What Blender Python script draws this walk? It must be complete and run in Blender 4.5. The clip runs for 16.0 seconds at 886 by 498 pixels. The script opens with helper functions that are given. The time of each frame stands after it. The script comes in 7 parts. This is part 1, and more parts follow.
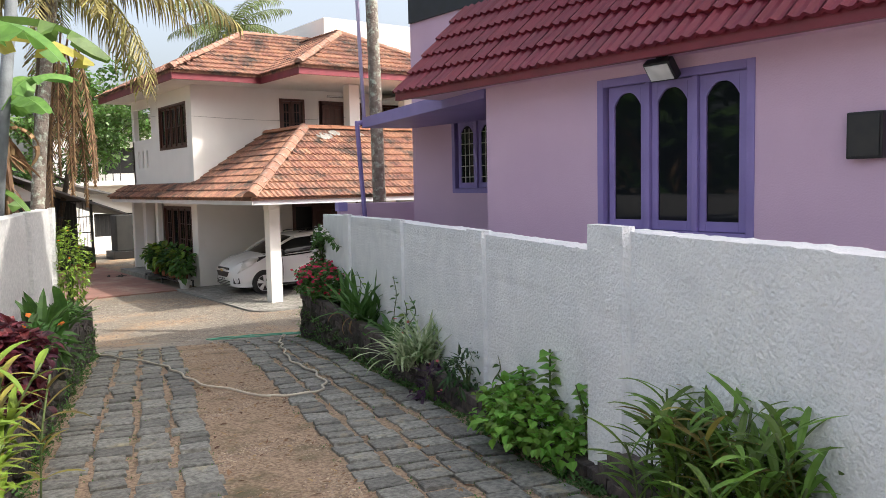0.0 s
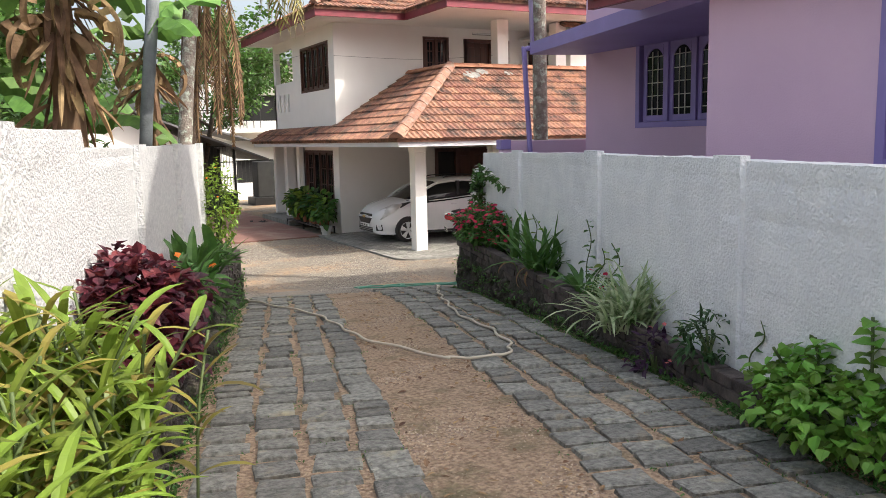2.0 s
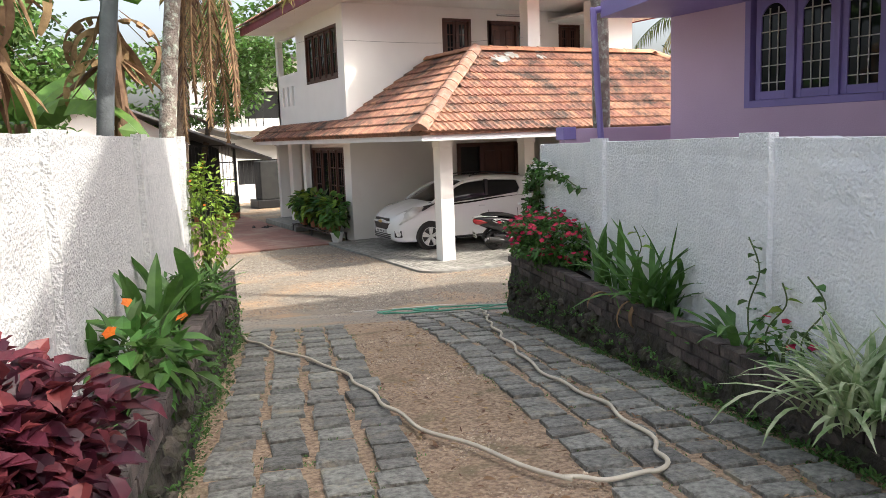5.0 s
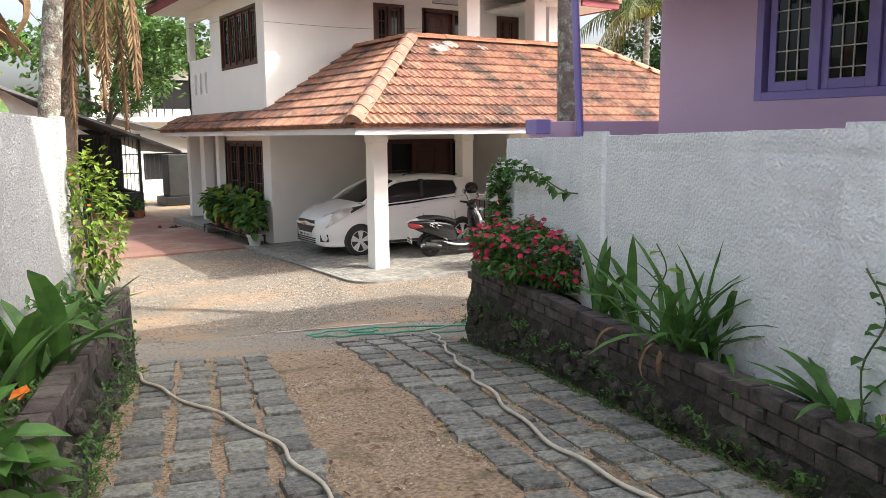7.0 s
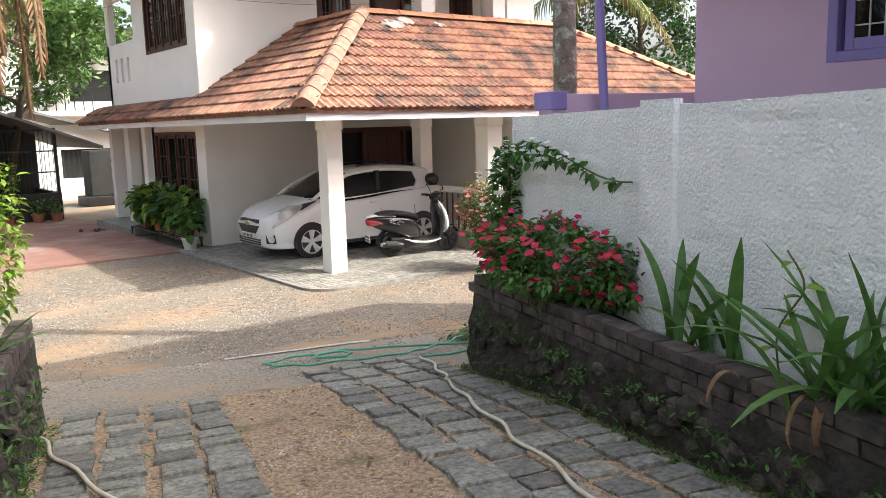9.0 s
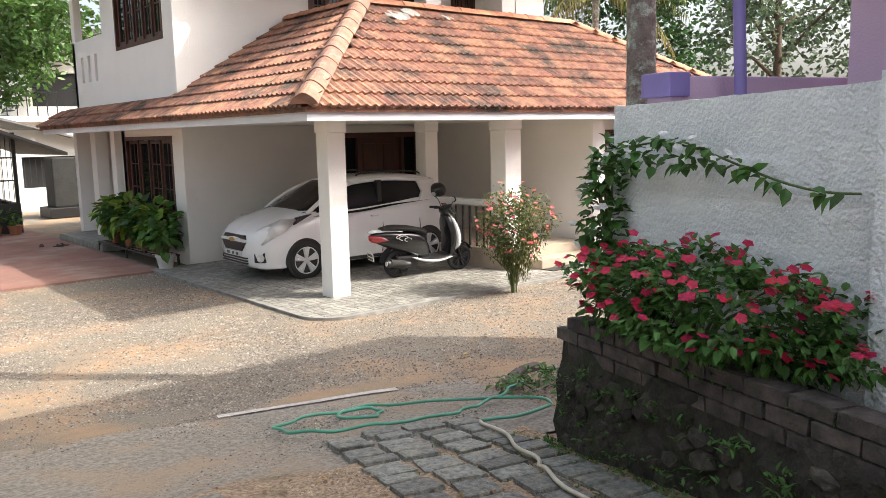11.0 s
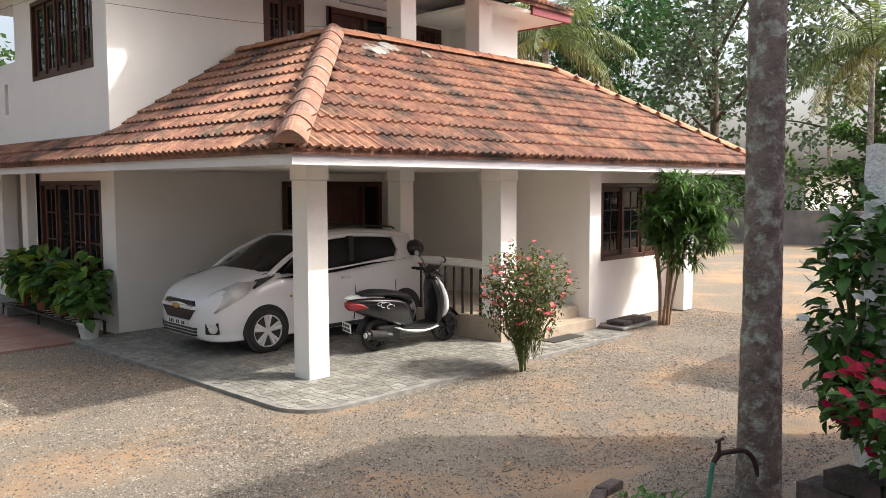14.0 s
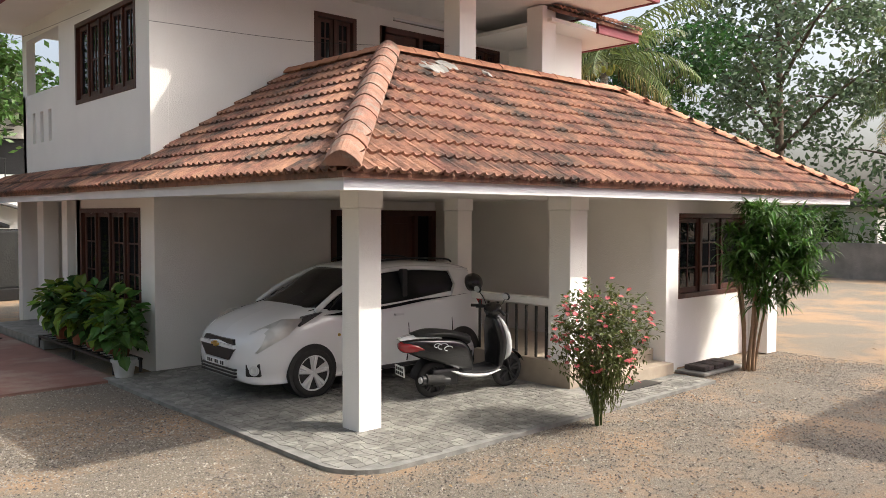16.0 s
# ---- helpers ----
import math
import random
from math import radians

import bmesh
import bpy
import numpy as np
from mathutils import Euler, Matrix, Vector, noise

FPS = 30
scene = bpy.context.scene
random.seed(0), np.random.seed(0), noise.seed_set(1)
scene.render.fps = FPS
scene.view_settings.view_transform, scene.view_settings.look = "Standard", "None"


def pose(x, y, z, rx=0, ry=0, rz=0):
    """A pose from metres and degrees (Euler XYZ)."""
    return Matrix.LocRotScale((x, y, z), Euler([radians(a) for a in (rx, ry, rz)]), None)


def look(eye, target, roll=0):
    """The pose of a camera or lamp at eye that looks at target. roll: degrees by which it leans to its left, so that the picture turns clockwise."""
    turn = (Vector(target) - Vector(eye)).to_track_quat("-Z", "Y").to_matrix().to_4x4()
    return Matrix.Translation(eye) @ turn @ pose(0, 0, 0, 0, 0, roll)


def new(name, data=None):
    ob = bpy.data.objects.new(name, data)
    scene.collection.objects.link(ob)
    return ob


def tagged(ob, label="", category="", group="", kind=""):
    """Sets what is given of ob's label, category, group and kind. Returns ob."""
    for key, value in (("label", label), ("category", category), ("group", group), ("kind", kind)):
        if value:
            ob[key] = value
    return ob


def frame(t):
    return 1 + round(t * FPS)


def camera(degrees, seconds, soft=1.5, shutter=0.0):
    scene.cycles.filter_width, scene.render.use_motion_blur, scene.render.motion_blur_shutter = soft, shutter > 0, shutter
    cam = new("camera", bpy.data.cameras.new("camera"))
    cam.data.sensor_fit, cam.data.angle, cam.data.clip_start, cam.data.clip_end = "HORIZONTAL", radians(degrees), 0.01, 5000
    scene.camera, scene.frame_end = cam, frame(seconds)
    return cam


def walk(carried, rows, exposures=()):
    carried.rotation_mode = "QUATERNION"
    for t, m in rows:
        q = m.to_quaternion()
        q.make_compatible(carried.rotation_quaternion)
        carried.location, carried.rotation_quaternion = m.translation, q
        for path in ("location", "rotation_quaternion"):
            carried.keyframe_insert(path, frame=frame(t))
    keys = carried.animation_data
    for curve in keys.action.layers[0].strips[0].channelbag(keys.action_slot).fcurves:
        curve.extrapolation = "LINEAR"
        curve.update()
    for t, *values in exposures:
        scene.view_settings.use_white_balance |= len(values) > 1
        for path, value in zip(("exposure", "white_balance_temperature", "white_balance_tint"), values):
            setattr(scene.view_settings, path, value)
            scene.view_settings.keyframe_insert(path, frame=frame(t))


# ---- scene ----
cam = camera(57.5, 16.0, 0.5)
METRES, EYE, TILT, LEAN, TURN = 12.0, 2.78, 0.0, 0.0, -36.4
ROWS = [
    (0.0, 0.0, 0.0, 0.0, -0.1, -4.69, 1.21),
    (0.5, -0.0093, 0.0211, -0.0041, 3.31, -5.03, 0.54),
    (1.0, -0.0249, 0.0459, -0.0113, 6.65, -6.34, 0.08),
    (1.5, -0.0391, 0.0756, -0.0154, 9.36, -7.18, 0.67),
    (2.0, -0.0572, 0.1066, -0.0197, 8.8, -7.84, 1.16),
    (2.5, -0.0693, 0.1384, -0.0208, 8.31, -8.52, 1.71),
    (3.0, -0.0783, 0.1712, -0.0221, 9.92, -8.7, 1.58),
    (3.5, -0.0915, 0.1999, -0.0232, 10.31, -8.44, 1.71),
    (6.0, -0.1479, 0.3669, -0.0317, 6.34, -7.75, 1.58),
    (6.5, -0.1584, 0.3966, -0.0335, 4.46, -8.21, 0.89),
    (7.0, -0.1736, 0.4256, -0.0342, 3.24, -8.11, 0.53),
    (7.5, -0.1898, 0.4547, -0.0355, 1.24, -8.91, 0.49),
    (8.0, -0.1992, 0.4875, -0.0381, 1.2, -9.15, 0.49),
    (8.5, -0.2111, 0.518, -0.0407, 0.35, -9.04, 0.96),
    (9.0, -0.2182, 0.5528, -0.0421, -1.49, -8.79, 1.52),
    (11.5, -0.2791, 0.7214, -0.0519, -3.69, -8.1, 1.34),
    (12.0, -0.2911, 0.7521, -0.0525, -4.12, -8.67, 1.32),
    (12.5, -0.3081, 0.7766, -0.0526, -5.04, -8.17, 1.02),
    (13.0, -0.3182, 0.7983, -0.053, -6.14, -6.61, 0.85),
    (13.5, -0.3298, 0.8223, -0.0509, -7.51, -5.15, 0.87),
    (14.0, -0.3401, 0.8425, -0.0518, -9.64, -4.44, 0.16),
    (14.5, -0.3379, 0.8704, -0.0538, -11.35, -3.71, 0.39),
    (15.0, -0.3406, 0.8919, -0.0521, -11.0, -2.7, 0.53),
    (15.5, -0.3453, 0.9128, -0.0515, -8.65, -2.0, 0.44),
    (16.0, -0.3438, 0.9257, -0.0525, -6.37, -2.32, -0.14),
]
walk(cam, [(t, pose(0, 0, EYE, TILT, LEAN, TURN) @ pose(METRES * x, METRES * y, METRES * z, 90 + pitch, roll, yaw)) for t, x, y, z, yaw, pitch, roll in ROWS],
     [(0.0, 1.32), (3.0, 1.40), (5.0, 1.60), (7.5, 1.73), (9.0, 1.76), (12.0, 1.60), (14.0, 1.28), (16.0, 1.08)])


# ---- light ----
SUN_DIR = Vector((0.95, -1.0, 1.45)).normalized()
world = bpy.data.worlds.new("sky")
scene.world = world
world.use_nodes = True
_wn = world.node_tree.nodes
_sky = _wn.new("ShaderNodeTexSky")
_sky.sky_type = "NISHITA"
_sky.sun_disc = False
_sky.sun_elevation = math.asin(SUN_DIR.z)
_sky.sun_rotation = math.atan2(SUN_DIR.x, SUN_DIR.y)
_sky.dust_density = 7.0
_wn["Background"].inputs[1].default_value = 0.15
_haze = _wn.new("ShaderNodeHueSaturation")
_haze.inputs["Saturation"].default_value = 0.6
world.node_tree.links.new(_sky.outputs[0], _haze.inputs["Color"])
world.node_tree.links.new(_haze.outputs[0], _wn["Background"].inputs[0])
sun = new("sun", bpy.data.lights.new("sun", "SUN"))
sun.data.energy = 2.0
sun.data.angle = radians(0.6)
sun.data.color = (1.0, 0.94, 0.84)
sun.matrix_world = look(SUN_DIR * 60, (0, 0, 0))

# ---- materials ----
MATS = {}


def material(name, c1, c2=None, scale=6.0, rough=0.8, bump=0.0, bscale=40.0, metal=0.0, c3=None, c3_amount=0.5, c3_scale=1.0,
             vary=0.0, random_by="", spec=0.5, coat=0.0, trans=0.0, detail=6.0, stretch=None, bdist=0.02, world=False):
    """Two noise scales of colour, a stain colour, relief, and a change from piece to piece."""
    if name in MATS:
        return MATS[name]
    m = bpy.data.materials.new(name)
    m.use_nodes = True
    MATS[name] = m
    N, L = m.node_tree.nodes, m.node_tree.links
    b = N["Principled BSDF"]
    b.inputs["Roughness"].default_value = rough
    b.inputs["Metallic"].default_value = metal
    b.inputs["Specular IOR Level"].default_value = spec
    b.inputs["Coat Weight"].default_value = coat
    co = N.new("ShaderNodeTexCoord")
    src = N.new("ShaderNodeNewGeometry").outputs["Position"] if world else co.outputs["Object"]
    if stretch:
        mp = N.new("ShaderNodeMapping")
        mp.inputs["Scale"].default_value = stretch
        L.new(src, mp.inputs[0])
        src = mp.outputs[0]
    c2 = c2 or tuple(v * 0.8 for v in c1)
    n1 = N.new("ShaderNodeTexNoise")
    n1.inputs["Scale"].default_value = scale
    n1.inputs["Detail"].default_value = detail
    L.new(src, n1.inputs["Vector"])
    r1 = N.new("ShaderNodeValToRGB")
    r1.color_ramp.elements[0].position, r1.color_ramp.elements[1].position = 0.35, 0.65
    r1.color_ramp.elements[0].color, r1.color_ramp.elements[1].color = (*c1, 1), (*c2, 1)
    L.new(n1.outputs["Fac"], r1.inputs[0])
    col = r1.outputs[0]
    if c3:
        n2 = N.new("ShaderNodeTexNoise")
        n2.inputs["Scale"].default_value = c3_scale
        n2.inputs["Detail"].default_value = 8
        n2.inputs["Roughness"].default_value = 0.65
        L.new(src, n2.inputs["Vector"])
        r2 = N.new("ShaderNodeValToRGB")
        r2.color_ramp.elements[0].position, r2.color_ramp.elements[1].position = 1 - c3_amount, min(1.0, 1 - c3_amount + 0.16)
        L.new(n2.outputs["Fac"], r2.inputs[0])
        mx = N.new("ShaderNodeMix")
        mx.data_type = "RGBA"
        L.new(r2.outputs[0], mx.inputs[0])
        L.new(col, mx.inputs[6])
        mx.inputs[7].default_value = (*c3, 1)
        col = mx.outputs[2]
    if vary:
        if random_by == "island":
            rnd = N.new("ShaderNodeNewGeometry").outputs["Random Per Island"]
        else:
            rnd = N.new("ShaderNodeObjectInfo").outputs["Random"]
        mr = N.new("ShaderNodeMapRange")
        mr.inputs[3].default_value, mr.inputs[4].default_value = 1 - vary, 1 + vary
        L.new(rnd, mr.inputs[0])
        hs = N.new("ShaderNodeHueSaturation")
        mh = N.new("ShaderNodeMapRange")
        mh.inputs[3].default_value, mh.inputs[4].default_value = 0.5 - vary * 0.04, 0.5 + vary * 0.04
        L.new(rnd, mh.inputs[0])
        L.new(mh.outputs[0], hs.inputs["Hue"])
        L.new(mr.outputs[0], hs.inputs["Value"])
        L.new(col, hs.inputs["Color"])
        col = hs.outputs[0]
    L.new(col, b.inputs["Base Color"])
    if trans:
        b.inputs["Transmission Weight"].default_value = 0
        tr = N.new("ShaderNodeBsdfTranslucent")
        L.new(col, tr.inputs[0])
        ms = N.new("ShaderNodeMixShader")
        ms.inputs[0].default_value = trans
        L.new(b.outputs[0], ms.inputs[1])
        L.new(tr.outputs[0], ms.inputs[2])
        L.new(ms.outputs[0], N["Material Output"].inputs[0])
    if bump:
        nb = N.new("ShaderNodeTexNoise")
        nb.inputs["Scale"].default_value = bscale
        nb.inputs["Detail"].default_value = 8
        L.new(src, nb.inputs["Vector"])
        bp = N.new("ShaderNodeBump")
        bp.inputs["Strength"].default_value = bump
        bp.inputs["Distance"].default_value = bdist
        L.new(nb.outputs["Fac"], bp.inputs["Height"])
        L.new(bp.outputs[0], b.inputs["Normal"])
    return m


def glass(name, tint=(0.008, 0.010, 0.012)):
    if name in MATS:
        return MATS[name]
    m = bpy.data.materials.new(name)
    m.use_nodes = True
    MATS[name] = m
    b = m.node_tree.nodes["Principled BSDF"]
    b.inputs["Base Color"].default_value = (*tint, 1)
    b.inputs["Roughness"].default_value = 0.03
    b.inputs["Specular IOR Level"].default_value = 0.22
    return m


M_WHITE = material("white_wall_paint", (0.86, 0.84, 0.80), (0.82, 0.80, 0.76), 1.2, 0.85, 0.25, 60, c3=(0.73, 0.70, 0.65), c3_amount=0.33, c3_scale=0.7)
M_BLOCK = material("rough_whitewash", (0.86, 0.865, 0.86), (0.78, 0.79, 0.795), 4.0, 0.95, 0.9, 48, c3=(0.66, 0.66, 0.64), c3_amount=0.34, c3_scale=2.2, bdist=0.022)
# Coarse render, also greyed in colour to offset strong sun on the left wall.
M_RENDER = material("coarse_render_greyed_for_sun", (0.62, 0.62, 0.61), (0.49, 0.495, 0.50), 26.0, 0.95, 1.0, 55, c3=(0.46, 0.47, 0.49), c3_amount=0.40, c3_scale=1.3, bdist=0.022)
M_PURPLE = material("lilac_wall_paint", (0.66, 0.47, 0.60), (0.60, 0.42, 0.55), 0.8, 0.8, 0.2, 70, c3=(0.50, 0.36, 0.52), c3_amount=0.36, c3_scale=0.5)
M_VIOLET = material("violet_trim_paint", (0.27, 0.21, 0.48), (0.23, 0.18, 0.42), 2.0, 0.5, 0.1, 60)
M_FASCIA = material("white_fascia_paint", (0.78, 0.78, 0.80), (0.70, 0.70, 0.72), 2.0, 0.7, 0.1, 60)
M_REDTRIM = material("faded_red_paint", (0.22, 0.03, 0.045), (0.16, 0.025, 0.035), 3.0, 0.6, 0.2, 40, c3=(0.35, 0.20, 0.2), c3_amount=0.32, c3_scale=3)
M_TILE = material("clay_roof_tile", (0.37, 0.18, 0.118), (0.215, 0.112, 0.08), 9.0, 0.95, 0.7, 60, c3=(0.065, 0.053, 0.046), c3_amount=0.53, c3_scale=1.7, vary=0.22, world=True)
M_TILEJ = material("clay_roof_tile_joined", (0.37, 0.18, 0.118), (0.215, 0.112, 0.08), 9.0, 0.95, 0.7, 60, c3=(0.065, 0.053, 0.046), c3_amount=0.53, c3_scale=1.7, vary=0.22, world=True, random_by="island")
M_CAP = material("weathered_hip_cap", (0.33, 0.165, 0.11), (0.21, 0.115, 0.082), 7.0, 0.95, 0.7, 45, c3=(0.25, 0.215, 0.175), c3_amount=0.50, c3_scale=6.0, vary=0.1, world=True)
M_RIDGE = material("orange_clay_ridge", (0.50, 0.245, 0.145), (0.38, 0.18, 0.11), 6.0, 0.95, 0.5, 50, c3=(0.24, 0.15, 0.11), c3_amount=0.36, c3_scale=3.0, vary=0.1, world=True)
M_RTILE = material("maroon_painted_tile", (0.19, 0.022, 0.04), (0.15, 0.018, 0.032), 3.0, 0.45, 0.15, 60, vary=0.12, random_by="island")
M_WOOD = material("dark_brown_wood", (0.09, 0.030, 0.018), (0.055, 0.018, 0.012), 9.0, 0.45, 0.2, 60, stretch=(1, 1, 0.15))
M_GLASS = glass("dark_window_glass")
M_IRON = material("black_painted_iron", (0.02, 0.02, 0.02), (0.03, 0.028, 0.025), 8, 0.5)
M_GRAVEL = material("grey_gravel_yard", (0.265, 0.225, 0.175), (0.105, 0.09, 0.07), 90, 0.95, 0.7, 140, c3=(0.33, 0.215, 0.125), c3_amount=0.53, c3_scale=0.55, bdist=0.012)
M_EARTH = material("sandy_earth_strip", (0.46, 0.335, 0.225), (0.22, 0.15, 0.10), 38, 0.95, 1.0, 45, c3=(0.16, 0.135, 0.075), c3_amount=0.46, c3_scale=2.6, bdist=0.045)
M_STONE = material("grey_granite_sett", (0.245, 0.242, 0.215), (0.105, 0.105, 0.093), 30, 0.62, 0.9, 60, c3=(0.31, 0.27, 0.19), c3_amount=0.44, c3_scale=6.0, vary=0.32, world=True, bdist=0.022, detail=10.0)
M_STONEJ = material("grey_granite_sett_joined", (0.245, 0.242, 0.215), (0.105, 0.105, 0.093), 30, 0.62, 0.9, 60, c3=(0.31, 0.27, 0.19), c3_amount=0.44, c3_scale=6.0, vary=0.32, world=True, bdist=0.022, detail=10.0, random_by="island")
M_BRICK = material("dark_weathered_brick", (0.105, 0.081, 0.073), (0.044, 0.036, 0.033), 11, 0.9, 0.7, 50, c3=(0.03, 0.038, 0.017), c3_amount=0.42, c3_scale=3, vary=0.3, world=True)
M_RUBBLE = material("mossy_rubble_stone", (0.05, 0.041, 0.032), (0.02, 0.017, 0.013), 9, 0.95, 1.0, 20, c3=(0.025, 0.034, 0.012), c3_amount=0.5, c3_scale=4, bdist=0.05)
M_RUBBLEP = material("mossy_rubble_piece", (0.075, 0.063, 0.05), (0.025, 0.021, 0.017), 12, 0.95, 1.0, 30, c3=(0.035, 0.045, 0.016), c3_amount=0.5, c3_scale=5, vary=0.4, world=True, bdist=0.03)
M_SOIL = material("dark_soil", (0.06, 0.04, 0.025), (0.035, 0.025, 0.017), 20, 1.0, 0.8, 50)
M_CONC = material("grey_cement_floor", (0.27, 0.265, 0.245), (0.17, 0.168, 0.155), 6, 0.75, 0.3, 60, c3=(0.30, 0.29, 0.265), c3_amount=0.45, c3_scale=1.2)
M_REDPAVE = material("red_paving", (0.26, 0.135, 0.105), (0.20, 0.105, 0.085), 2, 0.85, 0.3, 60, c3=(0.31, 0.235, 0.19), c3_amount=0.5, c3_scale=0.7)
M_MARBLE = material("beige_stone_cladding", (0.46, 0.39, 0.30), (0.38, 0.31, 0.24), 4, 0.4, 0.1, 40)
M_TRUNK = material("grey_palm_bark", (0.27, 0.23, 0.195), (0.15, 0.12, 0.10), 8, 0.95, 1.0, 34, c3=(0.47, 0.53, 0.44), c3_amount=0.50, c3_scale=10, bdist=0.03)
M_BARK = material("brown_bark", (0.14, 0.10, 0.07), (0.08, 0.06, 0.045), 12, 0.95, 0.8, 40)
M_DRYLEAF = material("dry_brown_leaf", (0.34, 0.215, 0.12), (0.17, 0.10, 0.055), 7, 0.9, 0.4, 30, trans=0.25, vary=0.5, random_by="island")


def leafmat(name, c, c2=None, trans=0.35, rough=0.45, vary=0.45):
    return material(name, c, c2 or tuple(v * 0.7 for v in c), 9, rough, vary=vary, random_by="island", trans=trans, spec=0.35)


# ---- building helpers ----
def link_bm(name, bm, mat, parent=None, label=""):
    me = bpy.data.meshes.new(name)
    bmesh.ops.recalc_face_normals(bm, faces=bm.faces[:])
    bm.to_mesh(me)
    bm.free()
    for mm in (mat if isinstance(mat, (list, tuple)) else [mat]):
        me.materials.append(mm)
    ob = new(name, me)
    if parent:
        ob.parent = parent
    if label:
        ob["label"] = label
    return ob


def part(name, bm, mat, parent, label=""):
    return link_bm(name, bm, mat, parent, label)


def struct(name, bm, mat, label="", category=""):
    return tagged(link_bm(name, bm, mat), label, category, kind="structure")


def data_ob(name, verts, faces, mat, parent=None, smooth=False, label=""):
    me = bpy.data.meshes.new(name)
    me.from_pydata([tuple(v) for v in verts], [], faces)
    for mm in (mat if isinstance(mat, (list, tuple)) else [mat]):
        me.materials.append(mm)
    if smooth:
        me.polygons.foreach_set("use_smooth", [True] * len(me.polygons))
    ob = new(name, me)
    if parent:
        ob.parent = parent
    if label:
        ob["label"] = label
    return ob


def empty(name, at, label="", category="", group="", kind="", rz=0.0):
    e = new(name)
    e.matrix_world = pose(*at, 0, 0, rz)
    return tagged(e, label, category, group, kind)


def box_bm(x0, x1, y0, y1, z0, z1, bev=0.0, bm=None, m=None):
    bm = bm or bmesh.new()
    vs = bmesh.ops.create_cube(bm, size=1.0)["verts"]
    mt = Matrix.Translation(((x0 + x1) / 2, (y0 + y1) / 2, (z0 + z1) / 2)) @ Matrix.Diagonal((x1 - x0, y1 - y0, z1 - z0, 1))
    bmesh.ops.transform(bm, matrix=(m @ mt) if m else mt, verts=vs)
    if bev:
        es = list({e for v in vs for e in v.link_edges})
        bmesh.ops.bevel(bm, geom=es, offset=bev, segments=2, affect="EDGES", profile=0.6)
    return bm


def cyl_bm(p0, p1, r0, r1=None, seg=12, bm=None, caps=True):
    bm = bm or bmesh.new()
    r1 = r0 if r1 is None else r1
    p0, p1 = Vector(p0), Vector(p1)
    d = p1 - p0
    vs = bmesh.ops.create_cone(bm, cap_ends=caps, segments=seg, radius1=r0, radius2=r1, depth=d.length)["verts"]
    q = d.to_track_quat("Z", "Y").to_matrix().to_4x4()
    bmesh.ops.transform(bm, matrix=Matrix.Translation((p0 + p1) / 2) @ q, verts=vs)
    return bm


def tube(name, pts, radius, mat, parent=None, label="", seg=8):
    """A bent round tube or stem through points; radius is one number or one for each point."""
    rs = radius if isinstance(radius, (list, tuple)) else [radius] * len(pts)
    pts = [Vector(p) for p in pts]
    verts, faces = [], []
    for i, p in enumerate(pts):
        d = (pts[min(i + 1, len(pts) - 1)] - pts[max(i - 1, 0)]).normalized()
        a = d.orthogonal().normalized() if i == 0 else (a - d * a.dot(d)).normalized()
        b = d.cross(a)
        for k in range(seg):
            w = 2 * math.pi * k / seg
            verts.append(p + (a * math.cos(w) + b * math.sin(w)) * rs[i])
    for i in range(len(pts) - 1):
        for k in range(seg):
            k2 = (k + 1) % seg
            faces.append((i * seg + k, i * seg + k2, (i + 1) * seg + k2, (i + 1) * seg + k))
    faces.append(tuple(range(seg - 1, -1, -1)))
    faces.append(tuple(range((len(pts) - 1) * seg, len(pts) * seg)))
    return data_ob(name, verts, faces, mat, parent, True, label)


def smooth_path(ctrl, n=8):
    """Catmull-Rom through control points."""
    c = [Vector(p) for p in ctrl]
    out = []
    for i in range(len(c) - 1):
        p0, p1, p2, p3 = c[max(i - 1, 0)], c[i], c[i + 1], c[min(i + 2, len(c) - 1)]
        for k in range(n):
            t = k / n
            out.append(0.5 * ((2 * p1) + (p2 - p0) * t + (2 * p0 - 5 * p1 + 4 * p2 - p3) * t * t + (3 * p1 - p0 - 3 * p2 + p3) * t ** 3))
    out.append(c[-1])
    return out


def smooth_all(ob):
    ob.data.polygons.foreach_set("use_smooth", [True] * len(ob.data.polygons))
    return ob


# ---- the lie of the land: a drive that falls along its own line to a level yard ----
DRIVE = Vector((0.2785, 0.9604))          # along the drive
SIDE = Vector((0.9604, -0.2785))          # across it, to the lilac house
LEFT0 = Vector((-0.85, 0.0))              # foot of the planter on the banana side, at the start
PROFILE = [(-14, 1.9), (-5, 1.5), (0, 1.25), (4, 1.06), (7, 0.90), (9.5, 0.72), (11.5, 0.55), (13, 0.36), (14.4, 0.14), (15.6, 0.0), (400, 0.0)]


def fall(s):
    for (a, za), (b, zb) in zip(PROFILE, PROFILE[1:]):
        if s <= b:
            u = max(0.0, (s - a) / (b - a))
            return za + (zb - za) * u
    return 0.0


def drive_xy(s, w):
    """A place s metres along and w metres across from the planter on the banana side."""
    p = LEFT0 + DRIVE * s + SIDE * w
    return p.x, p.y


def sw(x, y):
    d = Vector((x, y)) - LEFT0
    return d.dot(DRIVE), d.dot(SIDE)


def ground_z(x, y):
    s = sw(x, y)[0] - 0.0
    return fall(s)


# ---- ground ----
def axis_steps(lo, hi, step, far):
    a = [lo - far, lo - far * 0.4, lo - 20, lo - 6]
    v = lo
    while v <= hi + 1e-6:
        a.append(v)
        v += step
    return a + [hi + 6, hi + 20, hi + far * 0.4, hi + far]


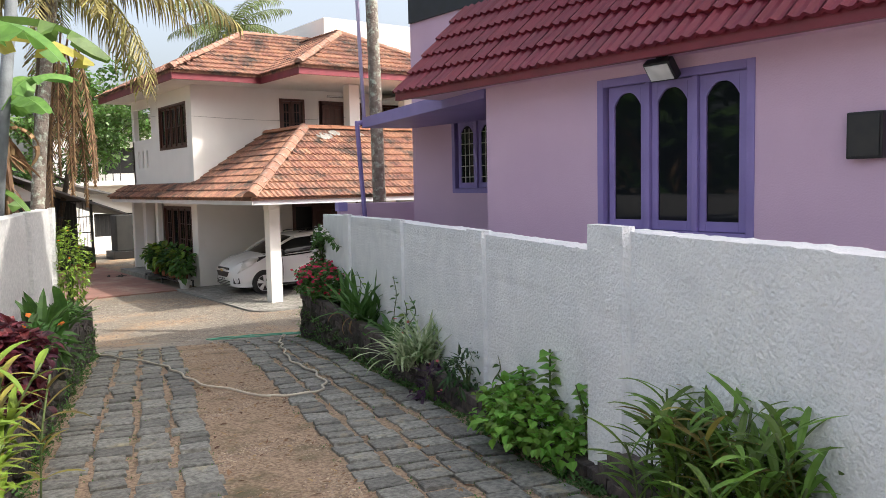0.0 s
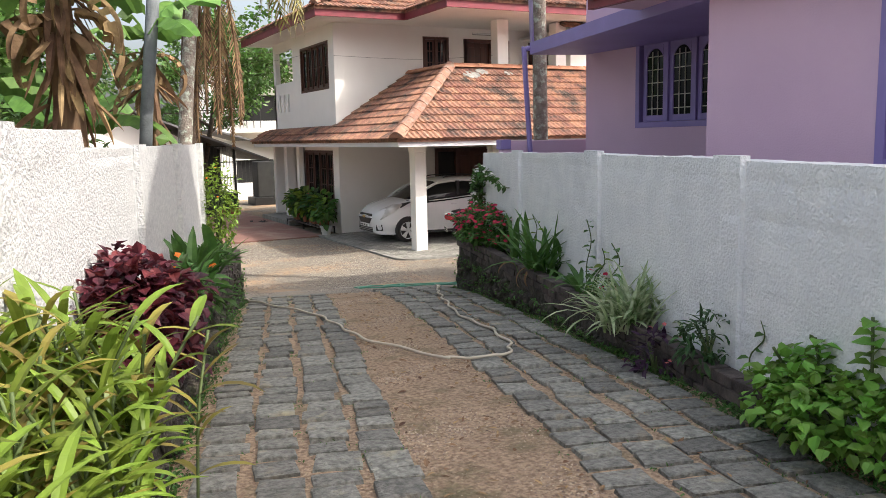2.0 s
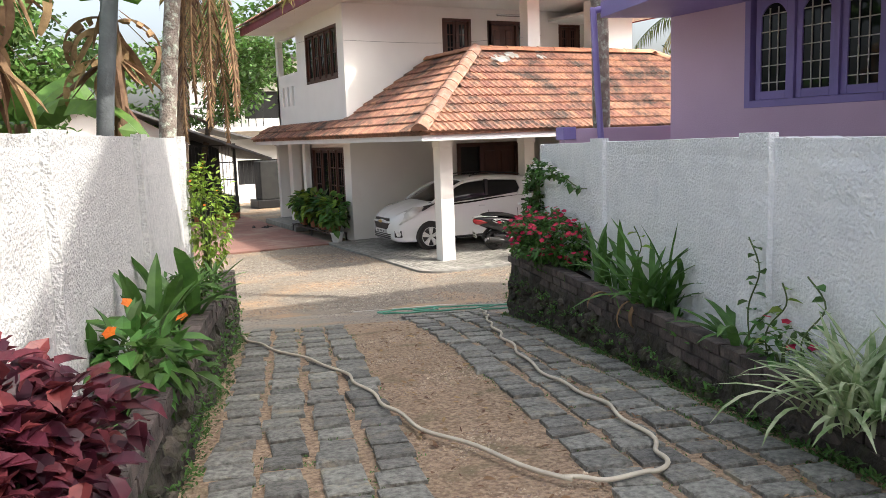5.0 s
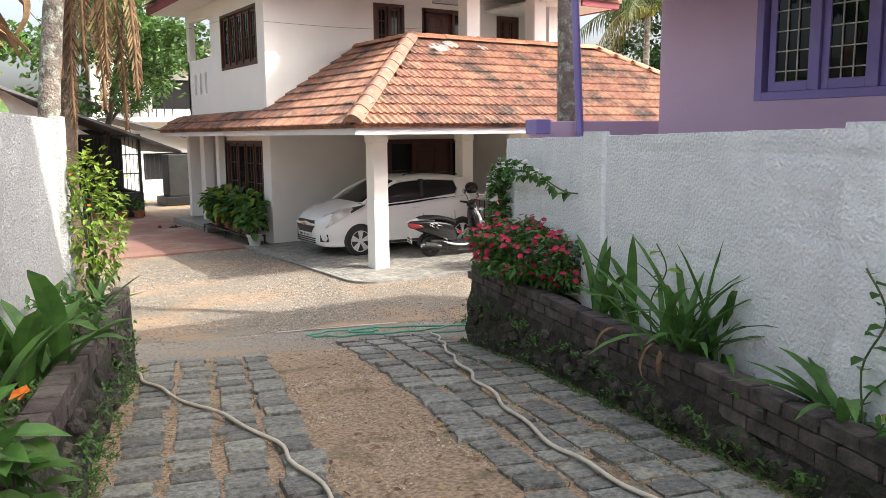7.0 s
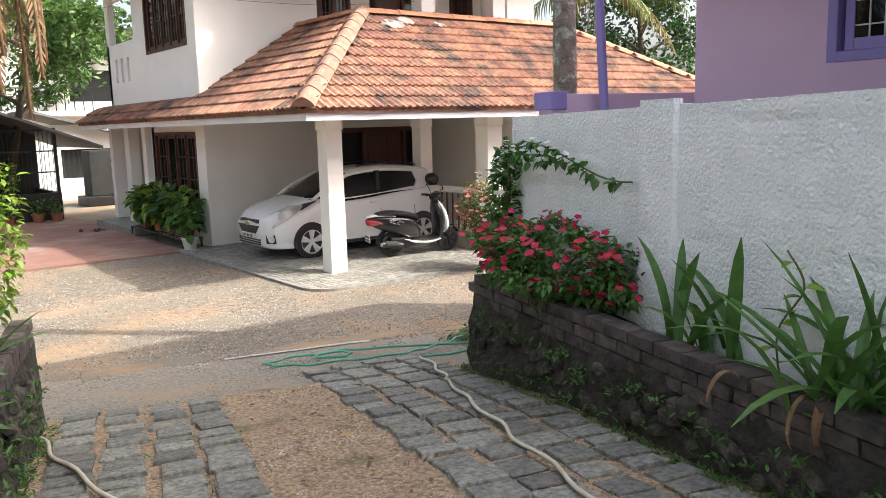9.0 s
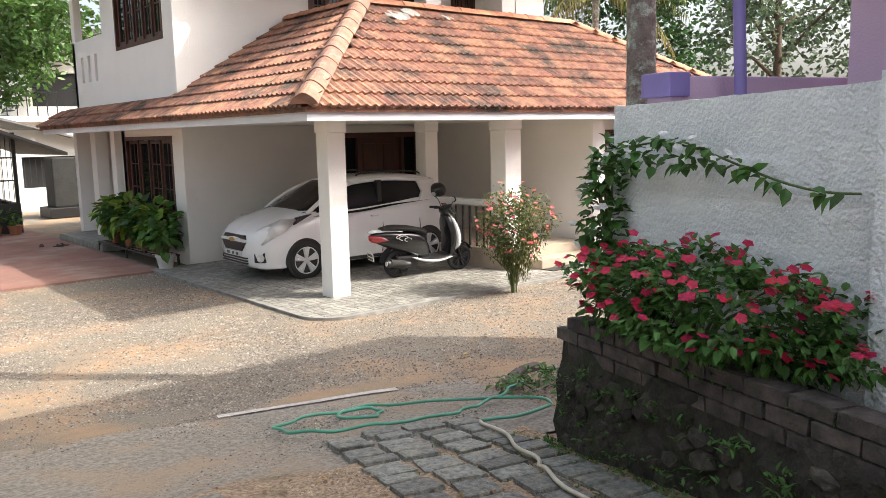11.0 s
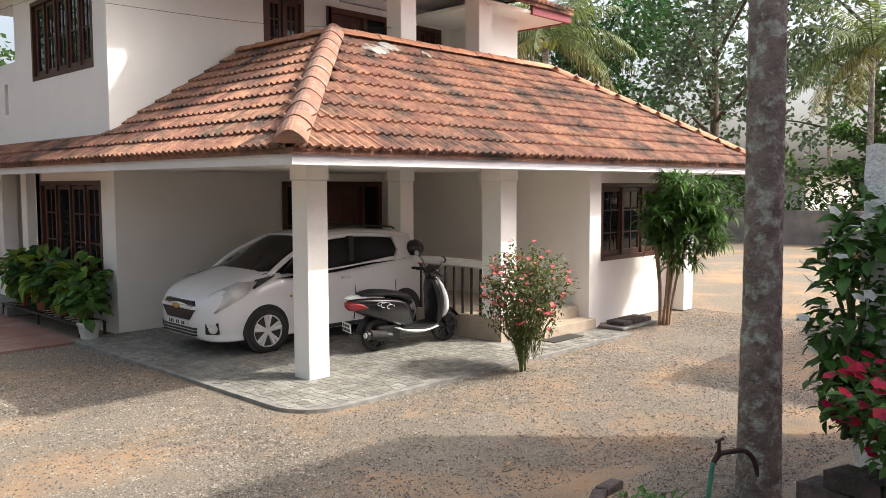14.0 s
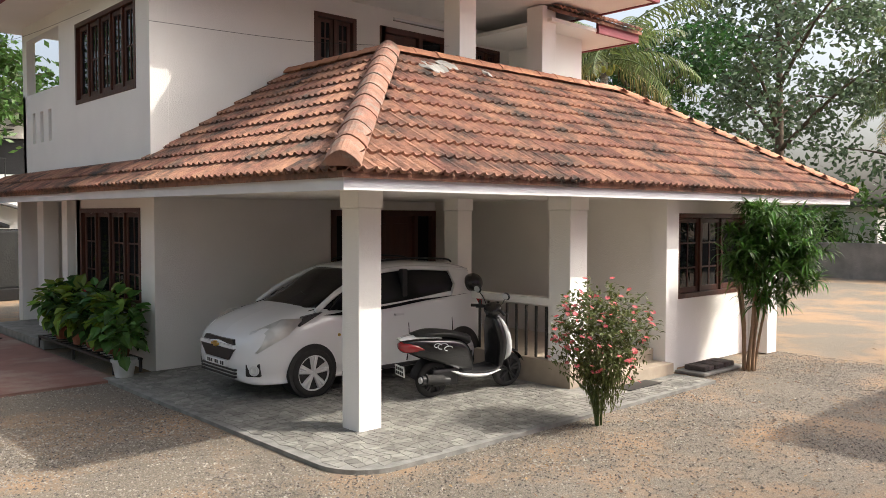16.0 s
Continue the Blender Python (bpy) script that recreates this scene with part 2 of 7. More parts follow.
def make_ground():
    xs, ys = axis_steps(-8, 32, 0.5, 400), axis_steps(-10, 44, 0.5, 400)
    verts, faces = [], []
    for y in ys:
        for x in xs:
            bumpy = 0.015 * noise.noise((x * 0.9, y * 0.9, 0.3)) if abs(x) < 50 and abs(y) < 60 else 0
            verts.append((x, y, ground_z(x, y) + bumpy - 0.012))
    n = len(xs)
    for j in range(len(ys) - 1):
        for i in range(n - 1):
            faces.append((j * n + i, j * n + i + 1, (j + 1) * n + i + 1, (j + 1) * n + i))
    return tagged(data_ob("ground", verts, faces, M_GRAVEL, smooth=True), "grey gravel and sandy earth yard", "ground", kind="structure")


make_ground()


def drive_strip(name, s0, s1, w0, w1, lift, mat, label, category, step=0.4, ragged=0.0):
    ns, nw = max(2, int((s1 - s0) / step)), max(2, int((w1 - w0) / 0.25))
    verts, faces = [], []
    for i in range(ns + 1):
        for j in range(nw + 1):
            s, w = s0 + (s1 - s0) * i / ns, w0 + (w1 - w0) * j / nw
            if ragged and i == ns:
                s += ragged * noise.noise((w * 1.7, 4.1, 0))
            x, y = drive_xy(s, w)
            verts.append((x, y, ground_z(x, y) + lift + 0.012 * noise.noise((x * 2.1, y * 2.1, 1.0))))
    for i in range(ns):
        for j in range(nw):
            a = i * (nw + 1) + j
            faces.append((a, a + 1, a + nw + 2, a + nw + 1))
    return tagged(data_ob(name, verts, faces, mat, smooth=True), label, category, kind="structure")


PW = 3.10          # width of the drive between the planters
drive_strip("drive_bed", -12, 13.4, -0.02, PW + 0.02, 0.012, M_EARTH, "sandy earth drive with gravel between stone tracks", "drive", ragged=0.3)
drive_strip("concrete_apron", 13.3, 15.36, -0.6, PW + 0.5, -0.004, material("worn_apron_cement", (0.30, 0.265, 0.22), (0.16, 0.14, 0.115), 30, 0.9, 0.8, 60, c3=(0.30, 0.22, 0.15), c3_amount=0.5, c3_scale=1.2), "worn grey concrete apron at the foot of the drive", "paving", step=0.3)
drive_strip("apron_edge", 15.33, 15.44, 1.45, 2.95, 0.006, material("pale_cement_edge", (0.50, 0.48, 0.44), (0.34, 0.32, 0.29), 25, 0.9, 0.6, 60), "pale broken concrete edge in the gravel", "kerb", step=0.04)
struct("pavement", box_bm(-3.0, 7.25, 21.9, 31.0, -0.1, 0.025), M_REDPAVE, "faded red paving beside the house", "paving")


# ---- rough block walls along the drive ----
def right_w(s):
    return 3.22 + 0.032 * (s - 4.23)


def block_relief(s, z, seed):
    """How far a spot of the block work stands out: uneven blocks, sunk joints and a coarse skin of whitewash."""
    row = math.floor(z / 0.205)
    u = (s + (0.21 if row % 2 else 0.0)) / 0.42
    col = math.floor(u)
    out = 0.007 * noise.noise((col * 3.7 + seed, row * 5.3, 0.5)) + 0.006 * noise.noise((s * 5, z * 5, seed)) + 0.004 * noise.noise((s * 17, z * 17, seed))
    if min(u - col, 1 - (u - col)) * 0.42 < 0.012 or min(z / 0.205 - row, 1 - (z / 0.205 - row)) * 0.205 < 0.012:
        out -= 0.007 * (0.5 + noise.noise((s * 1.3, z * 1.7, seed + 4)))
    return out


def drive_wall(name, s0, s1, wf, thick, base, top, label, step=0.045):
    """An upright wall along the drive; wf(s) is its face, top(s) its upper edge."""
    n = max(1, int(abs(s1 - s0) / step))
    verts, faces = [], []
    rows = 44
    sgn = 1 if thick > 0 else -1
    for i in range(n + 1):
        s = s0 + (s1 - s0) * i / n
        for side in (0, 1):
            for k in range(rows):
                z = base(s) + (top(s) - base(s)) * k / (rows - 1)
                out = block_relief(s, z, 3.0 + side + sgn) * (-sgn if side == 0 else sgn)
                if k == rows - 1:
                    z += 0.009 * noise.noise((math.floor(s / 0.42) * 3.1, 0, 7)) + 0.008 * noise.noise((s * 16, side, 2))
                x, y = drive_xy(s, wf(s) + side * thick + out)
                verts.append((x, y, z))
    R = rows * 2
    for i in range(n):
        a, b = i * R, (i + 1) * R
        for k in range(rows - 1):
            faces.append((a + k, a + k + 1, b + k + 1, b + k))
            faces.append((a + rows + k, b + rows + k, b + rows + k + 1, a + rows + k + 1))
        faces.append((a + rows - 1, a + R - 1, b + R - 1, b + rows - 1))
        faces.append((a, b, b + rows, a + rows))
    for a in (0, n * R):
        faces.append(tuple(a + k for k in range(rows)) + tuple(a + rows + k for k in range(rows - 1, -1, -1)))
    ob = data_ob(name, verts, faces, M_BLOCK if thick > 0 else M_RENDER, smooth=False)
    return tagged(ob, label, "wall", kind="structure")


def pilaster(name, s, wf, out, width, z0, z1):
    """A shallow pier of the block wall with the same uneven whitewashed skin."""
    n, lv = 8, int((z1 - z0) / 0.05)
    a, b = wf(s) - (0.02 if out < 0 else -0.02) * -1, wf(s) + out
    loop = [(s - width / 2, a)] + [(s - width / 2 + width * k / n, b) for k in range(n + 1)] + [(s + width / 2, a)]
    verts, faces = [], []
    m = len(loop)
    for k in range(lv + 1):
        z = z0 + (z1 - z0) * k / lv
        for i, (ss, w) in enumerate(loop):
            e = block_relief(ss * 1.7 + s, z, 9.0) if 0 < i < m - 1 else 0.0
            edge = 0.006 * noise.noise((z * 14, i, s)) if i in (1, m - 2) else 0.0
            x, y = drive_xy(ss + edge, w + (e if out > 0 else -e) * 1.2)
            verts.append((x, y, z))
    for k in range(lv):
        for i in range(m):
            i2 = (i + 1) % m
            faces.append((k * m + i, k * m + i2, (k + 1) * m + i2, (k + 1) * m + i))
    faces += [tuple(range(m)), tuple(lv * m + i for i in range(m))]
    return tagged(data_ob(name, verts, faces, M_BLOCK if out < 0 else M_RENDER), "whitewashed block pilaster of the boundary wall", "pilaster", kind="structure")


def wr_top(s):
    return 2.50 if s < 4.1 else (2.375 if s < 9 else 2.375 - 0.015 * (s - 9))


wall_r = drive_wall("wall_right", -9.0, 13.07, right_w, 0.2, lambda s: 0.0, wr_top, "rough whitewashed concrete block boundary wall")
for i, s in enumerate((4.05, 6.1, 8.45, 11.1)):
    pilaster("wall_pilaster", s, right_w, -0.06 if s < 5 else -0.042, 0.36 if s < 5 else 0.3, 0.4, wr_top(s - 0.3) + 0.03)


def left_w(s):
    return -0.45


def wl_top(s):
    return 2.62 if s < 6.5 else 2.52


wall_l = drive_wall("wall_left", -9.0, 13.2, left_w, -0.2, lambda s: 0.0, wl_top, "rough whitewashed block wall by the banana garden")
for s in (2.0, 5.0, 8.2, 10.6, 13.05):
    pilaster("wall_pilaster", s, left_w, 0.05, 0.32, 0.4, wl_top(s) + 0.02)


PT_LEFT = [(-9, 1.65), (0, 1.47), (3, 1.40), (6, 1.33), (9.5, 1.24), (13.0, 1.06), (13.4, 1.05)]
PT_RIGHT = [(-9, 1.62), (0, 1.45), (3.98, 1.31), (4.02, 1.17), (6, 1.15), (9, 1.17), (11.5, 1.155), (13.4, 1.135)]


def plant_top(s, right=True):
    """The top of the brick edging along either planter."""
    tops = PT_RIGHT if right else PT_LEFT
    for (a, za), (b, zb) in zip(tops, tops[1:]):
        if s <= b:
            return za + (zb - za) * max(0, (s - a) / (b - a))
    return tops[-1][1]


def planter(name, s0, s1, face, back, sgn):
    """Rubble retaining face with a soil bed behind it; bricks come on top later."""
    n = int((s1 - s0) / 0.14)
    rows = 7
    verts, faces = [], []
    for i in range(n + 1):
        s = s0 + (s1 - s0) * i / n
        x0, y0 = drive_xy(s, face)
        zb, zt = ground_z(x0, y0) - 0.1, plant_top(s, sgn > 0) - 0.15
        for k in range(rows):
            z = zb + (zt - zb) * k / (rows - 1)
            e = 0.05 * noise.noise((s * 3.2, z * 4.5, sgn)) + 0.03 * noise.noise((s * 8, z * 9, sgn)) + 0.05 * (1 - k / (rows - 1))
            x, y = drive_xy(s, face - sgn * e)
            verts.append((x, y, z))
        x, y = drive_xy(s, face + sgn * 0.1)
        verts.append((x, y, zt))
        x, y = drive_xy(s, back(s))
        verts.append((x, y, zt + 0.06 + 0.03 * noise.noise((s * 2, 3, 1))))
    R = rows + 2
    for i in range(n):
        for k in range(R - 1):
            a = i * R + k
            faces.append((a, a + 1, a + R + 1, a + R))
    end = n * R
    xe, ye = drive_xy(s1, back(s1))
    verts.append((xe, ye, ground_z(xe, ye) - 0.1))
    faces.append(tuple(end + k for k in range(R)) + (len(verts) - 1,))
    ob = data_ob(name, verts, faces, [M_RUBBLE, M_SOIL], smooth=False)
    for p in ob.data.polygons:
        if p.index < n * (R - 1) and p.index % (R - 1) == R - 2:
            p.material_index = 1
    return tagged(ob, "mossy rubble stone planter bed with a brick edge", "planter", kind="structure")


planter_r = planter("planter_right", -6, 13.02, PW, right_w, 1)
planter_l = planter("planter_left", -6, 13.35, 0.0, lambda s: -0.5, -1)


# ---- tiled roofs ----
def tile_mesh(name, tw, te, mat):
    """An interlocking clay tile: two ribs down its length and a thick scalloped lower edge."""
    verts, faces = [], []
    prof = [(0.0, 0.0), (0.06, 0.024), (0.13, 0.030), (0.20, 0.010), (0.27, 0.0), (0.42, 0.0), (0.50, 0.018), (0.58, 0.030), (0.66, 0.018), (0.74, 0.0), (0.88, 0.0), (0.94, 0.010), (1.0, 0.022)]
    n = len(prof)
    for v, lift in ((0.0, 0.042), (te + 0.03, 0.004)):
        verts += [(-tw / 2 + tw * u, v, lift + h * tw / 0.262) for u, h in prof]
    verts += [(x, 0.006, z - 0.034) for x, y, z in verts[:n]]
    for k in range(n - 1):
        faces.append((k, k + 1, n + k + 1, n + k))
        faces.append((2 * n + k, 2 * n + k + 1, k + 1, k))
    me = bpy.data.meshes.new(name)
    me.from_pydata(verts, [], faces)
    me.materials.append(mat)
    return me


TW, TE = 0.262, 0.325
TILE = tile_mesh("clay_tile", TW, TE, M_TILE)


def in_poly(u, v, poly):
    inside = False
    for (x1, y1), (x2, y2) in zip(poly, poly[1:] + poly[:1]):
        if (y1 > v) != (y2 > v) and u < (x2 - x1) * (v - y1) / (y2 - y1) + x1:
            inside = not inside
    return inside


def roof_plane(name, corners, parent, mat_join, single=None, tw=TW, te=TE, under=None, label=""):
    """A tiled slope. The first two corners are the eave. Tiles for which single(u, v) holds become objects of their own."""
    c = [Vector(p) for p in corners]
    eu = (c[1] - c[0]).normalized()
    nrm = eu.cross(c[2] - c[0]).normalized()
    if nrm.z < 0:
        nrm = -nrm
    ev = nrm.cross(eu)
    poly = [((p - c[0]).dot(eu), (p - c[0]).dot(ev)) for p in c]
    base = data_ob(name, [p for p in c] + [p - Vector((0, 0, 0.06)) for p in c],
                   [tuple(range(len(c))), tuple(range(2 * len(c) - 1, len(c) - 1, -1))] +
                   [(i, (i + 1) % len(c), len(c) + (i + 1) % len(c), len(c) + i) for i in range(len(c))], under or mat_join, parent, label=label)
    u0, u1 = min(p[0] for p in poly), max(p[0] for p in poly)
    v1 = max(p[1] for p in poly)
    m3 = Matrix((eu, ev, nrm)).transposed().to_4x4()
    proto = TILE if (tw, te) == (TW, TE) else tile_mesh("tile", tw, te, mat_join)
    pv = [tuple(v.co) for v in proto.vertices]
    pf = [tuple(p.vertices) for p in proto.polygons]
    jv, jf = [], []
    for r in range(int(v1 / te) + 1):
        for q in range(int((u1 - u0) / tw) + 1):
            u, v = u0 + (q + 0.5) * tw, r * te - 0.05
            if not in_poly(u, max(v + te * 0.5, 0.02), poly):
                continue
            jit = random.Random(r * 977 + q * 13 + len(corners))
            m = Matrix.Translation(c[0] + eu * u + ev * v + nrm * (0.006 + 0.006 * jit.random())) @ m3 @ Matrix.Rotation(radians(jit.uniform(-1.0, 1.0)), 4, "Z") @ Matrix.Rotation(radians(jit.uniform(-0.6, 0.6)), 4, "Y")
            if single and single(u, v):
                PIECES.append(("tile", proto, m, base))
            else:
                k = len(jv)
                jv.extend(m @ Vector(p) for p in pv)
                jf.extend(tuple(k + i for i in f) for f in pf)
    if jv:
        tagged(data_ob("tile_field", jv, jf, mat_join, base), kind="stuff")
    return base


PIECES = []        # small pieces, made last


def ridge_caps(parent, p0, p1, r=0.13, ln=0.36, mat=None, lift=0.02):
    """Angular half-round caps, each lapping over the next one up, bedded on a rough mortar roll."""
    p0, p1 = Vector(p0), Vector(p1)
    d = (p1 - p0)
    n = max(1, int(d.length / ln))
    q = d.to_track_quat("Y", "Z").to_matrix().to_4x4()
    mat = mat or M_CAP
    me = CAPS.get((r, ln, mat.name))
    if me is None:
        prof = [(1.0, -0.16), (0.93, 0.02), (0.62, 0.36), (0.26, 0.60), (0.0, 0.66), (-0.26, 0.60), (-0.62, 0.36), (-0.93, 0.02), (-1.0, -0.16)]
        m = len(prof)
        verts, faces = [], []
        for y, k, up in ((0.0, 1.0, 0.005), (0.02, 1.012, 0.007), (0.05, 0.985, 0.003), (ln * 1.12, 0.965, -0.003)):
            verts += [(r * k * x, y, r * k * z + up) for x, z in prof]
        for i in range(3):
            faces += [(i * m + k, i * m + k + 1, (i + 1) * m + k + 1, (i + 1) * m + k) for k in range(m - 1)]
        faces.append(tuple(range(m)))
        me = bpy.data.meshes.new("ridge_cap")
        me.from_pydata(verts, [], faces)
        me.materials.append(mat)
        CAPS[(r, ln, mat.name)] = me
    for i in range(n):
        m = Matrix.Translation(p0 + d * (i / n) + Vector((0, 0, lift))) @ q @ Matrix.Rotation(radians(random.uniform(-1.2, 1.2)), 4, "Z") @ Matrix.Rotation(radians(random.uniform(-2.5, 2.5)), 4, "Y")
        PIECES.append(("ridge_cap", me, m, parent))


CAPS = {}


# ---- walls with openings, windows and doors ----
def wall_bm(length, height, thick, holes, bm=None, m=None):
    """Local wall: x along, face at y = 0, thickness to +y; holes are (x0, x1, z0, z1)."""
    bm = bm or bmesh.new()
    xs = sorted({0.0, length, *[h[0] for h in holes], *[h[1] for h in holes]})
    for a, b in zip(xs, xs[1:]):
        cuts = sorted((h[2], h[3]) for h in holes if h[0] <= a + 1e-6 and h[1] >= b - 1e-6)
        z = 0.0
        for h0, h1 in cuts + [(height, height)]:
            if h0 - z > 1e-4:
                box_bm(a, b, 0, thick, z, h0, 0, bm, m)
            z = max(z, h1)
    bmesh.ops.remove_doubles(bm, verts=bm.verts[:], dist=1e-5)
    return bm


def FACE_S(x, y, z=0.0):
    """Local frame of a wall that looks towards -y."""
    return pose(x, y, z)


def FACE_W(x, y, z=0.0):
    """Local frame of a wall that looks towards -x; local x runs towards -y."""
    return pose(x, y, z, 0, 0, -90)


def window(name, parent, m, w, h, leaves, frame_mat, label, arch=False, bars="bars", depth=0.10, inset=0.04, panes=3, open_leaf=None, kind_label="window", dark_leaf=()):
    """A casement window: frame, leaves with panes, grille behind. Local x along, z up, face at y = 0."""
    W = new(name)
    W.parent = parent
    W.matrix_local = m
    W["label"] = label
    f = 0.07
    bm = bmesh.new()
    for a in ((0, f, 0, h), (w - f, w, 0, h), (f, w - f, 0, f), (f, w - f, h - f, h)):
        box_bm(a[0], a[1], inset - 0.05, inset + depth, a[2], a[3], 0.006, bm)
    lw = (w - 2 * f) / leaves
    for i in range(1, leaves):
        box_bm(f + i * lw - 0.025, f + i * lw + 0.025, inset - 0.03, inset + depth, f, h - f, 0.004, bm)
    part("frame", bm, frame_mat, W)
    for i in range(leaves):
        x0, x1 = f + i * lw + 0.028, f + (i + 1) * lw - 0.028
        z0, z1 = f + 0.004, h - f - 0.004
        st = 0.062
        bm = bmesh.new()
        box_bm(x0, x0 + st, inset, inset + 0.045, z0, z1, 0.005, bm)
        box_bm(x1 - st, x1, inset, inset + 0.045, z0, z1, 0.005, bm)
        box_bm(x0 + st, x1 - st, inset, inset + 0.045, z0, z0 + st * 1.3, 0.005, bm)
        if arch:
            nseg = 16
            aw = x1 - x0 - 2 * st
            for k in range(nseg):
                ring = []
                for u in (k / nseg, (k + 1) / nseg):
                    drop = 0.06 + 0.11 * abs(2 * u - 1) ** 2.4
                    for yy in (inset, inset + 0.045):
                        ring += [bm.verts.new((x0 + st + aw * u, yy, z1 - drop)), bm.verts.new((x0 + st + aw * u, yy, z1))]
                a0, a1, b0, b1, c0, c1, d0, d1 = ring
                for f4 in ((a0, a1, c1, c0), (b0, d0, d1, b1), (a0, c0, d0, b0), (a1, b1, d1, c1)):
                    bm.faces.new(f4)
        else:
            box_bm(x0 + st, x1 - st, inset, inset + 0.045, z1 - st, z1, 0.005, bm)
        if not arch and i not in dark_leaf:
            for k in range(1, panes):
                zz = z0 + (z1 - z0) * k / panes
                box_bm(x0 + st, x1 - st, inset + 0.008, inset + 0.04, zz - 0.012, zz + 0.012, 0, bm)
            xm = (x0 + x1) / 2
            box_bm(xm - 0.012, xm + 0.012, inset + 0.008, inset + 0.04, z0 + st, z1 - st, 0, bm)
        leaf = part("leaf", bm, frame_mat, W)
        bm = box_bm(x0 + st * 0.5, x1 - st * 0.5, inset + 0.018, inset + 0.024, z0 + st * 0.5, z1 - 0.02)
        part("pane", bm, M_GLASS, leaf, "dark reflecting glass pane")
        if bars == "grille":
            bm = bmesh.new()
            nz = max(3, int((z1 - z0) / 0.14))
            for k in range(1, nz):
                zz = z0 + (z1 - z0) * k / nz
                box_bm(x0 + st, x1 - st, inset + 0.004, inset + 0.014, zz - 0.005, zz + 0.005, 0, bm)
            for k in (1, 2):
                xx = x0 + st + (x1 - x0 - 2 * st) * k / 3
                box_bm(xx - 0.005, xx + 0.005, inset + 0.002, inset + 0.012, z0 + st, z1 - 0.1, 0, bm)
            part("grille", bm, M_GRILLE, leaf, "pale painted window grille")
    return W


M_GRILLE = material("pale_grille_paint", (0.55, 0.53, 0.45), (0.45, 0.43, 0.36), 6, 0.6)


def door(name, parent, m, w, h, label, leaf_x=(0.55, 1.55)):
    """A wide wooden entrance: dark side lights and a panelled leaf."""
    D = new(name)
    D.parent = parent
    D.matrix_local = m
    D["label"] = label
    bm = bmesh.new()
    for a, b in ((0, 0.1), (w - 0.1, w), (leaf_x[0] - 0.08, leaf_x[0]), (leaf_x[1], leaf_x[1] + 0.08)):
        box_bm(a, b, -0.03, 0.12, 0, h, 0.008, bm)
    box_bm(0.1, w - 0.1, -0.028, 0.118, h - 0.1, h, 0.006, bm)
    part("frame", bm, M_WOOD, D)
    bm = box_bm(leaf_x[0], leaf_x[1], 0.05, 0.09, 0, h - 0.1)
    n = 2
    lw = (leaf_x[1] - leaf_x[0]) / n
    for i in range(n):
        for z0, z1 in ((0.15, 0.75), (0.85, 1.35), (1.45, h - 0.22)):
            box_bm(leaf_x[0] + i * lw + 0.09, leaf_x[0] + (i + 1) * lw - 0.09, 0.03, 0.06, z0, z1, 0.018, bm)
    leaf = part("leaf", bm, M_WOOD, D)
    part("handle", cyl_bm((leaf_x[0] + lw - 0.07, 0.02, 0.95), (leaf_x[0] + lw - 0.07, 0.02, 1.2), 0.012), material("brass", (0.6, 0.42, 0.15), (0.5, 0.35, 0.12), 5, 0.3, metal=1.0), leaf)
    for a, b in ((0.1, leaf_x[0] - 0.08), (leaf_x[1] + 0.08, w - 0.1)):
        if b - a > 0.05:
            part("side_light", box_bm(a, b, 0.06, 0.07, 0, h - 0.1), M_GLASS, D, "dark side window")
    return D


# ---- the white two-storey house ----
house = empty("house", (0, 0, 0), "white two-storey house with clay tiled hipped roofs and a carport", "house")
X0, YB = 7.84, 22.1        # west wall, carport back wall
# ground floor walls
WT = 0.23
bm = wall_bm(13.0 - X0, 2.55, WT, [(10.73 - X0, 13.0 - X0 - 0.02, 0, 2.25)], m=FACE_S(X0, YB, 0))
part("wall", bm, M_WHITE, house)
# west side, ground floor: window wall, then an open sit-out with two pillars
bm = wall_bm(2.85, 2.55, WT, [(0.2, 2.62, 0.78, 2.26)], m=FACE_W(X0, YB + WT + 2.85, 0))
part("wall", bm, M_WHITE, house)
bm = box_bm(9.6, 9.8, 24.95, 30.0, 0, 2.55)
part("wall", bm, M_WHITE, house)
part("wall", box_bm(7.84, 9.6, 24.95, 25.15, 0, 2.549), M_WHITE, house)
part("wall", box_bm(7.84, 9.6, 28.2, 28.43, 0, 2.549), M_WHITE, house)
for y in (25.75, 27.0):
    part("pillar", box_bm(7.84, 8.10, y - 0.13, y + 0.13, 0, 2.45, 0.01), M_WHITE, house)
part("verandah_floor", box_bm(7.3, 9.6, 25.15, 28.2, 0.0, 0.14, 0.01), M_CONC, house)
window("window", house, FACE_W(X0, YB + WT + 2.65, 0.78), 2.42, 1.48, 4, M_WOOD, "dark wooden window with open shutters", dark_leaf=(1,))
# porch: wall towards the west, front wing with its window
bm = wall_bm(YB - 17.45, 2.55, WT, [], m=FACE_W(13.0, YB, 0))
part("wall", bm, M_WHITE, house)
bm = wall_bm(15.75 - 13.0 - WT, 2.55, WT, [(0.22, 2.2, 0.98, 2.2)], m=FACE_S(13.0 + WT, 17.52, 0))
part("wall", bm, M_WHITE, house)
part("wall", box_bm(15.52, 15.75, 17.75, 27, 0, 2.55), M_WHITE, house)
part("pillar", box_bm(12.93, 13.235, 17.36, 17.62, 0.0, 2.46, 0.008), M_WHITE, house)
part("pillar", box_bm(15.60, 15.92, 17.20, 17.60, 0.0, 2.46, 0.008), M_WHITE, house)
window("window", house, FACE_S(13.0 + WT + 0.22, 17.52, 0.98), 1.98, 1.22, 3, M_WOOD, "brown wooden casement window, one leaf open", dark_leaf=(2,))
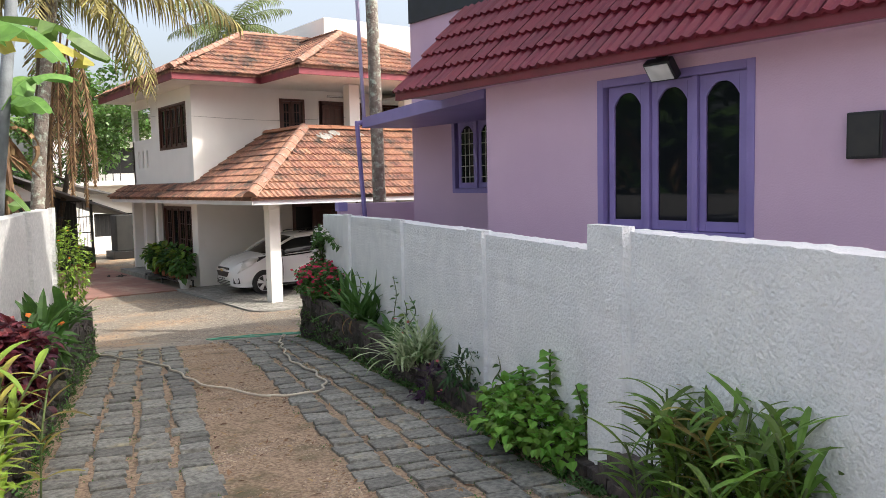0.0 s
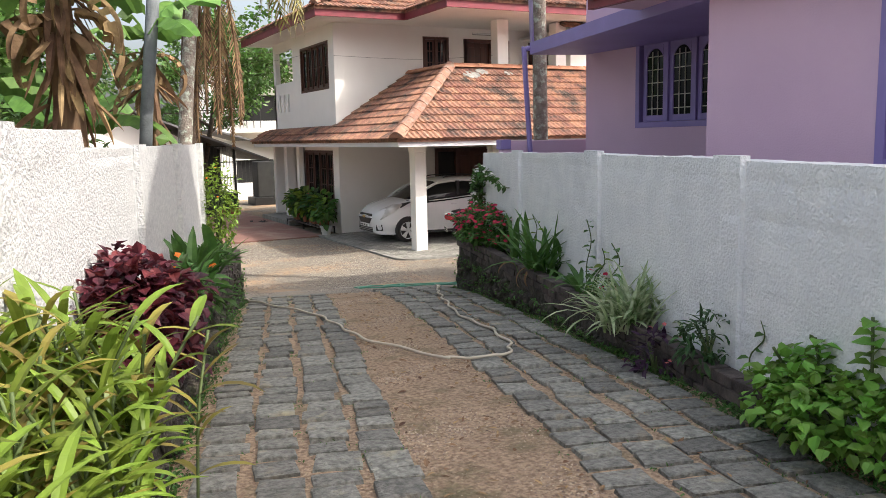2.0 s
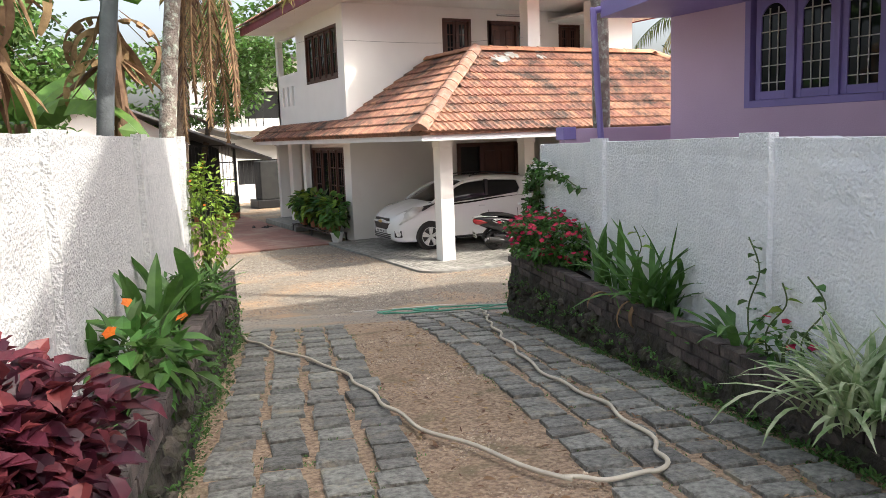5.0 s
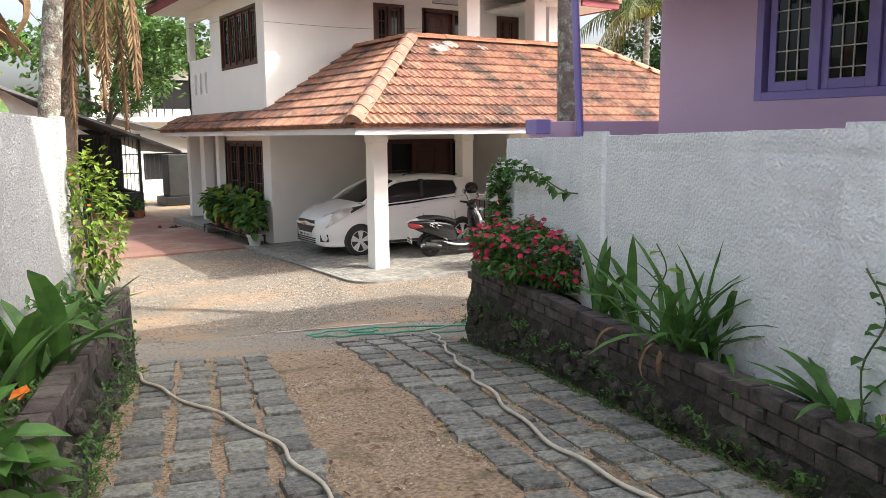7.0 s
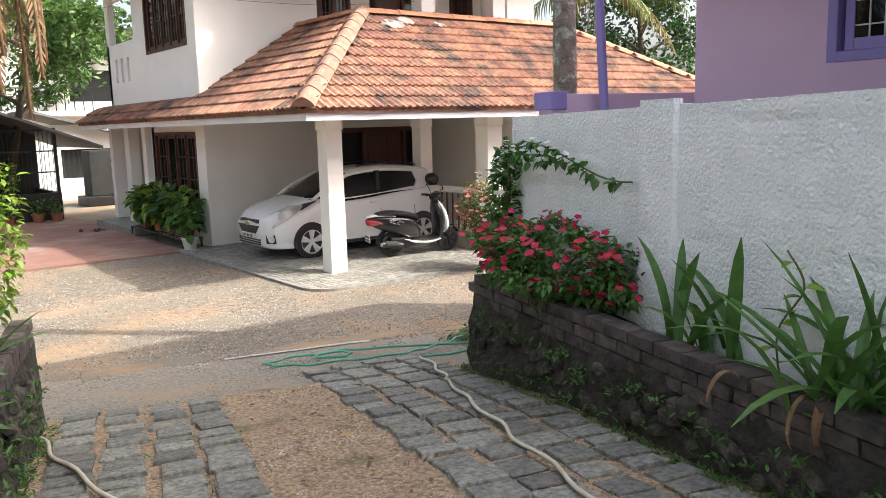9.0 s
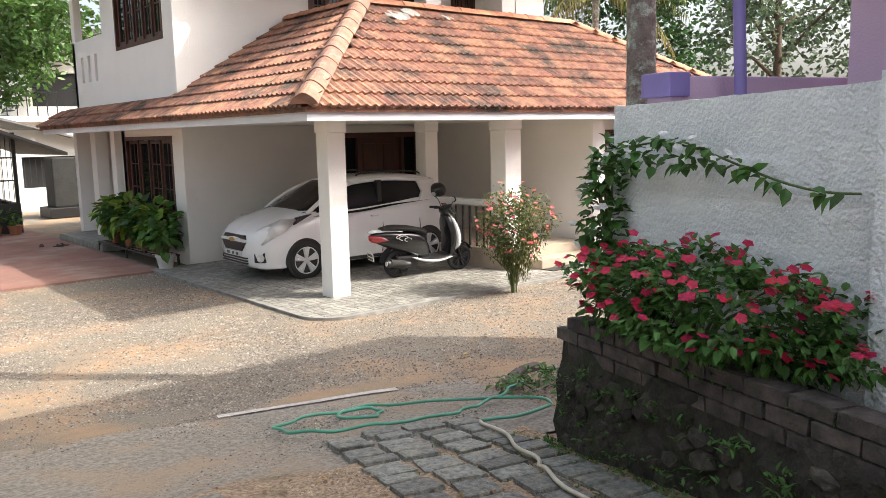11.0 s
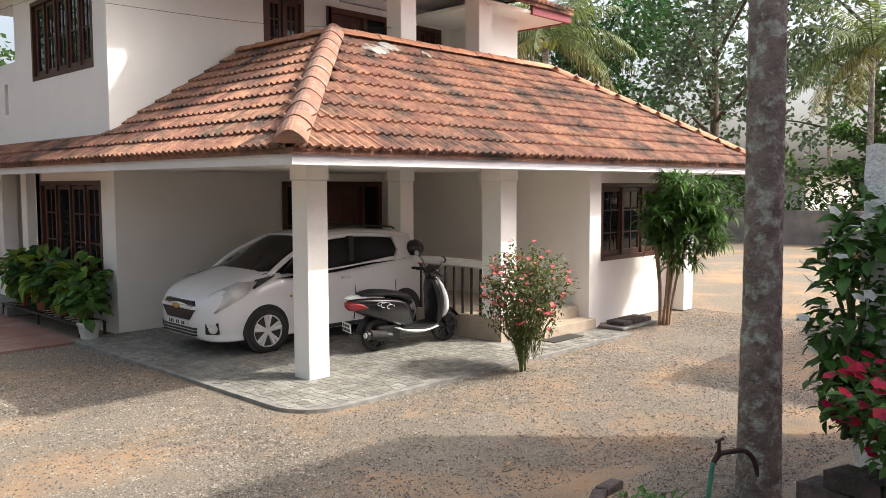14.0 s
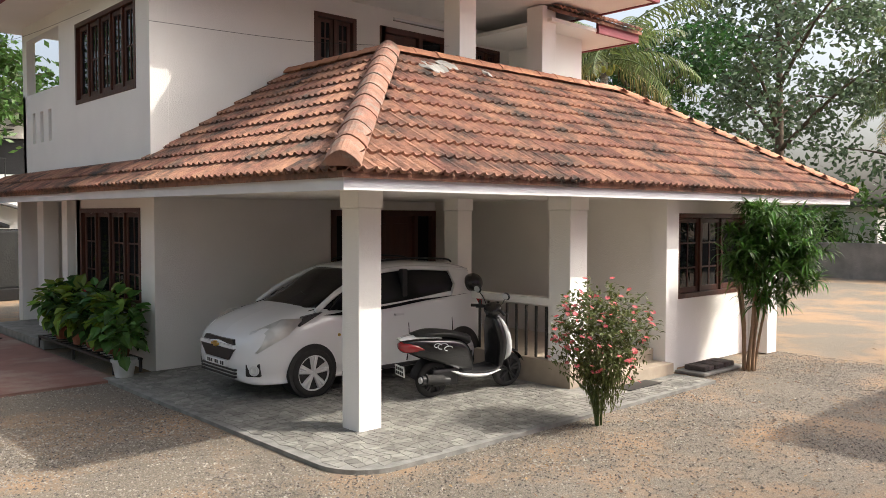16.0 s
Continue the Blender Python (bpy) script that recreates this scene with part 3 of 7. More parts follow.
door("door", house, FACE_S(10.73, YB, 0.0), 2.25, 2.25, "dark wooden panelled entrance door with side windows", (0.75, 1.75))
part("wall", box_bm(X0, 15.5, 27.0, 27.2, 0, 2.55), M_WHITE, house)
# carport columns with a slim cap line
for x, y, b in ((8.12, 17.82, 0.28), (11.28, 17.74, 0.34), (11.3, 19.75, 0.28)):
    col = part("column", box_bm(x - b / 2, x + b / 2, y - b / 2, y + b / 2, 0.02, 2.23, 0.012), M_WHITE, house)
    part("capital", box_bm(x - b / 2 - 0.012, x + b / 2 + 0.012, y - b / 2 - 0.012, y + b / 2 + 0.012, 2.232, 2.405, 0.006), M_WHITE, col)
# porch plinth, steps, low rail
part("porch_floor", box_bm(11.1, 12.98, 17.55, 22.08, 0.02, 0.34, 0.01), M_MARBLE, house)
part("step", box_bm(11.55, 12.92, 17.22, 17.548, 0.02, 0.18, 0.01), M_MARBLE, house)
rail = empty("porch_rail", (11.2, 17.9, 0.34), "black iron porch railing with a white painted top", "railing")
part("top_rail", box_bm(-0.06, 0.06, 0.012, 1.70, 0.68, 0.78, 0.01), M_WHITE, rail, "white top rail")
for i in range(10):
    part("baluster", box_bm(-0.012, 0.012, 0.1 + i * 0.17, 0.13 + i * 0.17, 0, 0.66), M_IRON, rail)
# carport floor
def slab_bm(x0, x1, y0, y1, z0, z1, r):
    """A floor slab with one well rounded corner at (x0, y0)."""
    pts = [(x1, y0), (x1, y1), (x0, y1)] + [(x0 + r - r * math.cos(a), y0 + r - r * math.sin(a)) for a in [math.pi / 2 * k / 8 for k in range(9)]]
    bm = bmesh.new()
    lo = [bm.verts.new((x, y, z0)) for x, y in pts]
    hi = [bm.verts.new((x, y, z1)) for x, y in pts]
    bm.faces.new(hi)
    bm.faces.new(lo[::-1])
    for i in range(len(pts)):
        j = (i + 1) % len(pts)
        bm.faces.new((lo[i], lo[j], hi[j], hi[i]))
    return bm


struct("carport_floor", slab_bm(7.12, 12.95, 16.62, 22.09, -0.1, 0.03, 0.5), M_CONC, "grey cement carport floor with broken-tile paving", "floor")
# soffit and fascia round the low roof
EX = 18.0
part("soffit", box_bm(7.30, EX - 0.06, 16.96, 22.05, 2.40, 2.46), M_WHITE, house)
part("soffit", box_bm(7.30, 7.83, 22.05, 28.6, 2.40, 2.46), M_WHITE, house)
part("soffit", box_bm(7.83, 9.7, 25.2, 28.6, 2.40, 2.46), M_WHITE, house)
bm = box_bm(7.24, EX, 16.90, 16.96, 2.37, 2.52)
part("fascia", bm, M_FASCIA, house)
part("fascia", box_bm(7.24, 7.30, 16.96, 28.6, 2.37, 2.52), M_FASCIA, house)
part("fascia", box_bm(EX - 0.06, EX, 16.96, 27.0, 2.37, 2.52), M_FASCIA, house)
# low roof
RX, RY, RZ, BX = 9.98, 19.70, 4.30, 15.0
A, B = (RX, RY, RZ), (BX, RY, RZ)
EZ = 2.53
EW, ES = 7.20, 16.86        # outer edge of the tiles, west and south
roof = roof_plane("roof", [(EW, ES, EZ), (EX + 0.04, ES, EZ), B, A], house, M_TILEJ, lambda u, v: u < 8.2)
roof_w = roof_plane("roof", [(EW, 22.1, EZ), (EW, ES, EZ), A, (RX, 22.1, RZ)], house, M_TILEJ, lambda u, v: u > 1.2)
zt = EZ + (X0 - EW) * (RZ - EZ) / (RX - EW)
roof_l = roof_plane("roof", [(EW, 28.7, EZ), (EW, 22.1, EZ), (X0, 22.1, zt), (X0, 28.7, zt)], house, M_TILEJ)
roof_e = roof_plane("roof", [(EX + 0.04, ES, EZ), (EX + 0.04, 24.0, EZ), (BX, 24.0, RZ), B], house, M_TILEJ)
part("roof_back", box_bm(RX, BX, RY + 0.1, 22.1, 2.9, 3.8), M_WHITE, house)
ridge_caps(roof, (EW - 0.05, ES - 0.05, EZ + 0.03), (RX, RY, RZ + 0.02), 0.165, 0.44, M_CAP)
ridge_caps(roof, (RX - 0.05, RY, RZ + 0.01), (BX, RY, RZ + 0.01), 0.125, 0.40, M_RIDGE)
ridge_caps(roof, (EX + 0.06, ES - 0.02, EZ + 0.03), (BX, RY, RZ + 0.02), 0.125, 0.40, M_RIDGE)
ridge_caps(roof_w, (RX, 22.08, RZ + 0.01), (RX, RY, RZ + 0.01), 0.125, 0.40, M_RIDGE)
# a smear of cement where the tiles meet the top
for k, (x, y) in enumerate(((10.35, 19.25), (10.75, 19.4), (11.5, 19.35))):
    q = Vector((x, y, EZ + (y - ES) * (RZ - EZ) / (RY - ES) + 0.065))
    bmn = bmesh.new()
    bmesh.ops.create_icosphere(bmn, subdivisions=2, radius=0.16 - 0.03 * k)
    for v in bmn.verts:
        v.co.x *= 1.5
        v.co.z = v.co.z * 0.16 + (0.55 * v.co.y) + 0.03 * noise.noise(v.co * 9)
        v.co.y += 0.08 * noise.noise(v.co * 6 + Vector((k, 0, 0)))
    o = part("mortar_patch", bmn, M_CONC, roof, "pale cement smear")
    o.location = q
# upper storey
ZU = 2.55
bm = wall_bm(15.1 - X0, 5.62 - ZU, WT, [(10.43 - X0, 11.25 - X0, 3.95 - ZU, 5.35 - ZU), (11.73 - X0, 13.25 - X0, 3.0 - ZU, 5.33 - ZU), (13.94 - X0, 14.64 - X0, 4.3 - ZU, 5.3 - ZU)], m=FACE_S(X0, YB, ZU))
part("wall", bm, M_WHITE, house)
window("window", house, FACE_S(10.43, YB, 3.95), 0.82, 1.40, 2, M_WOOD, "dark wooden upper window", panes=4)
window("window", house, FACE_S(13.94, YB, 4.3), 0.70, 1.0, 2, M_WOOD, "dark wooden upper window", panes=3)
door("balcony_door", house, FACE_S(11.73, YB, 3.0), 1.52, 2.33, "dark wooden balcony door", (0.1, 0.85))
bm = wall_bm(3.3, 5.62 - ZU, WT, [(0.55, 2.98, 3.93 - ZU, 5.22 - ZU)], m=FACE_W(X0, YB + WT + 3.3, ZU))
part("wall", bm, M_WHITE, house)
window("window", house, FACE_W(X0, YB + WT + 2.75, 3.93), 2.43, 1.29, 5, M_WOOD, "wide dark wooden upper window", panes=2, dark_leaf=(0,))
part("corner_post", box_bm(X0 - 0.06, X0 + 0.2, YB - 0.05, YB + 0.2, ZU + 0.3, 5.60, 0.006), M_WHITE, house)
# little balcony at the far west end
bm = wall_bm(2.3, 5.62 - ZU, 0.15, [(0.25, 2.05, 4.35 - ZU, 5.35 - ZU)] + [(0.55 + 0.45 * i, 0.72 + 0.45 * i, 3.45 - ZU, 4.0 - ZU) for i in range(3)], m=FACE_W(X0, YB + WT + 5.6, ZU))
part("balcony_wall", bm, M_WHITE, house)
part("wall", box_bm(9.4, 9.6, 25.6, 28.0, ZU, 5.6), M_WHITE, house)
part("wall", box_bm(X0, 9.4, 27.78, 27.93, ZU, 4.35), M_WHITE, house)
part("wall", box_bm(X0 + 0.15, 9.4, 25.63, 25.8, ZU, 5.6), M_WHITE, house)
part("floor_slab", box_bm(X0 + 0.05, 15.0, 22.35, 27.7, 2.5, 2.62), M_WHITE, house)
part("wall", box_bm(14.9, 15.12, 22.33, 27.9, ZU, 5.6), M_WHITE, house)
# balcony at the front: columns and side wall
for x in (11.78, 13.65):
    part("column", box_bm(x - 0.17, x + 0.17, 20.05, 20.39, 3.6, 5.6, 0.01), M_WHITE, house)
part("wall", box_bm(14.3, 15.1, 20.5, 20.7, 2.6, 5.6), M_WHITE, house)
part("wall", box_bm(14.9, 15.1, 20.7, 22.1, 2.6, 5.6), M_WHITE, house)
# upper roofs with flat soffits and red fascias
UZ = 5.62
part("soffit", box_bm(7.0, 15.0, 21.1, 28.5, UZ, UZ + 0.06), M_WHITE, house)
part("soffit", box_bm(9.45, 14.75, 18.75, 21.1, UZ, UZ + 0.06), M_WHITE, house)
part("soffit", box_bm(13.6, 15.95, 19.95, 24.0, 5.34, 5.40), M_WHITE, house)
for b in ((6.96, 9.42, 21.04, 21.1), (6.96, 7.02, 21.1, 28.5), (9.40, 9.46, 18.7, 21.04), (9.46, 14.8, 18.7, 18.76), (14.74, 14.8, 18.76, 22.0)):
    part("fascia", box_bm(*b, UZ - 0.02, UZ + 0.2), M_REDTRIM, house, "faded red fascia board")
for b in ((14.8, 16.0, 19.9, 19.96), (15.94, 16.0, 19.96, 24.0)):
    part("fascia", box_bm(*b, 5.32, 5.5), M_REDTRIM, house, "faded red fascia board")
UE = UZ + 0.2
P1 = (10.2, 24.15, 7.5)
up_s = roof_plane("upper_roof", [(6.93, 21.0, UE), (12.9, 21.0, UE), (12.9, 24.15, 7.5), P1], house, M_TILEJ)
up_w = roof_plane("upper_roof", [(6.93, 28.6, UE), (6.93, 21.0, UE), P1, (10.2, 28.6, 7.5)], house, M_TILEJ)
P2, P3 = (12.1, 21.35, 7.25), (12.1, 24.15, 7.25)
up_b = roof_plane("upper_roof", [(9.38, 18.67, UE), (14.82, 18.67, UE), P2], house, M_TILEJ)
up_bw = roof_plane("upper_roof", [(9.38, 24.0, UE), (9.38, 18.67, UE), P2, (12.1, 24.0, 7.25)], house, M_TILEJ)
up_be = roof_plane("upper_roof", [(14.82, 18.67, UE), (14.82, 24.0, UE), (12.1, 24.0, 7.25), P2], house, M_TILEJ)
up_e = roof_plane("upper_roof", [(13.6, 19.86, 5.52), (16.04, 19.86, 5.52), (14.8, 21.6, 6.3), (13.6, 21.6, 6.3)], house, M_TILEJ)
ridge_caps(up_s, (6.9, 20.97, UE + 0.05), P1, 0.125)
ridge_caps(up_s, P1, (13.2, 24.15, 7.5), 0.13)
ridge_caps(up_b, (9.35, 18.64, UE + 0.05), P2, 0.125)
ridge_caps(up_b, (14.85, 18.64, UE + 0.05), P2, 0.125)
ridge_caps(up_b, P2, (12.1, 24.0, 7.25), 0.13)
part("water_tank_room", box_bm(12.6, 16.5, 23.2, 26.5, 7.0, 8.1, 0.02), M_WHITE, house)

# ---- the lilac house ----
lilac = empty("lilac_house", (5.5, 0, 0), "lilac painted house with a maroon tiled canopy and violet trim", "house")
lilac.matrix_world = Matrix.Identity(4)
PX = 5.5
bm = wall_bm(15.64, 3.8, 0.25, [(1.57, 3.14, 2.27, 3.66)], m=FACE_W(PX, 6.64, 0))
part("wall", bm, M_PURPLE, lilac)
part("wall", box_bm(PX + 0.25, 7.4, 6.39, 6.64, 0, 3.8), M_PURPLE, lilac)
part("upper_wall", box_bm(6.16, 6.36, -9, 6.64, 3.82, 9.6), M_PURPLE, lilac)
part("upper_wall", box_bm(6.36, 12, 6.44, 6.64, 3.82, 9.6), M_PURPLE, lilac)
bm = wall_bm(4.16, 6.8, 0.25, [(1.05, 2.62, 2.62, 3.74)], m=FACE_W(7.4, 10.8, 0))
part("wall", bm, M_PURPLE, lilac)
part("wall", box_bm(7.65, 12, 10.55, 10.8, 0, 6.8), M_PURPLE, lilac)
part("wall", box_bm(11.75, 12, -9, 6.4, 0, 9.6), M_PURPLE, lilac)
part("wall", box_bm(11.75, 12, 6.64, 10.55, 0, 6.8), M_PURPLE, lilac)
part("wall", box_bm(PX + 0.25, 11.75, -9, -8.75, 0, 3.8), M_PURPLE, lilac)
part("flat_roof", box_bm(6.1, 12, -9, 6.7, 9.6, 9.75), M_PURPLE, lilac)
part("flat_roof", box_bm(7.4, 12, 6.64, 10.8, 6.8, 6.95), M_PURPLE, lilac)
# Unseen east block, added to cast the corner shadow on the yard.
part("wall", box_bm(14.86, 22.0, 10.55, 10.8, 0, 6.0), M_PURPLE, lilac)
part("wall", box_bm(14.86, 15.11, 3.0, 10.55, 0, 6.0), M_PURPLE, lilac)
part("flat_roof", box_bm(14.86, 22.0, 3.0, 10.8, 6.0, 6.12), M_PURPLE, lilac)
part("dark_panel", box_bm(7.36, 7.398, 8.0, 10.78, 5.3, 6.75), material("dark_slate_paint", (0.03, 0.035, 0.045), (0.02, 0.025, 0.03), 3, 0.6), lilac, "dark slate painted band")
window("window", lilac, FACE_W(PX, 5.07, 2.27), 1.57, 1.39, 3, M_VIOLET, "violet framed window with dark arched glass", arch=True, bars="")
window("window", lilac, FACE_W(7.4, 9.75, 2.62), 1.57, 1.12, 3, M_VIOLET, "violet framed arched window with a pale grille", arch=True, bars="grille")
canopy = roof_plane("canopy", [(5.18, 7.84, 3.82), (5.18, -8.9, 3.82), (6.16, -8.9, 4.83), (6.16, 7.84, 4.83)], lilac, M_RTILE, None, 0.24, 0.30)
part("canopy_fascia", box_bm(5.16, 5.22, -8.9, 7.86, 3.73, 3.83), M_RTILE, lilac)
part("canopy_soffit", box_bm(5.22, 6.2, -8.9, 7.84, 3.76, 3.80), M_PURPLE, lilac)
part("canopy_end", box_bm(5.9, 7.4, 6.64, 7.7, 3.86, 4.6), M_PURPLE, lilac)
# flat violet sun shade over the recess
vs = [(5.49, 6.66), (6.60, 11.02), (7.39, 10.82), (7.39, 6.66)]
data_ob("sun_shade", [(x, y, z) for z in (3.66, 3.82) for x, y in vs], [(0, 1, 2, 3), (7, 6, 5, 4)] + [(i, (i + 1) % 4, 4 + (i + 1) % 4, 4 + i) for i in range(4)], M_VIOLET, lilac, label="flat violet concrete sun shade")
tube("rain_pipe", smooth_path([(6.78, 10.95, 3.74), (6.56, 11.05, 3.74), (6.54, 11.06, 3.6), (6.62, 11.04, 2.2)], 6), 0.036, M_VIOLET, lilac, "violet rain water pipe")
# Pale pole, drawn only from the sun shade upward.
tube("vent_pipe", [(6.63, 11.0, 3.7), (6.58, 11.0, 5), (6.5, 11.0, 7.8)], 0.03, material("pale_violet_paint", (0.45, 0.40, 0.55), (0.4, 0.35, 0.5), 5, 0.6), lilac, "thin pale pole above the sun shade")
# low lilac return wall
def side_box(name, s0, s1, w0, w1, z0, z1, mat, label, cat):
    m = Matrix.Translation((*drive_xy(s0, w0), 0)) @ Matrix.Rotation(math.atan2(SIDE.y, SIDE.x), 4, "Z")
    return struct(name, box_bm(0, w1 - w0, 0, s1 - s0, z0, z1, 0.01, None, m), mat, label, cat)


side_box("wall_return", 12.85, 13.07, right_w(13.5) + 0.22, 9.5, 0, 2.48, M_PURPLE, "low lilac rendered garden wall", "wall")
side_box("wall_return_cap", 12.83, 13.09, right_w(13.5) + 0.19, right_w(13.5) + 0.34, 2.36, 2.50, M_VIOLET, "violet end of the garden wall", "wall")



# ---- leaves and plants ----
class Leaves:
    """Gathers leaf blades into one mesh."""

    def __init__(self):
        self.v, self.f = [], []

    def strap(self, base, az, length, width, rise, droop, segs=6, fold=0.25, tip=0.15):
        """A long blade that rises and then arches over."""
        p = Vector(base)
        hd = Vector((math.cos(az), math.sin(az), 0))
        sd = Vector((-hd.y, hd.x, 0))
        k = len(self.v)
        el = rise
        for i in range(segs + 1):
            u = i / segs
            w = width * (math.sin(math.pi * min(0.93, 0.12 + u * 0.85)) ** 0.7) * (1 if u < 1 else tip)
            up = Vector((-hd.x * math.sin(el), -hd.y * math.sin(el), math.cos(el)))
            self.v += [p - sd * w * 0.5 + up * fold * w * 0.5, p.copy(), p + sd * w * 0.5 + up * fold * w * 0.5]
            p = p + (hd * math.cos(el) + Vector((0, 0, math.sin(el)))) * (length / segs)
            el -= droop / segs
        for i in range(segs):
            a = k + i * 3
            self.f += [(a, a + 1, a + 4, a + 3), (a + 1, a + 2, a + 5, a + 4)]

    def broad(self, base, d, length, width, rng, curl=0.25):
        """An oval pointed leaf along d."""
        d = Vector(d).normalized()
        sd = d.cross(Vector((rng.uniform(-0.4, 0.4), rng.uniform(-0.4, 0.4), 1))).normalized()
        up = sd.cross(d)
        k = len(self.v)
        b = Vector(base)
        self.v.append(b)
        for u, w in ((0.28, 0.86), (0.62, 0.80)):
            c = b + d * length * u - up * curl * length * u * u
            self.v += [c - sd * width * w * 0.5 + up * width * 0.16, c, c + sd * width * w * 0.5 + up * width * 0.16]
        self.v.append(b + d * length - up * curl * length)
        self.f += [(k, k + 2, k + 1), (k, k + 3, k + 2), (k + 1, k + 2, k + 5, k + 4), (k + 2, k + 3, k + 6, k + 5), (k + 4, k + 5, k + 7), (k + 5, k + 6, k + 7)]

    def small(self, base, d, length, width, rng):
        """A four-cornered small leaf."""
        d = Vector(d).normalized()
        sd = d.cross(Vector((rng.uniform(-1, 1), rng.uniform(-1, 1), rng.uniform(-1, 1)))).normalized() * width * 0.5
        k = len(self.v)
        b = Vector(base)
        self.v += [b, b + d * length * 0.5 + sd, b + d * length, b + d * length * 0.5 - sd]
        self.f.append((k, k + 1, k + 2, k + 3))

    def make(self, name, mat, parent, label=""):
        return data_ob(name, self.v, self.f, mat, parent, False, label)


L_GREEN = leafmat("mid_green_leaf", (0.095, 0.20, 0.042), (0.055, 0.12, 0.03))
L_DARK = leafmat("dark_green_leaf", (0.05, 0.12, 0.03), (0.025, 0.06, 0.018), rough=0.35)
L_LIME = leafmat("lime_green_leaf", (0.22, 0.33, 0.045))
L_VAR = leafmat("pale_striped_leaf", (0.56, 0.60, 0.40), (0.16, 0.26, 0.09), vary=0.35)
L_MAROON = leafmat("maroon_leaf", (0.15, 0.03, 0.045), (0.05, 0.012, 0.02), trans=0.3, vary=0.6)
L_YELLOW = leafmat("yellowing_leaf", (0.32, 0.28, 0.06), (0.24, 0.20, 0.05))
L_TREE = leafmat("tree_leaf", (0.055, 0.105, 0.025), (0.035, 0.07, 0.02))
L_TREE2 = leafmat("bright_tree_leaf", (0.10, 0.19, 0.04), (0.07, 0.13, 0.03))
# Far leaves are paler: distance haze is mixed into the leaf colour.
L_FAR = leafmat("haze_tinted_far_leaf", (0.12, 0.165, 0.09), (0.08, 0.12, 0.065), trans=0.4)
L_PALM = leafmat("palm_leaflet", (0.10, 0.15, 0.04), (0.16, 0.18, 0.06))
L_PALMDRY = leafmat("yellowed_palm_leaflet", (0.30, 0.25, 0.09), (0.20, 0.18, 0.06))
L_BANANA = leafmat("banana_leaf", (0.13, 0.24, 0.05), (0.09, 0.17, 0.04))
F_RED = leafmat("red_petal", (0.55, 0.02, 0.06), (0.48, 0.02, 0.09), vary=0.15)
F_PINK = leafmat("pink_petal", (0.62, 0.16, 0.15), (0.56, 0.11, 0.13), vary=0.2)
F_WHITE = leafmat("white_petal", (0.75, 0.75, 0.72), (0.7, 0.7, 0.68), vary=0.1)
F_ORANGE = leafmat("orange_petal", (0.75, 0.20, 0.02), (0.7, 0.14, 0.02), vary=0.1)
L_NETTLE = leafmat("nettle_leaf", (0.19, 0.36, 0.055), (0.13, 0.26, 0.04))
L_GINGER = leafmat("ginger_leaf", (0.19, 0.34, 0.06), (0.13, 0.24, 0.045))
M_STEM = material("green_stem", (0.09, 0.13, 0.04), (0.07, 0.10, 0.03), 8, 0.7)


def flowers(parent, spots, size, mat, label):
    """Five petals a flower."""
    L = Leaves()
    rng = random.Random(len(spots) + 5)
    for p in spots:
        a0 = rng.uniform(0, 6.28)
        n = Vector((rng.uniform(-0.7, 0.4), rng.uniform(-0.9, 0.1), 1.0)).normalized()
        t1 = n.orthogonal().normalized()
        t2 = n.cross(t1)
        for k in range(5):
            a = a0 + k * 1.2566
            d = t1 * math.cos(a) + t2 * math.sin(a)
            e = t1 * math.cos(a + 1.57) + t2 * math.sin(a + 1.57)
            i = len(L.v)
            b = Vector(p)
            L.v += [b, b + (d * 0.6 + e * 0.45 + n * 0.15) * size, b + (d + n * 0.1) * size, b + (d * 0.6 - e * 0.45 + n * 0.15) * size]
            L.f.append((i, i + 1, i + 2, i + 3))
    return tagged(L.make("flower", mat, parent, label), kind="stuff")


def strap_clump(name, at, n, length, width, mat, label, seed, spread=0.08, rise=(0.7, 1.45), droop=(0.6, 1.9), category="plant", group="", dead=0):
    P = empty(name, at, label, category, group)
    rng = random.Random(seed)
    L = Leaves()
    for i in range(n):
        az = rng.uniform(0, 2 * math.pi)
        b = (spread * rng.gauss(0, 1), spread * rng.gauss(0, 1), 0)
        L.strap(b, az, length * rng.uniform(0.6, 1.1), width * rng.uniform(0.7, 1.15), rng.uniform(*rise), rng.uniform(*droop), fold=0.3)
        if n <= 220:
            L.make("leaf", mat, P)
            L = Leaves()
    if L.v:
        tagged(L.make("leaf", mat, P), kind="stuff")
    for i in range(dead):
        L = Leaves()
        L.strap((-0.05, spread * rng.gauss(0, 2), 0.05), math.pi + rng.uniform(-0.7, 0.7), length * rng.uniform(0.35, 0.7), width * rng.uniform(0.4, 0.8), rng.uniform(0.2, 1.0), rng.uniform(1.8, 3.4), 9, 0.8)
        L.make("dead_leaf", M_DRYLEAF, P, "dry brown drooping leaf")
    return P


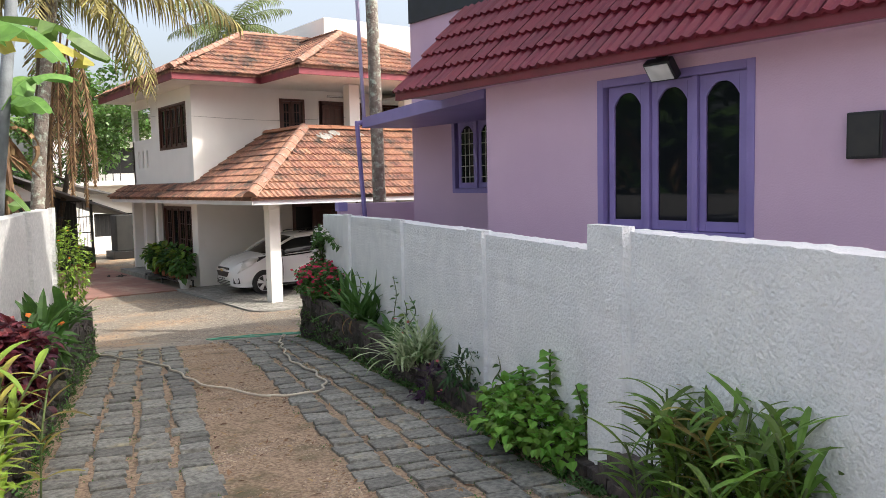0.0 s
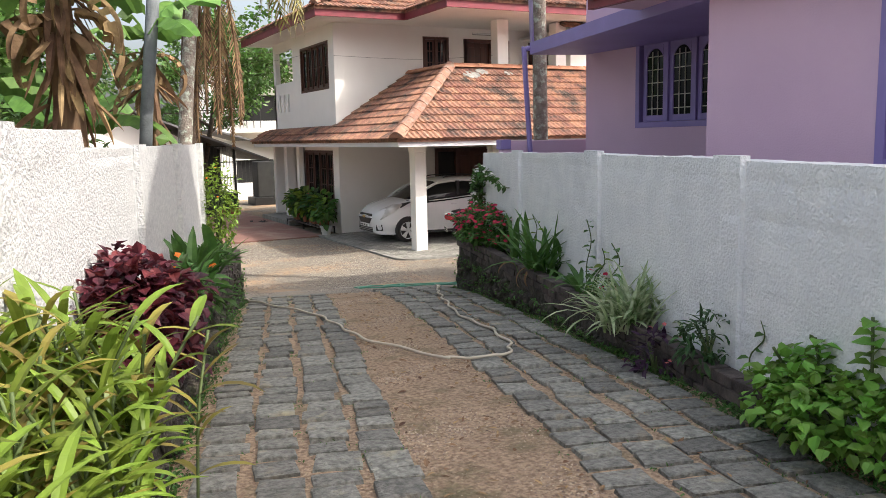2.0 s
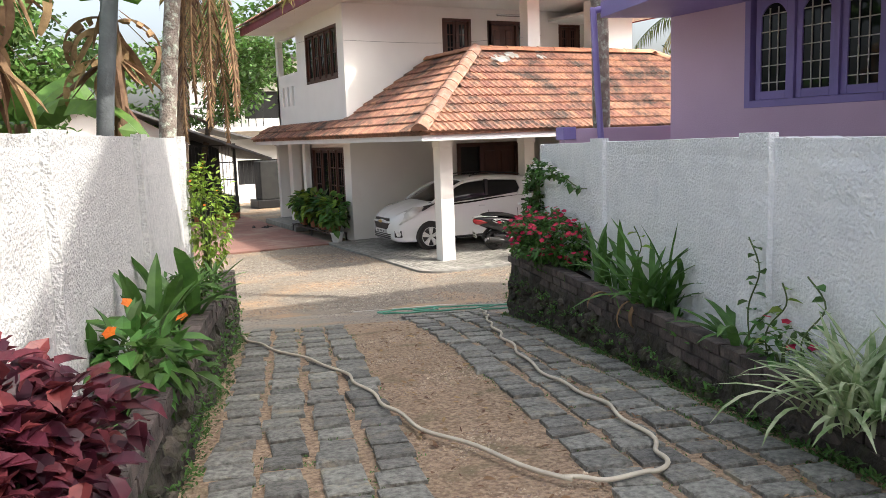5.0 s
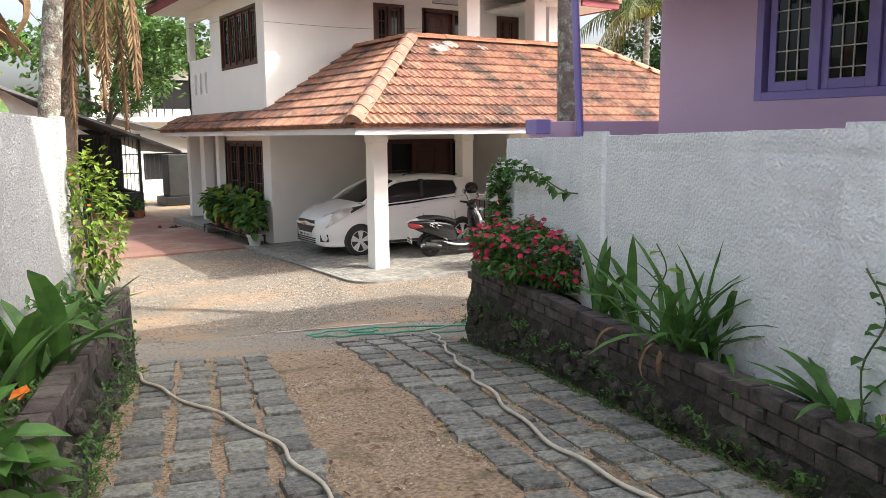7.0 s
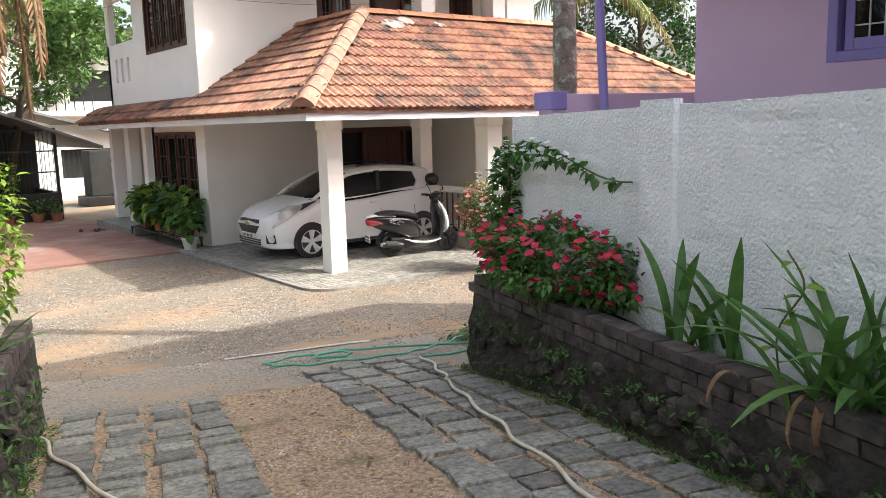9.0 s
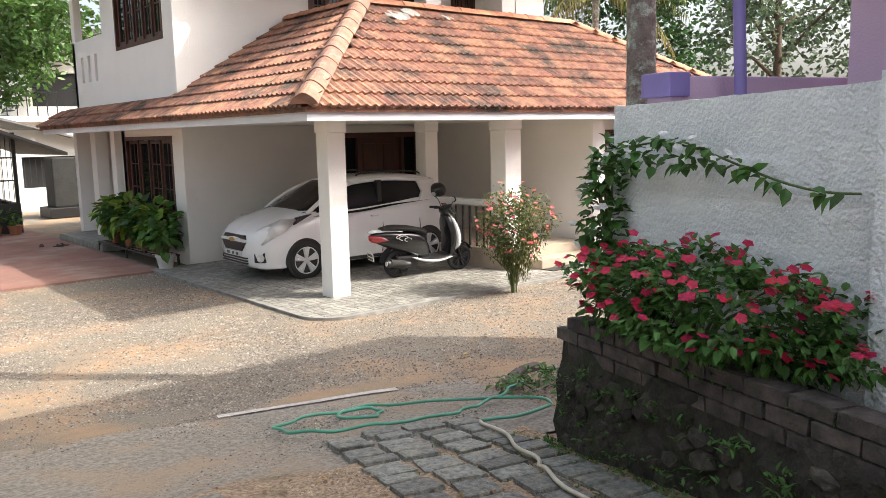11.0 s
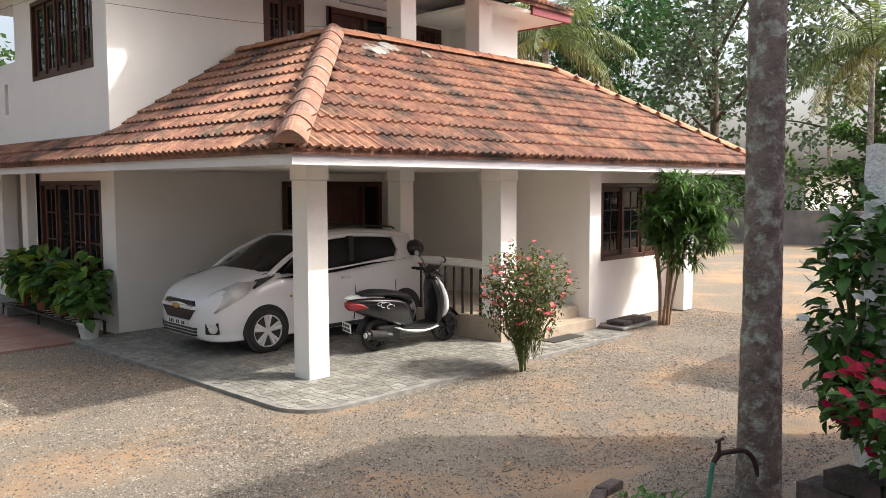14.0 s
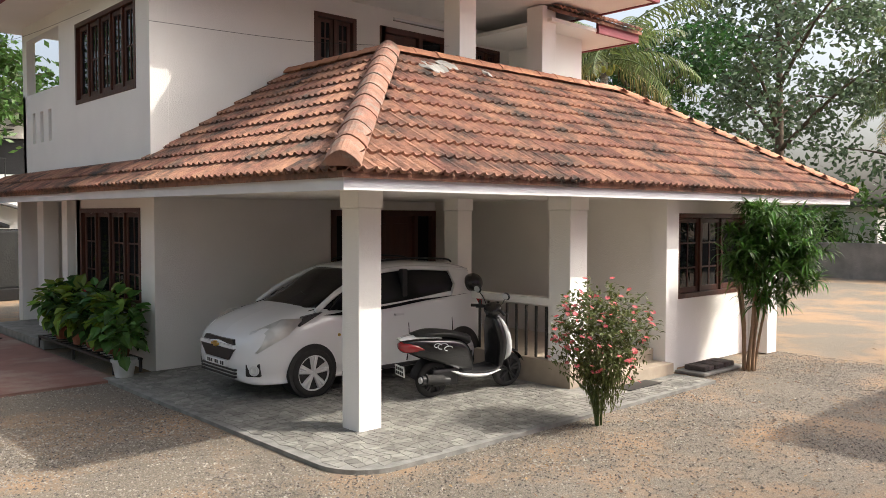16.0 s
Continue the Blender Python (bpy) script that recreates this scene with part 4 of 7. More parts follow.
def bush(name, at, size, n, leaf, mat, label, seed, category="shrub", stems=6, flower=None, group="", hollow=0.45, lumps=1.0, taper=0.0, rz=0.0):
    """A leafy shrub of stems and oval leaves with an uneven outline; size is the half extents; at is its foot."""
    P = empty(name, at, label, category, group, rz=rz)
    rng = random.Random(seed)
    for i in range(stems):
        a = rng.uniform(0, 6.28)
        r = rng.uniform(0.2, 0.75)
        q = Vector((math.cos(a) * size[0] * r, math.sin(a) * size[1] * r, size[2] * rng.uniform(0.9, 1.6)))
        tube("stem", smooth_path([(0.03 * math.cos(a), 0.03 * math.sin(a), -0.05), Vector((q.x * 0.28, q.y * 0.28, q.z * 0.55)), q], 4), [0.012] * 4 + [0.009] * 3 + [0.005] * 2, M_STEM, P, seg=5)
    L = Leaves()
    spots = []
    for i in range(n):
        u = Vector((rng.gauss(0, 1), rng.gauss(0, 1), rng.gauss(0, 1))).normalized()
        k = hollow + (1 - hollow) * rng.random() ** 0.6
        k *= 1 + lumps * 0.35 * noise.noise(u * 2.2 + Vector((seed, 0, 0)))
        p = Vector((u.x * size[0] * k, u.y * size[1] * k, size[2] + u.z * size[2] * k))
        if p.z < 0.02:
            p.z = 0.02 + 0.05 * rng.random()
        d = u * 0.6 + Vector((rng.uniform(-0.9, 0.9), rng.uniform(-0.9, 0.9), rng.uniform(-0.7, 0.5)))
        s = rng.uniform(0.65, 1.15)
        L.broad(p, d, leaf[0] * s, leaf[1] * s, rng)
        if flower and rng.random() < flower[2] and u.z > -0.35 and k > 0.75:
            spots.append(p + u * leaf[0] * 0.7 + Vector((0, 0, 0.01)))
    if taper:
        top = 2 * size[2]
        for q in L.v + spots:
            k = taper + (1 - taper) * min(1.0, max(0.0, q.z / top) * 1.5)
            q.x, q.y, q.z = q.x * k, q.y * k, q.z * 1.12 + 0.12
    L.make("foliage", mat, P)
    if spots:
        flowers(P, spots, flower[1], flower[0], flower[3])
    return P


def tree(name, at, height, crown_r, label, seed, mat, trunk_r=0.16, lean=(0, 0), clusters=60, per=70, leaf=(0.22, 0.10), first=0.35, bark=None, squash=0.9, category="tree"):
    """A tapered trunk, limbs and a crown of many leaf clusters with gaps."""
    P = empty(name, at, label, category)
    rng = random.Random(seed)
    top = Vector((lean[0], lean[1], height * 0.8))
    path = smooth_path([(0, 0, -0.1), top * 0.4 + Vector((rng.uniform(-0.15, 0.15), rng.uniform(-0.15, 0.15), 0)), top], 6)
    tube("trunk", path, [trunk_r * (1 - 0.75 * i / (len(path) - 1)) for i in range(len(path))], bark or M_BARK, P, seg=9)
    L = Leaves()
    limbs = max(7, clusters // 7)
    for i in range(limbs):
        u = first + (0.98 - first) * i / (limbs - 1)
        base = top * u
        az = i * 2.4 + rng.uniform(-0.5, 0.5)
        reach = crown_r * (0.5 + 0.6 * rng.random()) * math.sin(math.pi * min(1, 0.25 + (u - first) / (1.02 - first) * 0.72)) ** 0.6
        tip = base + Vector((math.cos(az) * reach, math.sin(az) * reach, reach * squash * rng.uniform(0.15, 0.75)))
        mid = base.lerp(tip, 0.5) + Vector((0, 0, reach * 0.1))
        tube("limb", smooth_path([base, mid, tip], 3), [trunk_r * 0.38, trunk_r * 0.32, trunk_r * 0.27, trunk_r * 0.22, trunk_r * 0.16, trunk_r * 0.10, trunk_r * 0.05], bark or M_BARK, P, seg=6)
        for c in range(max(1, clusters // limbs)):
            cc = base.lerp(tip, rng.uniform(0.45, 1.1)) + Vector((rng.gauss(0, 0.14), rng.gauss(0, 0.14), rng.gauss(0.03, 0.11))) * crown_r
            cr = crown_r * rng.uniform(0.10, 0.24)
            for j in range(per):
                p = cc + Vector((rng.gauss(0, 1), rng.gauss(0, 1), rng.gauss(0, 0.7))) * cr * 0.6
                L.small(p, (rng.uniform(-1, 1), rng.uniform(-1, 1), rng.uniform(-1, 0.4)), leaf[0] * rng.uniform(0.7, 1.2), leaf[1], rng)
    L.make("crown", mat, P)
    return P


def frond(L, base, az, length, el, droop, leaflet, rng, segs=12, hang=0.6):
    """One feather leaf of a coconut palm; returns its midrib."""
    p = Vector(base)
    hd = Vector((math.cos(az), math.sin(az), 0))
    sd = Vector((-hd.y, hd.x, 0))
    rib = [p.copy()]
    for i in range(segs):
        d = hd * math.cos(el) + Vector((0, 0, math.sin(el)))
        for q in range(3):
            b = p + d * (length / segs) * (q / 3)
            u = (i + q / 3) / segs
            ll = leaflet * (0.35 + 0.65 * math.sin(math.pi * min(0.96, 0.12 + u * 0.88))) * rng.uniform(0.85, 1.1)
            if u > 0.1:
                for s in (-1, 1):
                    dd = (sd * s * rng.uniform(0.75, 1.0) + d * 0.55 + Vector((0, 0, -hang * rng.uniform(0.5, 1.2)))).normalized()
                    e = b + dd * ll * 0.55
                    t = b + (dd + Vector((0, 0, -hang * 0.7))).normalized() * ll
                    w = d * 0.022 * max(1.0, length / 3)
                    k = len(L.v)
                    L.v += [b - w, b + w, e + w, e - w, t]
                    L.f += [(k, k + 1, k + 2, k + 3), (k + 3, k + 2, k + 4)]
        p = p + d * (length / segs)
        el -= droop / segs
        rib.append(p.copy())
    return rib


def palm(name, at, height, label, seed, lean=(0, 0), r=0.16, fronds=18, length=3.6, dry=0.25, base_r=None, bark=None):
    P = empty(name, at, label, "palm tree")
    rng = random.Random(seed)
    top = Vector((lean[0], lean[1], height))
    path = smooth_path([(0, 0, -0.1), Vector((lean[0] * 0.3, lean[1] * 0.3, height * 0.45)), top], 110)
    rs = []
    for i in range(len(path)):
        u = i / (len(path) - 1)
        rs.append((base_r or r * 1.35) * (1 - u * 6) + r * u * 6 if u < 1 / 6 else r * (1 - 0.3 * u))
    tube("trunk", path, [q * (1 + (0.022 if i % 4 == 0 else 0.0) + 0.03 * noise.noise((i * 0.15, seed, 0))) for i, q in enumerate(rs)], bark or M_TRUNK, P, seg=14)
    LG, LD = Leaves(), Leaves()
    for i in range(fronds):
        az = i * 2.399 + rng.uniform(-0.2, 0.2)
        u = i / fronds
        el = 1.25 - 1.65 * u
        is_dry = u > 1 - dry
        rib = frond(LD if is_dry else LG, top, az, length * rng.uniform(0.85, 1.1), el, rng.uniform(0.9, 1.5), length * 0.26, rng, hang=0.5 + 0.5 * u)
        tube("midrib", rib, [0.035 - 0.0025 * k for k in range(len(rib))], L_PALMDRY if is_dry else M_STEM, P, seg=5)
    LG.make("fronds", L_PALM, P)
    if LD.v:
        LD.make("old_fronds", L_PALMDRY, P, "yellowed drooping fronds")
    for i in range(7):
        a = i * 0.9
        bmn = bmesh.new()
        bmesh.ops.create_icosphere(bmn, subdivisions=2, radius=0.12)
        o = part("coconut", bmn, L_YELLOW, P)
        o.location = top + Vector((math.cos(a) * 0.25, math.sin(a) * 0.25, -0.2 - 0.08 * (i % 3)))
    return P


def banana(name, at, height, leaves, label, seed, r=0.11, length=1.9, width=0.5, dead=5, az0=0.0, ragged=True):
    P = empty(name, at, label, "banana plant")
    rng = random.Random(seed)
    tube("pseudostem", smooth_path([(0, 0, -0.1), (0.03, 0.02, height * 0.5), (0.0, 0.0, height)], 5), [r * (1.15 - 0.6 * i / 10) for i in range(11)], material("banana_stem_sheath", (0.22, 0.13, 0.07), (0.13, 0.08, 0.045), 6, 0.8, 0.6, 25, c3=(0.14, 0.17, 0.06), c3_amount=0.45, c3_scale=3, stretch=(1, 1, 0.25)), P, seg=10)
    L = Leaves()
    for i in range(int(60 * r / 0.11)):
        z = height * rng.uniform(0.35, 1.0)
        a = rng.uniform(0, 6.28)
        L.strap((math.cos(a) * r * 0.8, math.sin(a) * r * 0.8, z), a, rng.uniform(0.25, 0.75), rng.uniform(0.03, 0.10), rng.uniform(-1.35, -0.6), rng.uniform(-0.1, 0.7), 6, rng.uniform(-1.2, 1.2))
    L.make("dry_sheath", M_DRYLEAF, P, "ragged dry brown leaf sheaths")
    for i in range(leaves):
        az = az0 + i * 2.399 + rng.uniform(-0.3, 0.3)
        L = Leaves()
        blade(L, (0, 0, height * 0.97), az, length * rng.uniform(0.8, 1.1), width * rng.uniform(0.85, 1.1), rng.uniform(0.35, 1.25), rng.uniform(1.1, 2.0), rng, ragged)
        L.make("leaf", L_BANANA if rng.random() < 0.92 else L_YELLOW, P)
    for i in range(dead):
        L = Leaves()
        blade(L, (0, 0, height * rng.uniform(0.8, 0.97)), az0 + rng.uniform(0, 6.28), length * rng.uniform(0.35, 0.6), width * rng.uniform(0.3, 0.5), 0.3, rng.uniform(2.0, 3.0), rng, True)
        L.make("dead_leaf", M_DRYLEAF, P, "dry brown hanging leaf")
    return P


def blade(L, base, az, length, width, el, droop, rng, ragged):
    """A banana leaf: a channelled blade split here and there into strips."""
    p = Vector(base)
    hd = Vector((math.cos(az), math.sin(az), 0))
    sd = Vector((-hd.y, hd.x, 0))
    segs = 14
    cut = [rng.random() < 0.35 for _ in range(segs)]
    prev = None
    for i in range(segs + 1):
        u = i / segs
        w = width * math.sin(math.pi * min(0.95, 0.10 + 0.86 * u)) ** 0.55 if u > 0.12 else 0.03
        up = Vector((-hd.x * math.sin(el), -hd.y * math.sin(el), math.cos(el)))
        sag = 0.22 + (0.25 * rng.random() if ragged else 0)
        row = [p - sd * w * 0.5 + up * w * (0.12 - sag), p - sd * w * 0.25 + up * w * 0.10, p.copy(), p + sd * w * 0.25 + up * w * 0.10, p + sd * w * 0.5 + up * w * (0.12 - sag)]
        k = len(L.v)
        L.v += row
        if prev is not None:
            for j in range(4):
                if ragged and cut[i - 1] and j in (0, 3):
                    continue
                L.f.append((prev + j, prev + j + 1, k + j + 1, k + j))
        prev = k
        p = p + (hd * math.cos(el) + Vector((0, 0, math.sin(el)))) * (length / segs)
        el -= droop / segs


def ginger(name, at, stems, height, mat, label, seed, spread=0.16, leaf=(0.24, 0.034), per=13):
    """Leaning canes with narrow leaves set alternately along them."""
    P = empty(name, at, label, "plant")
    rng = random.Random(seed)
    for i in range(stems):
        a = rng.uniform(0, 6.28)
        h = height * rng.uniform(0.55, 1.08)
        out = h * rng.uniform(0.05, 0.45)
        b = Vector((rng.gauss(0, spread), rng.gauss(0, spread), -0.03))
        pts = smooth_path([b, b + Vector((math.cos(a) * out * 0.3, math.sin(a) * out * 0.3, h * 0.55)), b + Vector((math.cos(a) * out, math.sin(a) * out, h))], 6)
        tube("cane", pts, 0.006, M_STEM, P, seg=5)
        L = Leaves()
        for k in range(per):
            p = pts[min(len(pts) - 1, 2 + int(k * (len(pts) - 3) / per))]
            L.strap(p, a + 1.57 + (3.14 if k % 2 else 0) + rng.uniform(-0.7, 0.7), leaf[0] * rng.uniform(0.7, 1.15), leaf[1] * rng.uniform(0.8, 1.2), rng.uniform(0.45, 1.15), rng.uniform(0.4, 1.4), 5)
        L.make("foliage", mat if rng.random() < 0.88 else L_YELLOW, P)
    return P


def on_drive(s, w, z=None):
    x, y = drive_xy(s, w)
    return x, y, (ground_z(x, y) if z is None else z)


def in_bed(s, w):
    return on_drive(s, w, plant_top(s, w > 1.5) - 0.08)


# plants in the bed under the boundary wall
bush("flowering_shrub", in_bed(12.05, 3.27), (0.35, 0.90, 0.265), 4300, (0.062, 0.038), L_GREEN, "leafy shrub covered in red busy-lizzie flowers", 3, flower=(F_RED, 0.029, 0.10, "red flowers"), stems=12, hollow=0.6, lumps=1.5, rz=-16)
strap_clump("lily_clump", in_bed(10.55, 3.3), 14, 0.62, 0.07, L_GREEN, "young broad-bladed green lily plant", 5, 0.09, (0.9, 1.5), (0.2, 1.5), dead=2)
strap_clump("lily_clump", in_bed(9.6, 3.28), 58, 0.78, 0.052, L_GREEN, "dense clump of dark green lily leaves with dry brown ones", 6, 0.08, (0.65, 1.5), (0.3, 1.5), dead=3)
strap_clump("lily_clump", in_bed(8.45, 3.24), 12, 0.72, 0.06, L_GREEN, "arching green lily leaves beside small flowers", 7, 0.05, (0.5, 1.4), (0.6, 1.6))
strap_clump("spider_plant", in_bed(7.3, 3.2), 210, 0.58, 0.032, L_VAR, "white-striped spider plant spilling over the edge", 8, 0.11, (0.7, 1.5), (0.5, 2.0))
bush("shrub", in_bed(8.0, 3.22), (0.16, 0.16, 0.16), 90, (0.07, 0.045), L_GREEN, "small green plant with a few pink blossoms", 9, flower=(F_RED, 0.03, 0.12, "pink blossoms"), stems=3)
bush("purple_creeper", on_drive(6.6, 3.05, plant_top(6.6) - 0.42), (0.2, 0.16, 0.26), 220, (0.09, 0.035), leafmat("purple_leaf", (0.05, 0.02, 0.05), (0.03, 0.015, 0.035)), "purple heart creeper hanging over the bricks", 10, stems=4, flower=(F_PINK, 0.016, 0.05, "tiny pale flowers"))
bush("shrub", in_bed(6.15, 3.18), (0.22, 0.16, 0.2), 240, (0.10, 0.03), L_DARK, "small dark green leafy plant", 11, stems=5)
bush("shrub", in_bed(4.85, 3.10), (0.27, 0.58, 0.17), 1050, (0.072, 0.068), L_NETTLE, "bright green nettle-leaved plant spilling over the bricks", 12, stems=8, lumps=1.8, rz=-16)
for i, (ds, hh) in enumerate(((0.0, 0.62), (0.35, 0.45), (-0.45, 0.5), (0.6, 0.35))):
    P = empty("tall_shoot", in_bed(4.75 + ds, 3.17), "tall leafy green shoot against the wall", "plant", "shoots by the wall")
    tube("stem", smooth_path([(0, 0, -0.05), (0.02, 0.0, hh * 0.5), (0.05 - 0.04 * i, 0.03, hh)], 4), 0.008, M_STEM, P, seg=5)
    L = Leaves()
    rng = random.Random(40 + i)
    for k in range(26):
        z = hh * (0.25 + 0.75 * k / 26)
        a = k * 2.4
        L.broad((0.03, 0.01, z), (math.cos(a), math.sin(a), 0.15), 0.11 * rng.uniform(0.7, 1.1), 0.09, rng)
    L.make("foliage", L_NETTLE, P)
ginger("ginger_clump", in_bed(3.08, 3.10), 34, 0.56, L_GINGER, "tall clump of narrow green ginger leaves", 13)
ginger("ginger_clump", in_bed(2.68, 3.08), 24, 0.60, L_GINGER, "narrow green leaves with yellowed tips by the wall", 14, 0.12)
ginger("ginger_clump", in_bed(2.0, 3.04), 8, 0.36, L_GINGER, "low tuft of narrow green leaves", 15, 0.1)

for i, (ss, hh, nn) in enumerate(((8.3, 0.72, 13), (8.1, 0.5, 7), (7.75, 0.58, 6), (5.75, 0.4, 6), (9.95, 0.62, 8))):
    P = empty("wall_shoot", in_bed(ss, 3.24), "thin straggling shoot with few leaves against the wall", "plant", "thin shoots by the wall")
    rng = random.Random(240 + i)
    pts = smooth_path([(0, 0, -0.05), (rng.uniform(-0.05, 0.03), 0.06, hh * 0.4), (rng.uniform(-0.02, 0.05), -0.05, hh * 0.75), (0.03, rng.uniform(-0.08, 0.08), hh)], 5)
    tube("stem", pts, 0.005, M_STEM, P, seg=5)
    L = Leaves()
    for k in range(nn):
        a = k * 2.1 + rng.random()
        L.broad(pts[3 + int(k * (len(pts) - 4) / nn)], (math.cos(a), math.sin(a), 0.1), 0.085 * rng.uniform(0.7, 1.2), 0.07, rng)
    L.make("foliage", L_LIME if i in (1, 4) else L_GREEN, P)
# plants in the bed under the other wall
ginger("bamboo_grass", in_bed(4.45, -0.2), 85, 0.7, L_LIME, "sunlit lime green clump of narrow leaves", 16, 0.17, (0.26, 0.036))
ginger("bamboo_grass", in_bed(3.6, -0.22), 70, 0.66, L_LIME, "sunlit lime green clump of narrow leaves", 17, 0.17, (0.26, 0.036))
bush("coleus_shrub", in_bed(6.35, -0.2), (0.34, 0.42, 0.36), 2000, (0.088, 0.076), L_MAROON, "dense dark maroon coleus shrub", 18, stems=10, lumps=1.9, hollow=0.35)
bush("coleus_shrub", in_bed(5.4, -0.25), (0.2, 0.25, 0.16), 200, (0.11, 0.085), L_MAROON, "low dark maroon coleus", 19, stems=5)
bush("coleus_shrub", in_bed(7.3, -0.25), (0.16, 0.2, 0.12), 140, (0.11, 0.085), L_MAROON, "low dark maroon coleus", 20, stems=5)
bush("shrub", in_bed(8.45, -0.18), (0.26, 0.34, 0.17), 210, (0.17, 0.085), L_GREEN, "broad-leaved plant with orange flowers and bronze leaves", 21, flower=(F_ORANGE, 0.04, 0.05, "orange flowers"), stems=6)
strap_clump("turmeric_plant", in_bed(9.2, -0.25), 10, 0.62, 0.10, L_GREEN, "upright broad green turmeric leaves", 22, 0.04, (1.1, 1.5), (0.1, 0.9))
strap_clump("turmeric_plant", in_bed(10.3, -0.25), 14, 0.75, 0.14, L_GREEN, "tall broad-leaved green plant by the wall", 23, 0.08, (0.8, 1.5), (0.3, 1.5))
bush("shrub", in_bed(11.2, -0.2), (0.25, 0.4, 0.16), 260, (0.09, 0.05), L_GREEN, "low green bedding plants", 24, stems=5)
strap_clump("aloe_plant", in_bed(12.3, -0.15), 12, 0.5, 0.06, L_GREEN, "fleshy green aloe leaves", 25, 0.04, (0.5, 1.4), (0.0, 0.7))
bush("climber", on_drive(13.15, -0.25, 1.05), (0.3, 0.3, 0.62), 1000, (0.075, 0.04), L_LIME, "tall sunlit climber at the end of the wall", 26, stems=8, flower=(F_ORANGE, 0.016, 0.02, "orange flowers"))
# white-flowered climber on the end of the boundary wall
bush("white_climber", on_drive(13.05, right_w(13.0) - 0.05, 1.2), (0.12, 0.15, 0.47), 480, (0.085, 0.06), L_GREEN, "green climber with white flowers on the wall end", 27, stems=6, flower=(F_WHITE, 0.030, 0.09, "white flowers"))
V = empty("white_climber", on_drive(12.2, right_w(12.2) - 0.06, 1.93), "thin flowering vine trailing along the wall", "climber")
L = Leaves()
rng = random.Random(77)
sp = []
for k in range(190):
    u = k / 190
    p = Vector((DRIVE.x * (0.85 - 1.75 * u) - SIDE.x * 0.05, DRIVE.y * (0.85 - 1.75 * u) - SIDE.y * 0.05, 0.08 + 0.1 * math.sin(u * 5) + rng.uniform(-0.18, 0.06) * (1 - u)))
    if rng.random() < 1.1 - u:
        L.broad(p, (rng.uniform(-1, 0.2), rng.uniform(-1, 1), rng.uniform(-0.9, 0.4)), 0.085, 0.06, rng)
        if rng.random() < 0.2:
            sp.append(p + Vector((-0.03, 0, 0.03)))
L.make("foliage", L_GREEN, V)
tube("vine", [Vector((DRIVE.x * (0.85 - 1.75 * u / 20) - SIDE.x * 0.03, DRIVE.y * (0.85 - 1.75 * u / 20) - SIDE.y * 0.03, 0.08 + 0.1 * math.sin(u / 4))) for u in range(21)], 0.006, M_STEM, V, seg=5)
flowers(V, sp, 0.028, F_WHITE, "white flowers")
bush("weeds", (7.0, 13.0, 0.0), (0.4, 0.3, 0.12), 320, (0.08, 0.04), L_GREEN, "low weeds at the foot of the planter", 28, stems=4)

# front yard: flowering shrub, dragon tree, grey palm trunk
bush("rose_bush", (10.08, 16.36, 0.0), (0.52, 0.52, 0.58), 4600, (0.066, 0.036), leafmat("olive_leaf", (0.14, 0.155, 0.05), (0.085, 0.11, 0.035)), "loose pink flowering shrub in the gravel", 29, flower=(F_PINK, 0.032, 0.08, "pink flowers"), stems=7, taper=0.36, hollow=0.25, lumps=1.7)
DT = empty("dragon_tree", (14.1, 16.75, 0.0), "bushy dragon tree with several thin pale stems", "tree")
L = Leaves()
rng = random.Random(31)
for i in range(7):
    a = i * 0.9
    tip = Vector((0.2 + math.cos(a) * rng.uniform(0.1, 0.35), math.sin(a) * rng.uniform(0.1, 0.35), rng.uniform(1.1, 2.1)))
    tube("stem", smooth_path([(math.cos(a) * 0.07, math.sin(a) * 0.07, -0.05), tip * 0.5, tip], 4), 0.019, material("pale_bark", (0.33, 0.22, 0.13), (0.24, 0.16, 0.1), 10, 0.9, 0.4, 40), DT, seg=6)
for i in range(170):
    u = Vector((rng.gauss(0, 1), rng.gauss(0, 1), rng.gauss(0, 1))).normalized() * rng.uniform(0.35, 1.0)
    c = Vector((0.28 + u.x * 0.74, -0.12 + u.y * 0.74, 1.66 + u.z * 0.84))
    for k in range(22):
        L.strap(c, rng.uniform(0, 6.28), rng.uniform(0.22, 0.36), 0.03, rng.uniform(-0.2, 1.2), rng.uniform(0.8, 2.0), 4)
L.make("crown", leafmat("dragon_leaf", (0.085, 0.18, 0.03), (0.045, 0.10, 0.02), rough=0.35), DT)
palm("coconut_palm", (7.95, 12.69, 0.0), 11.5, "tall coconut palm with a ringed lichen-spotted grey trunk", 32, (-0.15, 0.1), 0.130, base_r=0.155, fronds=16, length=3.4)

# ---- vehicles ----
M_CARWHITE = material("white_car_paint", (0.80, 0.81, 0.81), (0.78, 0.79, 0.79), 2, 0.25, coat=0.6, spec=0.5)
M_CARGLASS = glass("tinted_car_glass", (0.012, 0.013, 0.014))
M_BLACKP = material("black_plastic", (0.009, 0.009, 0.010), (0.014, 0.014, 0.015), 20, 0.45)
M_RUBBER = material("tyre_rubber", (0.02, 0.02, 0.02), (0.03, 0.028, 0.026), 15, 0.85, 0.2, 60)
M_ALLOY = material("silver_alloy", (0.68, 0.68, 0.69), (0.60, 0.60, 0.61), 5, 0.35, metal=0.3)
M_LAMP = material("clear_headlamp", (0.82, 0.83, 0.81), (0.60, 0.61, 0.59), 7, 0.06, coat=1.0, detail=1.0)
